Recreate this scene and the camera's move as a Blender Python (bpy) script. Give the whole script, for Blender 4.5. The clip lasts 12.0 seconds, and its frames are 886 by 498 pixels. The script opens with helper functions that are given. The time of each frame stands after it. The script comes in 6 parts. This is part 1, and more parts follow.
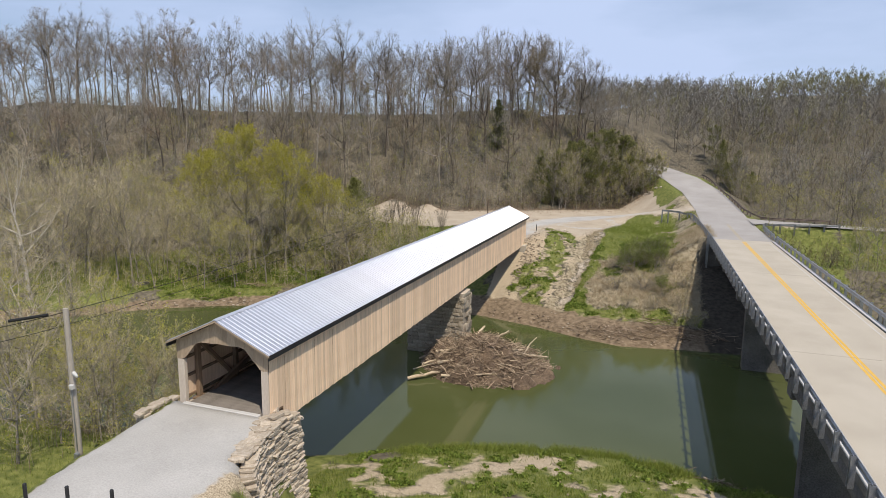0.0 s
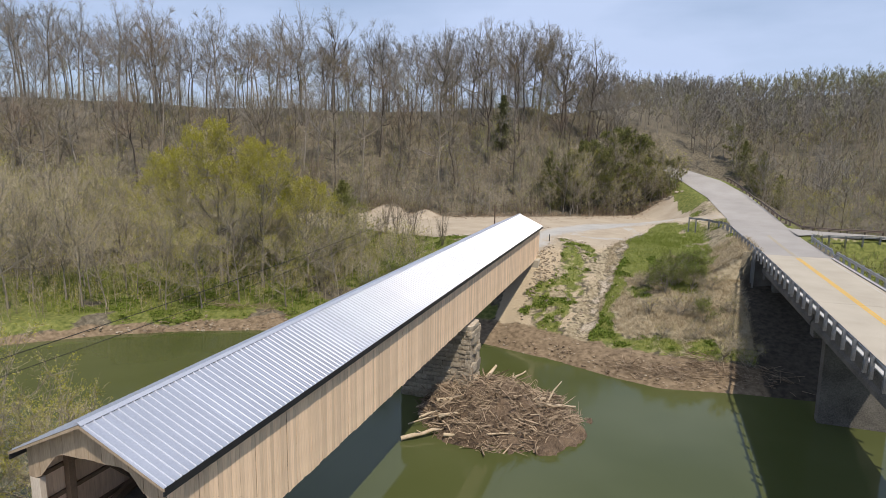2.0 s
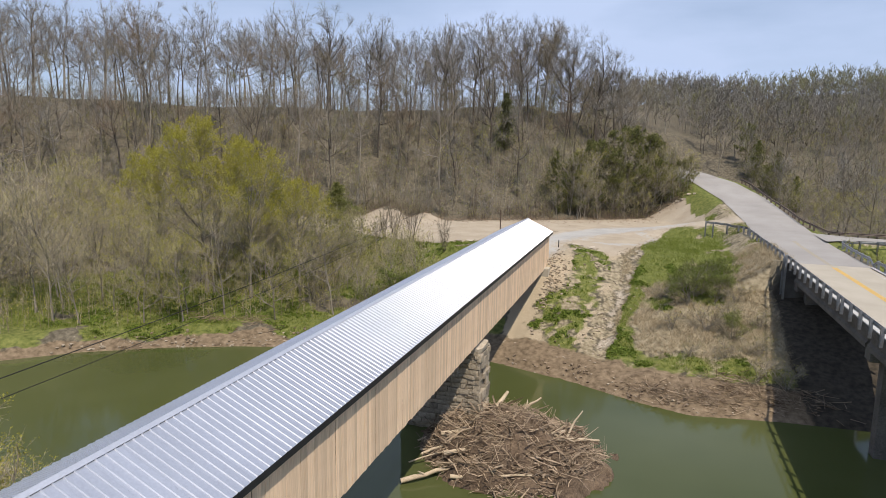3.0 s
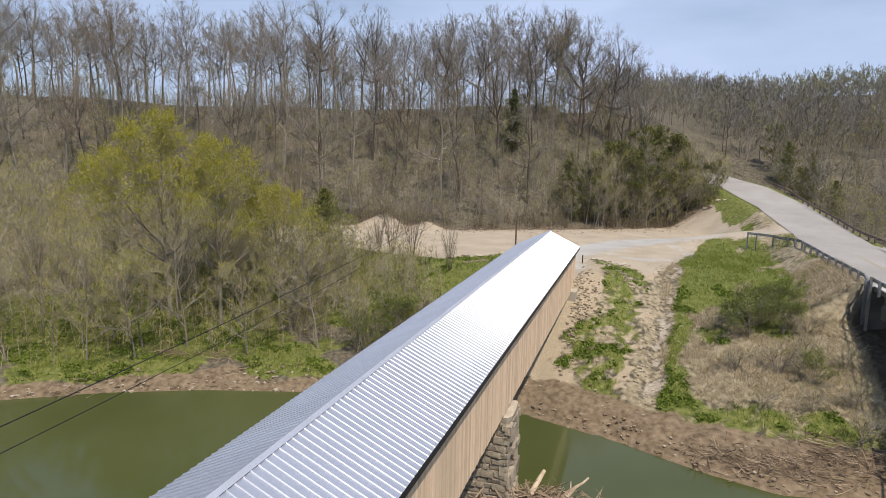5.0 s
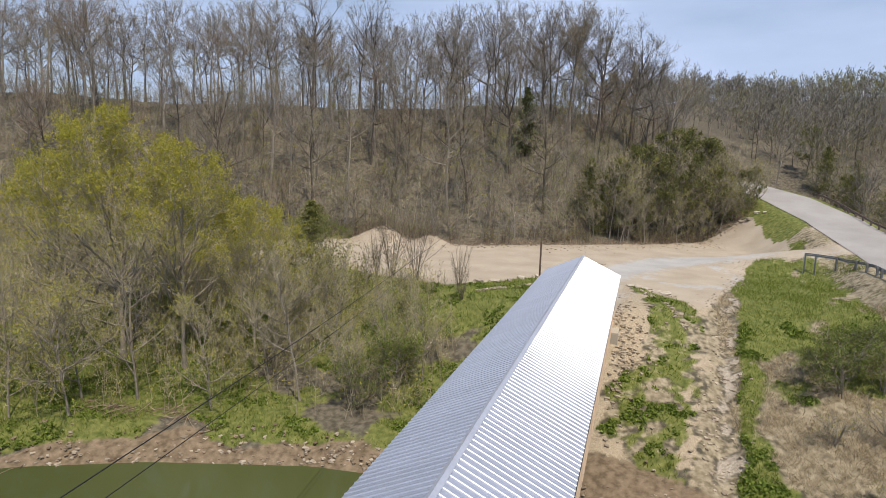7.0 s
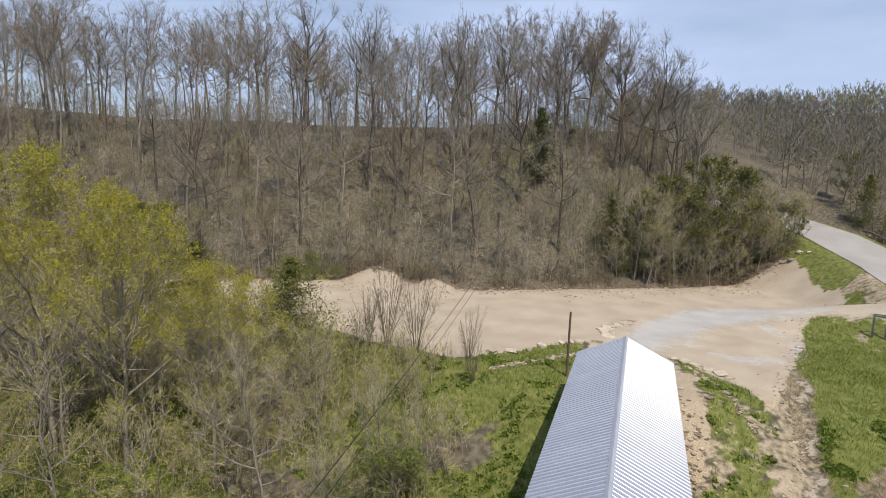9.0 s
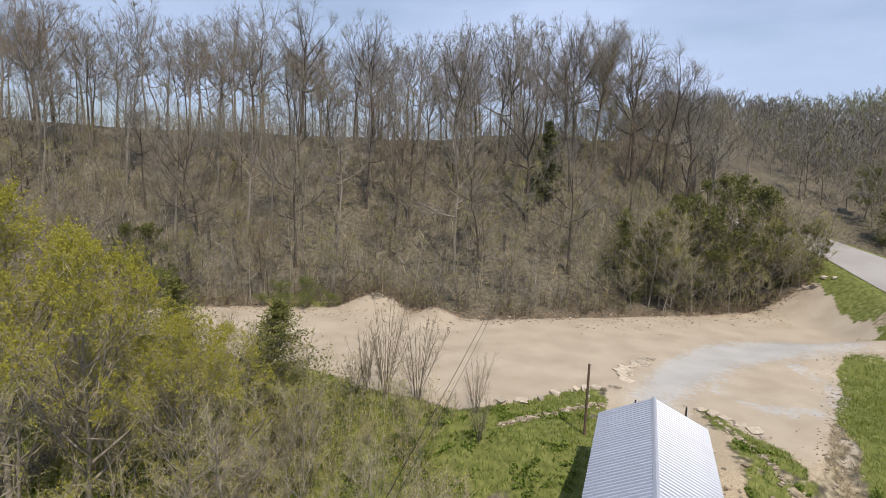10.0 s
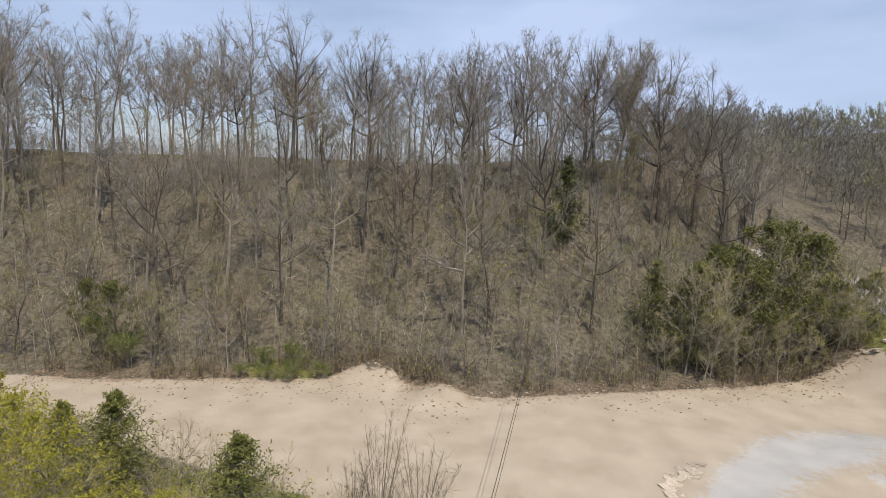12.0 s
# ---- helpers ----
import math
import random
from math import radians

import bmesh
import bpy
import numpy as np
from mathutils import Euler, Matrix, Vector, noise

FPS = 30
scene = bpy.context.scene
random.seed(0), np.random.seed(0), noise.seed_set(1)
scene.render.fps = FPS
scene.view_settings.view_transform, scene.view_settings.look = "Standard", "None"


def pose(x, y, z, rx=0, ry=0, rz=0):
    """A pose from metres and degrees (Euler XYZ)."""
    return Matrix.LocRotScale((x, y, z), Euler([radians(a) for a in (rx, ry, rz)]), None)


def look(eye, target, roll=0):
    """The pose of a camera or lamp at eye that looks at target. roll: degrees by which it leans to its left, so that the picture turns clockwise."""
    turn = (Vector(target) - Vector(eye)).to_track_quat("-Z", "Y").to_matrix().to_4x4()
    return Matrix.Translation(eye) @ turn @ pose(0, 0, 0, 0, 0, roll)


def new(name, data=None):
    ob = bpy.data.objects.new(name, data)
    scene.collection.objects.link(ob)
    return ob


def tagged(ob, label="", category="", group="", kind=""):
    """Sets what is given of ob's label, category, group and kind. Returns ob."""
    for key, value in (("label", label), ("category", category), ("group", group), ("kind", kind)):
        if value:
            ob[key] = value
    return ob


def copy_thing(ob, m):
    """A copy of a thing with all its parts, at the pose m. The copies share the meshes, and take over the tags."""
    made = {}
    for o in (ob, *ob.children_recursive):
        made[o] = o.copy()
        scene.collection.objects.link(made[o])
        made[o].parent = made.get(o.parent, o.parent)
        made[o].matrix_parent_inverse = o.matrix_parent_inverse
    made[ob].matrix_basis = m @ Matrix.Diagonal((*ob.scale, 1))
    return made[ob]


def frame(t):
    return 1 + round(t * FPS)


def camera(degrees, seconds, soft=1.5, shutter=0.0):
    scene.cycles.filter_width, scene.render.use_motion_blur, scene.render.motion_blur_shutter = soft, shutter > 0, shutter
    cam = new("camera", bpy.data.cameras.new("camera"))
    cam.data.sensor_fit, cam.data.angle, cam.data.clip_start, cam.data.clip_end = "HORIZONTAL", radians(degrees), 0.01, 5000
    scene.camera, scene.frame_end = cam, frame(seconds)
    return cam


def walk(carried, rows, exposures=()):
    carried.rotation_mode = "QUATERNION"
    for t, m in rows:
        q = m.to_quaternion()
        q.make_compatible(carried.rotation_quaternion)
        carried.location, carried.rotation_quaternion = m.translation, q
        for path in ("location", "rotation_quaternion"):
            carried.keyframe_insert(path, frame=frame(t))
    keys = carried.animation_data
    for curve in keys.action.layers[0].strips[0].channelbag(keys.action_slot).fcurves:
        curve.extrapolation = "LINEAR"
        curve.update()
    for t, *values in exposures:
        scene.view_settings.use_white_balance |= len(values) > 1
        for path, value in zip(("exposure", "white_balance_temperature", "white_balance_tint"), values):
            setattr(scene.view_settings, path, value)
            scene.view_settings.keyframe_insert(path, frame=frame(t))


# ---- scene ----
cam = camera(72.0, 12.0, soft=0.55)
PATH = [
    (0, (19.666, -23.451, 20.672), (19.03, -21.584, 20.339), 0.8),
    (0.5, (18.485, -20.581, 20.584), (17.853, -18.713, 20.252), 0.9),
    (1, (17.466, -17.883, 20.563), (16.836, -16.014, 20.232), 1.0),
    (1.5, (16.497, -15.207, 20.543), (15.868, -13.338, 20.212), 0.9),
    (2, (15.47, -12.546, 20.439), (14.842, -10.676, 20.108), 1.0),
    (2.5, (14.292, -9.805, 20.371), (13.668, -7.934, 20.04), 1.0),
    (3, (13.173, -7.3, 20.247), (12.551, -5.427, 19.919), 1.0),
    (3.2, (12.709, -6.258, 20.211), (12.089, -4.385, 19.884), 1.0),
    (5, (8.64, 3.207, 19.786), (8.028, 5.085, 19.471), 1.0),
    (5.5, (7.503, 5.971, 19.721), (6.893, 7.85, 19.405), 1.2),
    (6, (6.439, 8.385, 19.678), (5.828, 10.263, 19.365), 1.3),
    (6.5, (5.394, 10.809, 19.844), (4.782, 12.688, 19.531), 1.3),
    (8.3, (1.691, 19.963, 22.147), (1.083, 21.845, 21.847), 1.7),
    (8.5, (1.378, 20.897, 22.498), (0.767, 22.778, 22.201), 1.7),
    (9, (0.366, 23.177, 23.454), (-0.244, 25.058, 23.158), 1.8),
    (9.5, (-0.54, 25.478, 24.455), (-1.152, 27.359, 24.161), 1.9),
    (10, (-1.399, 27.747, 25.537), (-2.014, 29.628, 25.246), 1.9),
    (10.5, (-2.342, 30.195, 26.662), (-2.961, 32.075, 26.374), 1.9),
    (11, (-3.167, 32.551, 27.974), (-3.79, 34.429, 27.683), 1.8),
    (11.5, (-4.184, 34.986, 29.154), (-4.808, 36.864, 28.865), 1.8),
    (12, (-5.159, 37.383, 30.41), (-5.783, 39.261, 30.12), 1.9),
]
walk(cam, [(t, look(eye, target, roll)) for t, eye, target, roll in PATH])

# ---- light ----
SUN_WAY = Vector((-0.40, 0.45, -1.0)).normalized()
world = bpy.data.worlds.new("sky")
scene.world = world
world.use_nodes = True
wn, wl = world.node_tree.nodes, world.node_tree.links
sky = wn.new("ShaderNodeTexSky")
sky.sky_type, sky.sun_disc = "NISHITA", False
sky.sun_elevation = math.asin(-SUN_WAY.z)
sky.sun_rotation = math.atan2(-SUN_WAY.x, -SUN_WAY.y)
sky.air_density, sky.dust_density, sky.ozone_density = 1.0, 0.4, 3.5
w_map = wn.new("ShaderNodeMapping")
w_map.inputs["Scale"].default_value = (1.0, 1.0, 4.0)
w_coord = wn.new("ShaderNodeTexCoord")
cloud = wn.new("ShaderNodeTexNoise")
cloud.inputs["Scale"].default_value, cloud.inputs["Detail"].default_value = 1.6, 6.0
ramp = wn.new("ShaderNodeValToRGB")
ramp.color_ramp.elements[0].position, ramp.color_ramp.elements[1].position = 0.22, 0.66
cmix = wn.new("ShaderNodeMixRGB")
cmix.inputs["Color2"].default_value = (6.2, 7.5, 10.4, 1)
wl.new(w_coord.outputs["Generated"], w_map.inputs["Vector"])
wl.new(w_map.outputs["Vector"], cloud.inputs["Vector"])
wl.new(cloud.outputs["Fac"], ramp.inputs["Fac"])
wl.new(ramp.outputs["Color"], cmix.inputs["Fac"])
wl.new(sky.outputs["Color"], cmix.inputs["Color1"])
wl.new(cmix.outputs["Color"], wn["Background"].inputs["Color"])
wn["Background"].inputs["Strength"].default_value = 0.092
sun = new("sun", bpy.data.lights.new("sun", "SUN"))
sun.data.energy, sun.data.angle, sun.data.color = 4.3, radians(0.55), (1.0, 0.895, 0.755)
sun.matrix_world = look((40, -45, 100), Vector((40, -45, 100)) + SUN_WAY)
scene.view_settings.exposure = -0.05

# ---- materials ----
def mat(name, low, high, rough=0.8, scale=3.0, fine=40.0, bump=0.3, metal=0.0, per_piece=0.0, stretch=(1, 1, 1), spec=0.3, depth=0.02):
    """Two colours mixed by noise at two scales, fine relief, and a tone that differs from piece to piece."""
    m = bpy.data.materials.new(name)
    m.use_nodes = True
    n, k = m.node_tree.nodes, m.node_tree.links
    p = n["Principled BSDF"]
    co, mp = n.new("ShaderNodeTexCoord"), n.new("ShaderNodeMapping")
    mp.inputs["Scale"].default_value = stretch
    k.new(co.outputs["Object"], mp.inputs["Vector"])
    big, small = n.new("ShaderNodeTexNoise"), n.new("ShaderNodeTexNoise")
    for tex, s in ((big, scale), (small, fine)):
        tex.inputs["Scale"].default_value, tex.inputs["Detail"].default_value = s, 5.0
        k.new(mp.outputs["Vector"], tex.inputs["Vector"])
    add = n.new("ShaderNodeMath")
    add.operation = "MULTIPLY_ADD"
    add.inputs[1].default_value = 0.5
    half = n.new("ShaderNodeMath")
    half.operation = "MULTIPLY"
    half.inputs[1].default_value = 0.5
    k.new(small.outputs["Fac"], half.inputs[0])
    k.new(big.outputs["Fac"], add.inputs[0])
    k.new(half.outputs[0], add.inputs[2])
    r = n.new("ShaderNodeValToRGB")
    r.color_ramp.elements[0].position, r.color_ramp.elements[1].position = 0.36, 0.64
    r.color_ramp.elements[0].color, r.color_ramp.elements[1].color = (*low, 1), (*high, 1)
    k.new(add.outputs[0], r.inputs["Fac"])
    colour = r.outputs["Color"]
    if per_piece:
        info, hsv = n.new("ShaderNodeObjectInfo"), n.new("ShaderNodeHueSaturation")
        rng = n.new("ShaderNodeMapRange")
        rng.inputs["To Min"].default_value, rng.inputs["To Max"].default_value = 1 - per_piece, 1 + per_piece
        k.new(info.outputs["Random"], rng.inputs["Value"])
        k.new(rng.outputs["Result"], hsv.inputs["Value"])
        k.new(colour, hsv.inputs["Color"])
        colour = hsv.outputs["Color"]
    k.new(colour, p.inputs["Base Color"])
    p.inputs["Roughness"].default_value, p.inputs["Metallic"].default_value = rough, metal
    p.inputs["Specular IOR Level"].default_value = spec
    if bump:
        b = n.new("ShaderNodeBump")
        b.inputs["Strength"].default_value, b.inputs["Distance"].default_value = bump, depth
        k.new(add.outputs[0], b.inputs["Height"])
        k.new(b.outputs["Normal"], p.inputs["Normal"])
    return m


def islands(name, low, high, rough=0.85, through_light=0.0):
    """For twigs, leaves and stalks: each one has its own tone between two colours."""
    m = bpy.data.materials.new(name)
    m.use_nodes = True
    n, k = m.node_tree.nodes, m.node_tree.links
    p = n["Principled BSDF"]
    g, r = n.new("ShaderNodeNewGeometry"), n.new("ShaderNodeValToRGB")
    r.color_ramp.elements[0].color, r.color_ramp.elements[1].color = (*low, 1), (*high, 1)
    k.new(g.outputs["Random Per Island"], r.inputs["Fac"])
    k.new(r.outputs["Color"], p.inputs["Base Color"])
    p.inputs["Roughness"].default_value, p.inputs["Specular IOR Level"].default_value = rough, 0.15
    if through_light:
        t, mix = n.new("ShaderNodeBsdfTranslucent"), n.new("ShaderNodeMixShader")
        k.new(r.outputs["Color"], t.inputs["Color"])
        mix.inputs["Fac"].default_value = through_light
        k.new(p.outputs["BSDF"], mix.inputs[1])
        k.new(t.outputs["BSDF"], mix.inputs[2])
        k.new(mix.outputs["Shader"], n["Material Output"].inputs["Surface"])
    return m


M_BOARD = mat("sawn_poplar_boards", (0.64, 0.46, 0.315), (0.87, 0.675, 0.49), 0.75, 1.2, 22, 0.5, per_piece=0.16, stretch=(1, 1, 0.06))
M_BOARD_OLD = mat("weathered_boards", (0.30, 0.23, 0.16), (0.46, 0.36, 0.26), 0.8, 1.5, 30, 0.4, per_piece=0.15, stretch=(1, 1, 0.1))
M_POST = mat("pale_portal_timber", (0.47, 0.40, 0.33), (0.62, 0.55, 0.47), 0.75, 2, 40, 0.3, stretch=(1, 1, 0.15))
M_TIMBER = mat("brown_truss_timber", (0.14, 0.095, 0.06), (0.26, 0.18, 0.12), 0.8, 1.5, 30, 0.4, per_piece=0.12)
M_METAL = mat("ribbed_galvalume", (0.55, 0.565, 0.615), (0.64, 0.655, 0.705), 0.52, 0.7, 12, 0.05, metal=0.85, per_piece=0.03, spec=0.5)
M_CAP = mat("ridge_cap_metal", (0.50, 0.52, 0.58), (0.58, 0.60, 0.66), 0.45, 1, 12, 0.05, metal=0.5)
M_FASCIA = mat("dark_fascia", (0.015, 0.016, 0.02), (0.03, 0.03, 0.035), 0.5, 2, 20, 0.1)
M_STONE = mat("limestone_blocks", (0.215, 0.18, 0.135), (0.45, 0.39, 0.305), 0.9, 1.8, 14, 0.9, per_piece=0.24, depth=0.05)
M_SLAB = mat("pale_ledge_stone", (0.34, 0.28, 0.21), (0.56, 0.49, 0.40), 0.9, 2.5, 18, 0.8, per_piece=0.22, depth=0.04)
# weathered tone, lowered further to put the shade under the deck into its colour
M_CONC = mat("weathered_shade_concrete", (0.075, 0.07, 0.062), (0.185, 0.172, 0.155), 0.9, 0.6, 12, 0.3)
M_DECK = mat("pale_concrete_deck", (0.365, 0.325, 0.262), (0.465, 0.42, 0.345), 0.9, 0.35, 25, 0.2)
M_ASPHALT = mat("worn_grey_asphalt", (0.28, 0.262, 0.245), (0.37, 0.35, 0.33), 0.9, 0.25, 40, 0.2)
M_YELLOW = mat("yellow_road_paint", (0.56, 0.33, 0.05), (0.66, 0.42, 0.10), 0.8, 1.5, 30, 0.1)
M_YELLOW_WORN = mat("faded_yellow_paint", (0.34, 0.29, 0.20), (0.42, 0.35, 0.22), 0.85, 1.5, 30, 0.1)
M_FLOOR = mat("grey_floor_planks", (0.13, 0.115, 0.10), (0.24, 0.215, 0.19), 0.85, 1.5, 30, 0.3, per_piece=0.12)
M_WHITE = mat("worn_white_paint", (0.42, 0.41, 0.39), (0.55, 0.54, 0.52), 0.8, 1.5, 30, 0.1)
M_STEEL = mat("galvanised_steel", (0.24, 0.245, 0.255), (0.42, 0.43, 0.445), 0.4, 3, 30, 0.1, metal=0.7, spec=0.5)
M_STEEL_OLD = mat("rusty_guardrail_steel", (0.10, 0.075, 0.06), (0.25, 0.20, 0.17), 0.7, 2, 30, 0.2, metal=0.3)
M_BLACK = mat("black_post", (0.012, 0.012, 0.013), (0.03, 0.03, 0.032), 0.5, 4, 40, 0.1)
M_POLE = mat("grey_utility_pole", (0.30, 0.27, 0.23), (0.44, 0.40, 0.35), 0.85, 2, 30, 0.4, stretch=(1, 1, 0.1))
M_POLE_DARK = mat("brown_pole", (0.09, 0.06, 0.04), (0.16, 0.11, 0.08), 0.85, 2, 30, 0.4, stretch=(1, 1, 0.1))
M_CABLE = mat("black_cable", (0.012, 0.012, 0.012), (0.02, 0.02, 0.02), 0.6, 4, 30, 0.0)
M_LOG = mat("bleached_driftwood", (0.36, 0.28, 0.19), (0.58, 0.48, 0.35), 0.85, 2, 25, 0.5, per_piece=0.2)
M_MUD = mat("muddy_flood_debris", (0.06, 0.042, 0.03), (0.20, 0.145, 0.10), 0.95, 1.2, 9, 1.0, depth=0.12)
M_STICK = islands("drift_sticks", (0.105, 0.074, 0.05), (0.41, 0.32, 0.228))
M_BARK = mat("grey_bark", (0.15, 0.13, 0.105), (0.36, 0.32, 0.27), 0.9, 2, 20, 0.6, stretch=(1, 1, 0.3))
M_BARK_DARK = mat("dark_bark", (0.07, 0.058, 0.048), (0.15, 0.125, 0.10), 0.9, 2, 20, 0.6, stretch=(1, 1, 0.3))
M_SYC = mat("white_sycamore_bark", (0.30, 0.265, 0.215), (0.60, 0.55, 0.475), 0.85, 1.2, 8, 0.3)
M_TWIG_GREY = islands("grey_twigs", (0.145, 0.135, 0.118), (0.35, 0.328, 0.29))
M_TWIG_BROWN = islands("brown_twigs", (0.145, 0.122, 0.085), (0.33, 0.28, 0.20))
M_TWIG_DARK = islands("dark_twigs", (0.08, 0.06, 0.045), (0.20, 0.15, 0.115))
M_TWIG_TAN = islands("tan_twigs", (0.27, 0.235, 0.155), (0.555, 0.48, 0.34))
M_TWIG_RED = islands("reddish_twigs", (0.15, 0.113, 0.08), (0.31, 0.24, 0.18))
M_BUD = islands("olive_buds", (0.25, 0.245, 0.04), (0.48, 0.45, 0.10), through_light=0.3)
M_BUD_DIM = islands("dull_olive_buds", (0.16, 0.167, 0.045), (0.33, 0.33, 0.105), through_light=0.25)
M_PINE = islands("dark_pine_needles", (0.065, 0.075, 0.033), (0.16, 0.165, 0.075), through_light=0.2)
M_YLEAF = islands("yellow_green_leaves", (0.26, 0.25, 0.03), (0.50, 0.46, 0.085), through_light=0.4)
M_GLEAF = islands("fresh_green_leaves", (0.095, 0.135, 0.03), (0.26, 0.29, 0.08), through_light=0.35)
M_CEDAR = islands("cedar_foliage", (0.10, 0.112, 0.034), (0.29, 0.29, 0.095), through_light=0.3)
M_CEDAR_DIM = islands("dull_cedar_foliage", (0.085, 0.095, 0.033), (0.27, 0.27, 0.10), through_light=0.3)
M_GRASS = islands("spring_grass_blades", (0.105, 0.15, 0.022), (0.29, 0.325, 0.075), through_light=0.3)
M_WEED = islands("lush_weed_leaves", (0.08, 0.125, 0.02), (0.25, 0.315, 0.065), through_light=0.3)
M_STRAW = islands("dry_stalks", (0.30, 0.24, 0.15), (0.52, 0.44, 0.31), through_light=0.1)
M_TWIG_OLIVE = islands("olive_grey_twigs", (0.175, 0.165, 0.11), (0.33, 0.31, 0.215))
M_TWIG_FAR = islands("distant_grey_twigs", (0.15, 0.14, 0.12), (0.25, 0.232, 0.20))
M_TWIG_FAR_OLIVE = islands("distant_olive_twigs", (0.165, 0.16, 0.085), (0.265, 0.255, 0.135))
M_CLOD = islands("brown_mud_clods", (0.13, 0.095, 0.065), (0.32, 0.245, 0.175), 0.95)
M_RUBBLE = islands("broken_limestone", (0.22, 0.178, 0.13), (0.47, 0.40, 0.31), 0.95)
M_LITTER = islands("dead_leaves", (0.20, 0.13, 0.08), (0.40, 0.29, 0.19))

# ---- helpers for building ----
RND = random.Random(7)
LATTICE = np.random.RandomState(5).rand(256, 256)


def vnoise(x, y, s):
    """Smooth noise from 0 to 1 over the plan, with cells of s metres."""
    x, y = np.asarray(x, float) / s + 1000.0, np.asarray(y, float) / s + 1000.0
    i, j = np.floor(x).astype(int), np.floor(y).astype(int)
    u, v = x - i, y - j
    u, v = u * u * (3 - 2 * u), v * v * (3 - 2 * v)
    a, b = LATTICE[i % 256, j % 256], LATTICE[(i + 1) % 256, j % 256]
    c, d = LATTICE[i % 256, (j + 1) % 256], LATTICE[(i + 1) % 256, (j + 1) % 256]
    return (a * (1 - u) + b * u) * (1 - v) + (c * (1 - u) + d * u) * v


def fbm(x, y, s):
    return (vnoise(x, y, s) + 0.5 * vnoise(x + 17, y - 31, s / 2.1) + 0.25 * vnoise(x - 53, y + 11, s / 4.3)) / 1.75


def step(a, b, v):
    t = np.clip((np.asarray(v, float) - a) / (b - a), 0, 1)
    return t * t * (3 - 2 * t)


def far_shore(x):
    return np.interp(x, [-300, -120, -60, -38, -32, -25, -15, 0, 8, 13, 17.5, 24, 40, 80, 300], [-180, -40, 15, 35.5, 39.3, 42.6, 45.8, 47.5, 45, 42.7, 41.3, 42.5, 44, 50, 120])


def near_shore(x):
    return np.interp(x, [-300, -120, -60, -38, -18, -8, 0, 6, 10, 15, 19, 22, 26, 40, 80, 300], [-230, -80, -20, 2, 8, 9, 9.5, 12.5, 14.2, 15.8, 16, 15.6, 14.5, 14, 18, 80])


def lot_near(x):
    return np.interp(x, [-90, -60, -48, -41, -25.6, -20.5, -13, -10, -5, -1, 4, 7, 9.5, 11, 12.3, 14.7, 16, 20, 25], [88, 75, 72.5, 71.5, 71, 69, 67.5, 70.5, 75.5, 77, 74.7, 71.0, 68.6, 70.5, 75.0, 82, 89, 97, 101])


def bench(x):
    """Where the slope up from the river reaches the height of the lot."""
    return np.interp(x, [-90, -60, -48, -25, -13, -8, 0, 6, 10, 14, 20, 25, 40], [86, 73, 70.5, 68.5, 66, 64.5, 62.5, 66, 70, 74, 72, 68, 66])


def hill_foot(x):
    return np.interp(x, [-300, -140, -60, -52, -35, -31, -23, -19, -10, 0, 7, 13.5, 19, 22], [20, 50, 80, 82.5, 90.3, 92.5, 90.3, 91.5, 96.3, 102.3, 106.5, 111, 113.5, 117])


def road_x(y):
    return np.interp(y, [-400, 61, 87, 93, 107, 113.5, 119, 135, 155, 200, 400], [31, 30.9, 30.8, 30.6, 29.1, 26.9, 25.3, 19, 4, -40, -200])


def road_z(y):
    return np.interp(y, [-400, -60, -12, 61, 74, 86, 93, 105, 113, 120, 135, 160, 250], [12, 9.6, 9.4, 9.4, 9.5, 9.9, 10.5, 12.0, 13.5, 14.7, 16.3, 18, 22])


def lane_x(y):
    return np.interp(y, [-80, -30, -14, -8, -4, 0, 3], [30, 11, 4.2, 1.5, 0.9, 0.1, 0.0])


def lane_z(y):
    return np.interp(y, [-80, -30, -8, 0], [9.6, 9.0, 7.75, 7.55])


def gully_x(y):
    return np.interp(y, [45, 51, 57, 63.5, 71.6], [9.3, 10.2, 10.7, 11.5, 12.3])


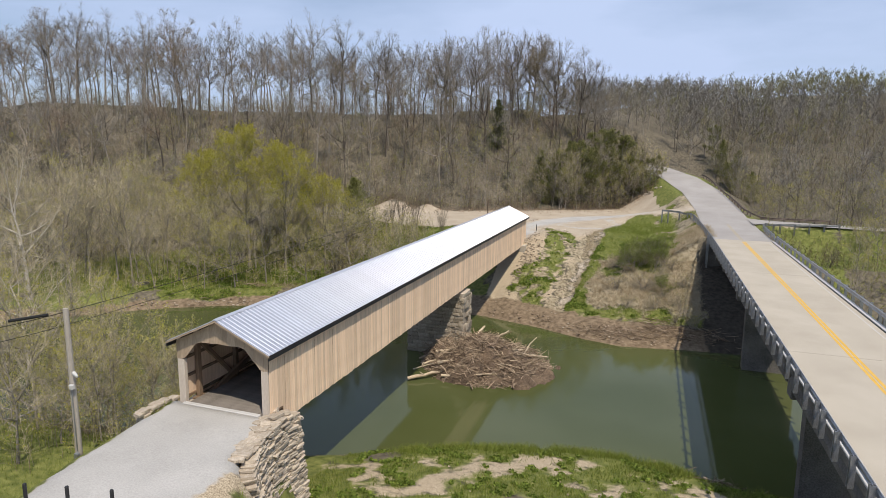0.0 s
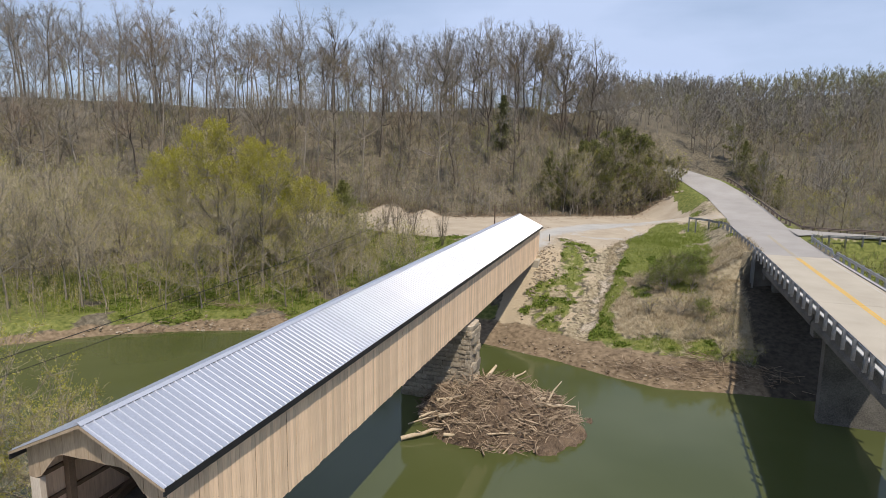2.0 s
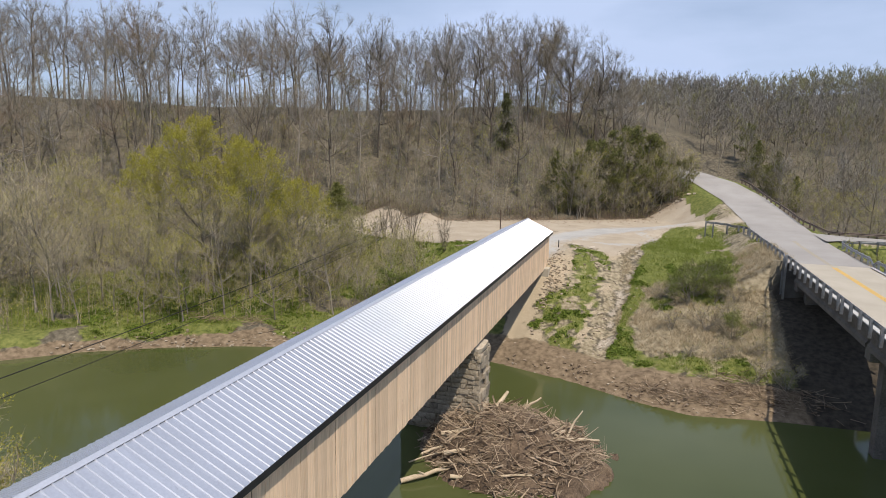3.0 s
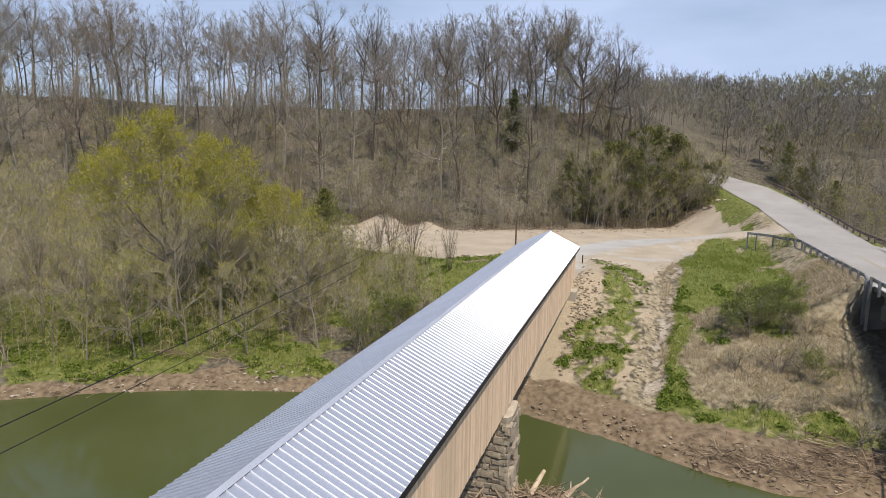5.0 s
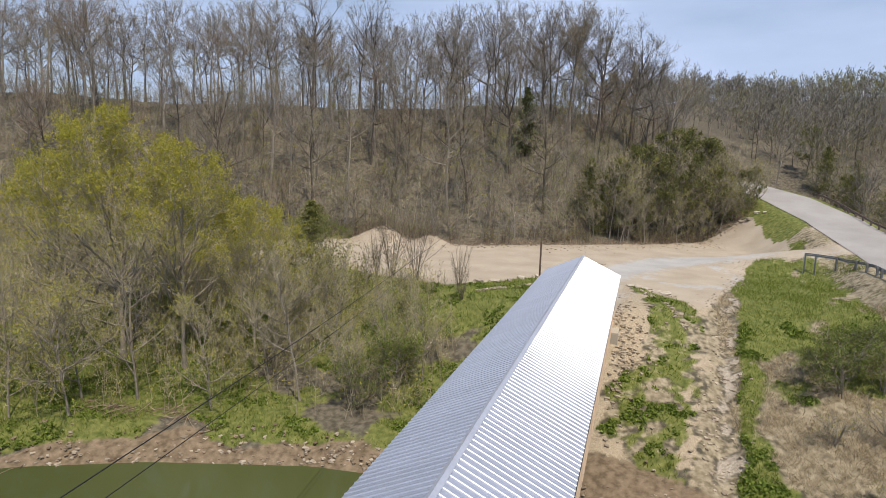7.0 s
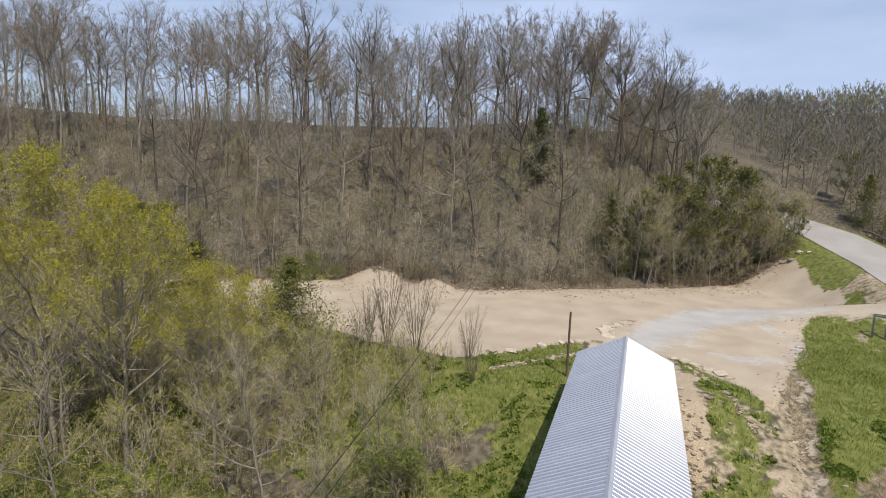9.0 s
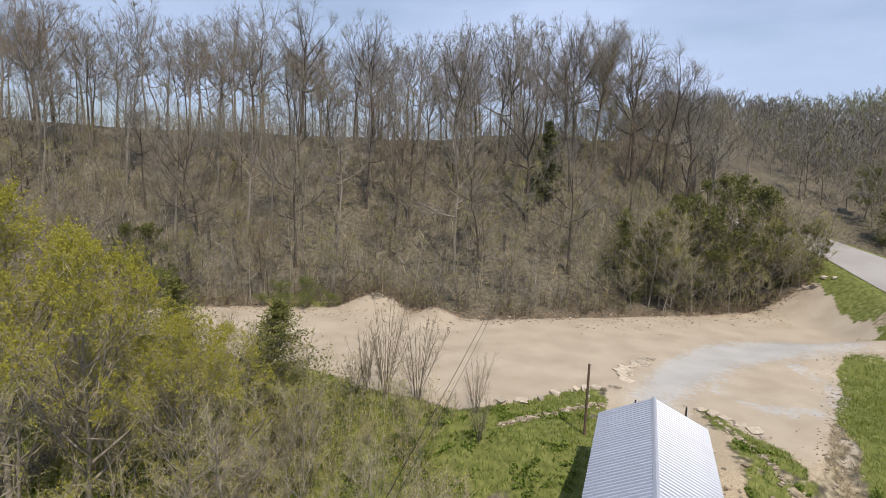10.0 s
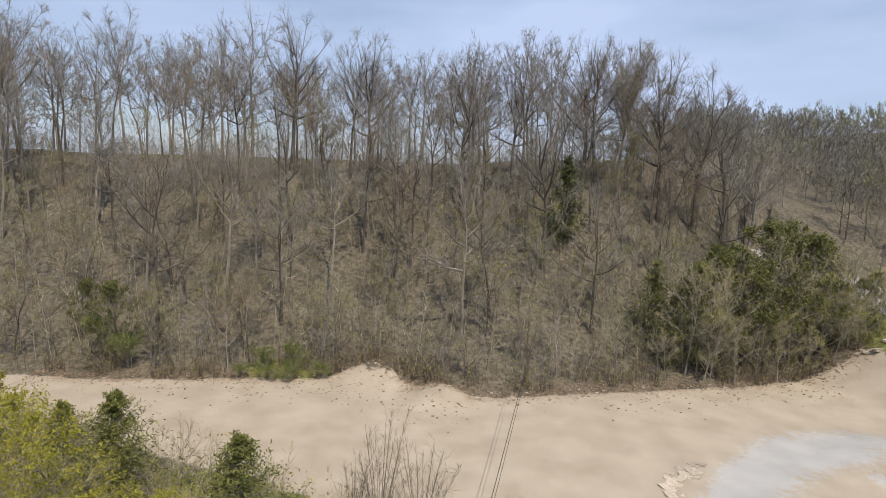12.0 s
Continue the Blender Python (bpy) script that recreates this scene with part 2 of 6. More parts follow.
def height(x, y):
    x, y = np.asarray(x, float), np.asarray(y, float)
    df, dn = y - far_shore(x), near_shore(x) - y
    rough = fbm(x, y, 3.0) - 0.5
    # far side: a cut bank, then a slope to the lot
    bank = np.interp(df, [-8, -1, 0, 1.2, 4, 5], [-2.2, -0.5, 0, 0.55, 1.35, 1.5])
    t = np.clip((df - 4) / np.maximum(bench(x) - far_shore(x) - 4, 4), 0, 1)
    power = np.interp(x, [-30, -8, 0], [2.2, 1.6, 1.0])
    zf = np.where(df > 4, 1.35 + 6.5 * t ** power, bank)
    zf = zf + np.where(df > 1, 0.45 * rough * (1 - step(0.8, 1.0, t)), 0)
    gully = np.exp(-((x - gully_x(y)) / 0.9) ** 2) * step(47, 52, y) * (1 - step(68, 74, y))
    zf = zf - 0.7 * gully
    # hill behind the lot
    s = y - hill_foot(x)
    crest = np.interp(x, [-200, -60, -15, 5, 20, 40], [21, 21.5, 21.5, 16.5, 12, 8])
    hill = crest * step(-2, 46, s) - np.clip(0.09 * (s - 58), 0, 16) * step(30, -10, x) + 5.0 * (fbm(x, y, 26.0) - 0.5) * step(6, 34, s)
    spoil = 1.9 * np.exp(-((x + 30.5) / 3.2) ** 2 - ((y - 92.3) / 1.9) ** 2) + 1.3 * np.exp(-((x + 22.5) / 2.2) ** 2 - ((y - 90.2) / 1.5) ** 2)
    zf = zf + np.where(df > 6, hill + spoil, 0)
    # hill beyond the road, and the far ridges
    u = x - np.interp(y, [-300, 60, 100, 120, 160, 300], [47, 47, 43, 40, 34, 10])
    right = np.interp(u, [-5, 0, 12, 40, 110, 240, 600], [0, 0.5, 3, 9, 17, 21, 21]) * step(62, 130, y)
    far = np.interp(y + 0.12 * x, [135, 190, 300, 335, 420, 1500], [0, 9.5, 26, 28, 25, 3]) * step(-50, 15, x) + 3.0 * np.exp(-((x - 82) / 40) ** 2 - ((y - 300) / 60) ** 2) - 0.04 * np.clip(x - 100, 0, 100)
    zf = zf + np.where(df > 6, np.maximum(right, far), 0)
    zf = np.where((x > 36) & (df > 6), zf - 2.2 * step(36, 42, x) * (1 - step(70, 84, y)), zf)
    # near side
    zn = np.interp(dn, [-8, -1, 0, 0.8, 2.5, 8, 14, 25, 60, 200], [-2.2, -0.5, 0, 0.7, 1.5, 2.2, 2.9, 4.2, 7.5, 12])
    zn = zn + np.where(dn > 1, 0.35 * rough, 0)
    zn = zn + 2.0 * step(-3, -9, x) * step(2, 10, dn)
    side_off = x - lane_x(y)
    soft_side = np.interp(np.abs(side_off), [0, 3.0, 3.8, 4.6, 5.6, 9.5], [0, 0, 0.25, 1.6, 3.4, 6.5])
    sheer = np.interp(side_off, [0, 2.9, 3.15, 3.7], [0, 0, 0.35, 6.0])
    walled = step(-4.4, -2.8, y) * (side_off > 0)
    sheer_w = np.interp(-side_off, [0, 3.25, 3.5, 4.3, 6], [0, 0, 0.3, 2.6, 4.2])
    walled_w = step(-3.2, -1.9, y) * (side_off < 0)
    lane = lane_z(y) - (soft_side * (1 - walled - walled_w) + sheer * walled + sheer_w * walled_w)
    lane = np.where(y < 0.25, lane, lane - 7 * (y - 0.25))
    zn = np.maximum(zn, lane)
    z = np.where(df > -8, zf, np.where(dn > -8, zn, -2.2))
    # ramp from the lot up to the road
    ramp = np.exp(-((y - np.interp(x, [8, 20, 27], [90, 93.5, 92.5])) / 4.5) ** 4) * step(9, 12, x) * (x < 30)
    edge = road_x(y) - 4.0
    z = z * (1 - ramp) + (8.1 + (road_z(y) - 0.15 - 8.1) * np.clip((x - 10) / np.maximum(edge - 10, 4), 0, 1) ** 1.4) * ramp
    # road on its bank
    off = np.abs(x - road_x(y)) / np.sqrt(1 + ((road_x(y + 2) - road_x(y - 2)) / 4) ** 2)
    side = np.interp(off, [0, 4.6, 5.2, 9, 18], [0, 0, 0.25, 2.8, 7.5])
    bankz = road_z(y) - 0.12 - side
    held = (y > 62) | (y < -12)
    z = np.where(held, np.where(off < 5.2, bankz, np.maximum(z, bankz)), z)
    # the side road
    k = np.exp(-((y - 81.5) / 3.4) ** 4) * step(34, 36, x) * (1 - step(50, 56, x))
    z = z * (1 - k) + (9.72 - 0.02 * (x - 35)) * k
    # cut slope left of the climbing road
    cut = (x < road_x(y) - 5) & (y > 96)
    z = np.where(cut, np.minimum(z, np.maximum(road_z(y), 8) + 0.75 * (road_x(y) - 5 - x)), z)
    # the pad at the far portal
    pad = step(61.2, 62.6, y) * (1 - step(2.6, 4.2, np.abs(x))) * (1 - step(72, 78, y))
    z = z * (1 - pad) + 7.55 * pad
    return z


def ground_at(x, y):
    return float(height(np.array([x]), np.array([y]))[0])


def mesh_of(name, v, f, mats, slot=None, smooth=False):
    """A mesh from arrays: points (n, 3) and faces (m, 3 or 4)."""
    v, f = np.asarray(v, np.float32), np.asarray(f, np.int32)
    me = bpy.data.meshes.new(name)
    me.vertices.add(len(v))
    me.vertices.foreach_set("co", v.ravel())
    c = f.shape[1]
    me.loops.add(f.size)
    me.loops.foreach_set("vertex_index", f.ravel())
    me.polygons.add(len(f))
    me.polygons.foreach_set("loop_start", np.arange(0, f.size, c, dtype=np.int32))
    me.polygons.foreach_set("use_smooth", np.full(len(f), smooth))
    for m in mats:
        me.materials.append(m)
    if slot is not None:
        me.polygons.foreach_set("material_index", np.asarray(slot, np.int32))
    me.update(calc_edges=True)
    return me


def part(name, bm, material, parent=None, label=""):
    """Links a bmesh as one mesh object under its thing or part."""
    me = bpy.data.meshes.new(name)
    bm.to_mesh(me)
    bm.free()
    me.materials.append(material)
    ob = new(name, me)
    ob.parent = parent
    return tagged(ob, label)


def piece(name, me, parent, m):
    ob = new(name, me)
    ob.parent = parent
    ob.matrix_basis = m
    return ob


def thing(name, label, category, at=(0, 0, 0), turn=0.0, group="", kind=""):
    ob = new(name)
    ob.matrix_basis = pose(*at, 0, 0, turn)
    return tagged(ob, label, category, group, kind)


def box(bm, x0, x1, y0, y1, z0, z1, bevel=0.0, m=None):
    """A box, with bevelled edges if wanted, added to bm."""
    made = bmesh.ops.create_cube(bm, size=1.0)
    vs = made["verts"]
    bmesh.ops.scale(bm, vec=(x1 - x0, y1 - y0, z1 - z0), verts=vs)
    bmesh.ops.translate(bm, vec=((x0 + x1) / 2, (y0 + y1) / 2, (z0 + z1) / 2), verts=vs)
    if bevel:
        es = list({e for v in vs for e in v.link_edges})
        out = bmesh.ops.bevel(bm, geom=es, offset=bevel, segments=1, affect="EDGES")
        vs = list({v for f in out["faces"] for v in f.verts} | {v for v in vs if v.is_valid})
    if m is not None:
        bmesh.ops.transform(bm, matrix=m, verts=vs)
    return bm


def a_box(*args, **kw):
    return box(bmesh.new(), *args, **kw)


def rod(bm, a, b, r0, r1=None, sides=8):
    """A tapered rod from a to b."""
    a, b = Vector(a), Vector(b)
    r1 = r0 if r1 is None else r1
    m = Matrix.Translation((a + b) / 2) @ (b - a).to_track_quat("Z", "Y").to_matrix().to_4x4()
    bmesh.ops.create_cone(bm, cap_ends=True, segments=sides, radius1=r0, radius2=r1, depth=(b - a).length, matrix=m)
    return bm


def prism(bm, outline, y0, y1):
    """An outline of (x, z) drawn out from y0 to y1."""
    front, back = [bm.verts.new((x, y0, z)) for x, z in outline], [bm.verts.new((x, y1, z)) for x, z in outline]
    bm.faces.new(front)
    bm.faces.new(back[::-1])
    for i in range(len(outline)):
        j = (i + 1) % len(outline)
        bm.faces.new((front[j], front[i], back[i], back[j]))
    bmesh.ops.recalc_face_normals(bm, faces=bm.faces)
    return bm


def stone_mesh(name, material, seed, sx=1.0, sy=1.0, sz=1.0, wobble=0.12):
    """A rough stone of unit size: a cut block with knocked corners."""
    r = random.Random(seed)
    bm = bmesh.new()
    bmesh.ops.create_cube(bm, size=1.0)
    bmesh.ops.bevel(bm, geom=list(bm.edges), offset=0.11, segments=1, affect="EDGES")
    for v in bm.verts:
        v.co += Vector((r.uniform(-1, 1), r.uniform(-1, 1), r.uniform(-1, 1))) * wobble * 0.5
        v.co = Vector((v.co.x * sx, v.co.y * sy, v.co.z * sz))
    me = bpy.data.meshes.new(name)
    bm.to_mesh(me)
    bm.free()
    me.materials.append(material)
    return me


# ---- ground, water ----
def spread(fine0, fine1, cell, reach):
    a = np.arange(fine0, fine1 + cell / 2, cell)
    out, d = [], cell
    p = 0.0
    while p < reach:
        d *= 1.13
        p += d
        out.append(p)
    out = np.array(out)
    return np.concatenate([(fine0 - out)[::-1], a, fine1 + out])


GX, GY = spread(-62, 56, 0.6, 1800), spread(-16, 126, 0.6, 2200)
gx, gy = np.meshgrid(GX, GY, indexing="ij")
gz = height(gx, gy)
near_fine = (np.abs(gx) < 70) & (gy > -20) & (gy < 130)
shoal = (gy - far_shore(gx) > 0.3) & (gy - far_shore(gx) < 5.5)
level = np.where(shoal, 0.45, np.where(((gy > lot_near(gx)) & (gy < hill_foot(gx))) | (gy < 1), 0.006, 0.12))
gz = gz + np.where(near_fine & (gz > 0.2), level * (vnoise(gx, gy, 1.3) - 0.5), 0)
nx, ny = gx.shape
idx = np.arange(nx * ny).reshape(nx, ny)
quads = np.stack([idx[:-1, :-1], idx[1:, :-1], idx[1:, 1:], idx[:-1, 1:]], -1).reshape(-1, 4)


def ground_masks(x, y, z):
    n1, n2, n3 = fbm(x, y, 5.0), fbm(x + 40, y, 1.6), fbm(x, y + 90, 12.0)
    df, dn = y - far_shore(x), near_shore(x) - y
    ln, hf = lot_near(x), hill_foot(x)
    wob = (n1 - 0.5) * 3.0 + (n2 - 0.5) * 1.6
    lot = step(-0.6, 0.6, y - ln + wob * 0.6) * step(-0.9, 0.9, hf - y + wob * 0.5) * (x < 26) * (x > -75) * (1 - step(9.2 + 2.2 * step(12, 16, x), 9.8 + 2.2 * step(12, 16, x), z + wob * 0.2))
    lot = np.maximum(lot, step(62.5, 64, y) * (1 - step(2.2, 3.6, np.abs(x) + (n2 - 0.5))) * (y < 80))
    track = [(27.0, 93.0), (20.0, 94.2), (13.5, 94.6), (8.0, 91.0), (3.0, 84.5), (0.3, 77.0), (0.0, 66.0)]
    near = np.full(np.shape(n1), 1e9)
    for (ax, ay), (bx, by) in zip(track, track[1:]):
        q = np.clip(((x - ax) * (bx - ax) + (y - ay) * (by - ay)) / ((bx - ax) ** 2 + (by - ay) ** 2), 0, 1)
        near = np.minimum(near, np.hypot(x - ax - q * (bx - ax), y - ay - q * (by - ay)))
    drive = np.exp(-(near / np.interp(x, [0, 6, 14, 27], [2.6, 4.2, 3.6, 2.8])) ** 2) * (x < 28)
    ring = 0.5 * np.exp(-((np.hypot(x - 9.5, (y - 83.0) * 0.8) - 5.0) / 1.2) ** 2)
    lot = np.maximum(lot, drive * (x > 5))
    lane = (1 - step(3.0, 3.6, np.abs(x - lane_x(y)) + (n2 - 0.5) * 0.9)) * (y < 0.8)
    side = np.exp(-((y - 81.3) / 2.2) ** 4) * (x > 34) * (1 - step(40, 46, x + wob))
    gravel = np.clip(lot + lane + side, 0, 1)
    pale = np.clip(np.maximum(drive * (0.75 - 0.3 * step(15, 23, x + wob)) + 0.5 * (n1 - 0.5), ring + 0.6 * (n2 - 0.5)) * (y > 60) + lane, 0, 1)
    mud = np.where(df > -3, 1 - step(np.where(x < -7, 1.3, 3.4), np.where(x < -7, 2.6, 5.2), df + wob * 0.7), 0) + np.where(dn > -3, 1 - step(0.6, 1.6, dn + wob * 0.3), 0)
    mud = np.clip(np.where((df < 0) & (dn < 0), 1, mud), 0, 1)
    field = (df > 4) & (y < ln + 3) & (x > -11) & (x < 26 + 4 * (y > 63))
    gx0 = gully_x(y)
    mix2 = 0.5 * n1 + 0.5 * n2
    n4 = fbm(x + 11, y - 23, 0.9)
    off = x - gx0
    rocky = field * step(0.30, 0.52, n4) * np.exp(-((off + (n2 - 0.5) * 2.4) / 0.6) ** 2) * step(48, 52, y) * (1 - step(72, 76, y))
    # loose soil beside the abutment, pale straw between the weeds and the gully
    west_edge = np.interp(y, [51.5, 53, 56.7, 60, 68, 74], [4.6, 2.4, 3.0, 5.0, 5.2, 3.4])
    bare = field * (0.85 * step(0.8, -0.8, x - west_edge + (n2 - 0.5) * 3) * (x > 0) + 0.6 * np.exp(-((off + 2.2 + (n1 - 0.5) * 2) / 0.8) ** 2) * step(0.36, 0.52, n4) + 0.4 * step(0.60, 0.68, n4) * (off < 0) * (x > 0))
    bare = np.maximum(bare, np.where((dn > 1) & (dn < 30) & (x > 2) & (x < 30) & (y > -14), step(0.42, 0.70, 0.3 * n1 + 0.35 * n2 + 0.35 * n4) * step(1.8, 4, dn) * 0.85, 0))
    front = np.exp(-((df - 5.4 + wob * 0.4) / 1.5) ** 2) * step(11, 13, x + wob * 0.4) * step(0.34, 0.48, n2)
    weeds_w = step(-0.6, 0.8, x - west_edge + (n2 - 0.5) * 2.4) * (1 - step(-2.4, -1.2, off + (n2 - 0.5) * 1.8)) * step(0.355, 0.455, 0.3 * n1 + 0.3 * n2 + 0.4 * n4)
    lawn_edge = np.interp(y, [48, 52, 60, 66, 72], [14.2, 12.9, 13.2, 15.0, 19.5])
    lawn = step(0.5, 1.2, off + (n2 - 0.5)) * (1 - step(-0.7, 0.9, x - lawn_edge + (n1 - 0.5) * 3 + (n2 - 0.5) * 2)) * step(46.5, 48.5, y)
    upper = step(63, 67, y + wob) * step(0.4, 1.4, off) * (1 - step(22.5, 25, x + wob)) * step(0.34, 0.46, mix2)
    lush = np.zeros_like(n1)
    for cx, cy, cr in ((15.8, 66.3, 1.8), (15.2, 59.0, 1.5), (20.0, 66.5, 2.6), (20.0, 61.0, 1.8), (17.6, 47.9, 1.7), (20.8, 47.8, 1.6), (18.0, 63.5, 2.2)):
        lush = np.maximum(lush, np.exp(-(((x - cx + (n2 - 0.5) * 3) / cr) ** 2 + ((y - cy + (n4 - 0.5) * 3) / cr) ** 2)))
    green = np.where(field & (x > 0), np.clip(weeds_w + lawn + front + upper + 1.2 * lush, 0, 1), 0)
    green = np.where(field & (x <= 0), step(0.34, 0.52, mix2), green)
    thatch = field * (x > 0) * np.clip(0.9 - rocky - 0.3 * step(0.5, 0.4, n4), 0, 1) * (1 - green * 0.8)
    green = np.maximum(green, np.where((dn > 0.8) & (y > -40) & (x > -60), step(0.36, 0.5, n1 * 0.7 + n3 * 0.3), 0))
    green = np.maximum(green, np.where((df > 1.6) & (x <= -4) & (y < ln), step(0.30, 0.46, n1 * 0.6 + n3 * 0.4) * step(42, 24, df) * 0.9, 0))
    verge = (np.abs(x - road_x(y)) < 8) & (y > 70) & (y < 128)
    green = np.maximum(green, np.where(verge, 0.7 * step(0.35, 0.5, n1), 0))
    meadow = (x > 35.5) & (df > 5) & (y > 40) & (y < 88) & (x < 75)
    green = np.maximum(green, np.where(meadow, 0.9 * step(0.34, 0.50, n1), 0))
    thatch = np.maximum(thatch, np.where(meadow, 0.3 * step(0.44, 0.60, n2 * 0.5 + n3 * 0.5), 0))
    patch = np.exp(-((x + 38.5 + wob * 0.5) / 5.5) ** 4 - ((y - 89.0 + wob * 0.4) / 2.8) ** 2)
    green = np.maximum(green, patch)
    wedge = (x + wob * 0.5 > np.interp(y, [96, 100, 106, 113], [24.0, 22.2, 21.2, 19.5])) & (x < road_x(y) - 4) & (y + wob * 0.5 > 97) & (y < hf - 1)
    green = np.maximum(green, np.where(wedge, step(0.3, 0.5, n1 + 0.1), 0))
    gravel = np.where(wedge & (drive < 0.4), gravel * 0.25, gravel)
    # zone under the road bridge where its shade is painted into the ground
    deck_shade = step(25.6, 26.8, x + wob * 0.3) * (1 - step(33.5, 36, x)) * np.where((y > 40) & (y < 62.5), 1, 0)
    return gravel, pale, mud, rocky, np.clip(bare, 0, 1), np.clip(thatch, 0, 1), np.clip(green * (1 - bare * 0.85), 0, 1), deck_shade


def ground_material():
    m = bpy.data.materials.new("river_valley_ground")
    m.use_nodes = True
    n, k = m.node_tree.nodes, m.node_tree.links
    p = n["Principled BSDF"]
    p.inputs["Roughness"].default_value, p.inputs["Specular IOR Level"].default_value = 0.95, 0.15
    co = n.new("ShaderNodeTexCoord")

    def noise_at(s, d=6.0):
        t = n.new("ShaderNodeTexNoise")
        t.inputs["Scale"].default_value, t.inputs["Detail"].default_value = s, d
        k.new(co.outputs["Object"], t.inputs["Vector"])
        return t.outputs["Fac"]

    coarse, mid, fine = noise_at(0.35), noise_at(2.2), noise_at(14.0, 3.0)

    def tone(fac, a, b, lo=0.35, hi=0.65):
        r = n.new("ShaderNodeValToRGB")
        r.color_ramp.elements[0].position, r.color_ramp.elements[1].position = lo, hi
        r.color_ramp.elements[0].color, r.color_ramp.elements[1].color = (*a, 1), (*b, 1)
        k.new(fac, r.inputs["Fac"])
        return r.outputs["Color"]

    def blend(fac, a, b):
        x = n.new("ShaderNodeMixRGB")
        k.new(fac, x.inputs["Fac"])
        k.new(a, x.inputs["Color1"])
        k.new(b, x.inputs["Color2"])
        return x.outputs["Color"]

    def mask(name):
        """A zone's share, its edge broken up by the fine noise."""
        a = n.new("ShaderNodeAttribute")
        a.attribute_name = name
        s = n.new("ShaderNodeMath")
        s.operation = "ADD"
        k.new(a.outputs["Fac"], s.inputs[0])
        f = n.new("ShaderNodeMath")
        f.operation = "MULTIPLY_ADD"
        f.inputs[1].default_value, f.inputs[2].default_value = 0.9, -0.45
        k.new(mid, f.inputs[0])
        k.new(f.outputs[0], s.inputs[1])
        r = n.new("ShaderNodeMapRange")
        r.interpolation_type = "SMOOTHSTEP"
        r.inputs["From Min"].default_value, r.inputs["From Max"].default_value = 0.32, 0.68
        k.new(s.outputs[0], r.inputs["Value"])
        return r.outputs["Result"]

    c = tone(mid, (0.085, 0.074, 0.054), (0.19, 0.165, 0.122))
    c = blend(mask("green"), c, tone(mid, (0.085, 0.105, 0.026), (0.215, 0.225, 0.07), 0.3, 0.7))
    c = blend(mask("thatch"), c, tone(mid, (0.19, 0.155, 0.098), (0.39, 0.335, 0.235)))
    c = blend(mask("bare"), c, tone(fine, (0.29, 0.23, 0.155), (0.50, 0.42, 0.305)))
    c = blend(mask("rocky"), c, tone(fine, (0.24, 0.20, 0.15), (0.50, 0.445, 0.365)))
    c = blend(mask("mud"), c, tone(mid, (0.12, 0.088, 0.056), (0.28, 0.213, 0.143), 0.3, 0.7))
    c = blend(mask("gravel"), c, tone(coarse, (0.375, 0.313, 0.235), (0.465, 0.397, 0.308), 0.3, 0.7))
    c = blend(mask("pale"), c, tone(coarse, (0.395, 0.383, 0.36), (0.465, 0.45, 0.425)))
    # painted shade: near-black ground colour below the road deck
    c = blend(mask("deck_shade"), c, tone(mid, (0.04, 0.034, 0.026), (0.08, 0.066, 0.05)))
    speck = n.new("ShaderNodeMixRGB")
    speck.blend_type = "MULTIPLY"
    speck.inputs["Fac"].default_value = 0.38
    k.new(c, speck.inputs["Color1"])
    k.new(tone(fine, (0.62, 0.62, 0.62), (1.12, 1.12, 1.12), 0.3, 0.7), speck.inputs["Color2"])
    k.new(speck.outputs["Color"], p.inputs["Base Color"])
    b = n.new("ShaderNodeBump")
    b.inputs["Strength"].default_value, b.inputs["Distance"].default_value = 0.4, 0.05
    k.new(fine, b.inputs["Height"])
    b2 = n.new("ShaderNodeBump")
    b2.inputs["Strength"].default_value, b2.inputs["Distance"].default_value = 0.10, 0.06
    k.new(mid, b2.inputs["Height"])
    k.new(b.outputs["Normal"], b2.inputs["Normal"])
    k.new(b2.outputs["Normal"], p.inputs["Normal"])
    return m


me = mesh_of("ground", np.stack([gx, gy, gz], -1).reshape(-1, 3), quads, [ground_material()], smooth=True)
for name, values in zip(("gravel", "pale", "mud", "rocky", "bare", "thatch", "green", "deck_shade"), ground_masks(gx, gy, gz)):
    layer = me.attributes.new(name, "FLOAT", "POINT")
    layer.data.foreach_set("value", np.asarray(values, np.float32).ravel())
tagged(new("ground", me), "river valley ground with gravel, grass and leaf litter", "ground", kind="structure")


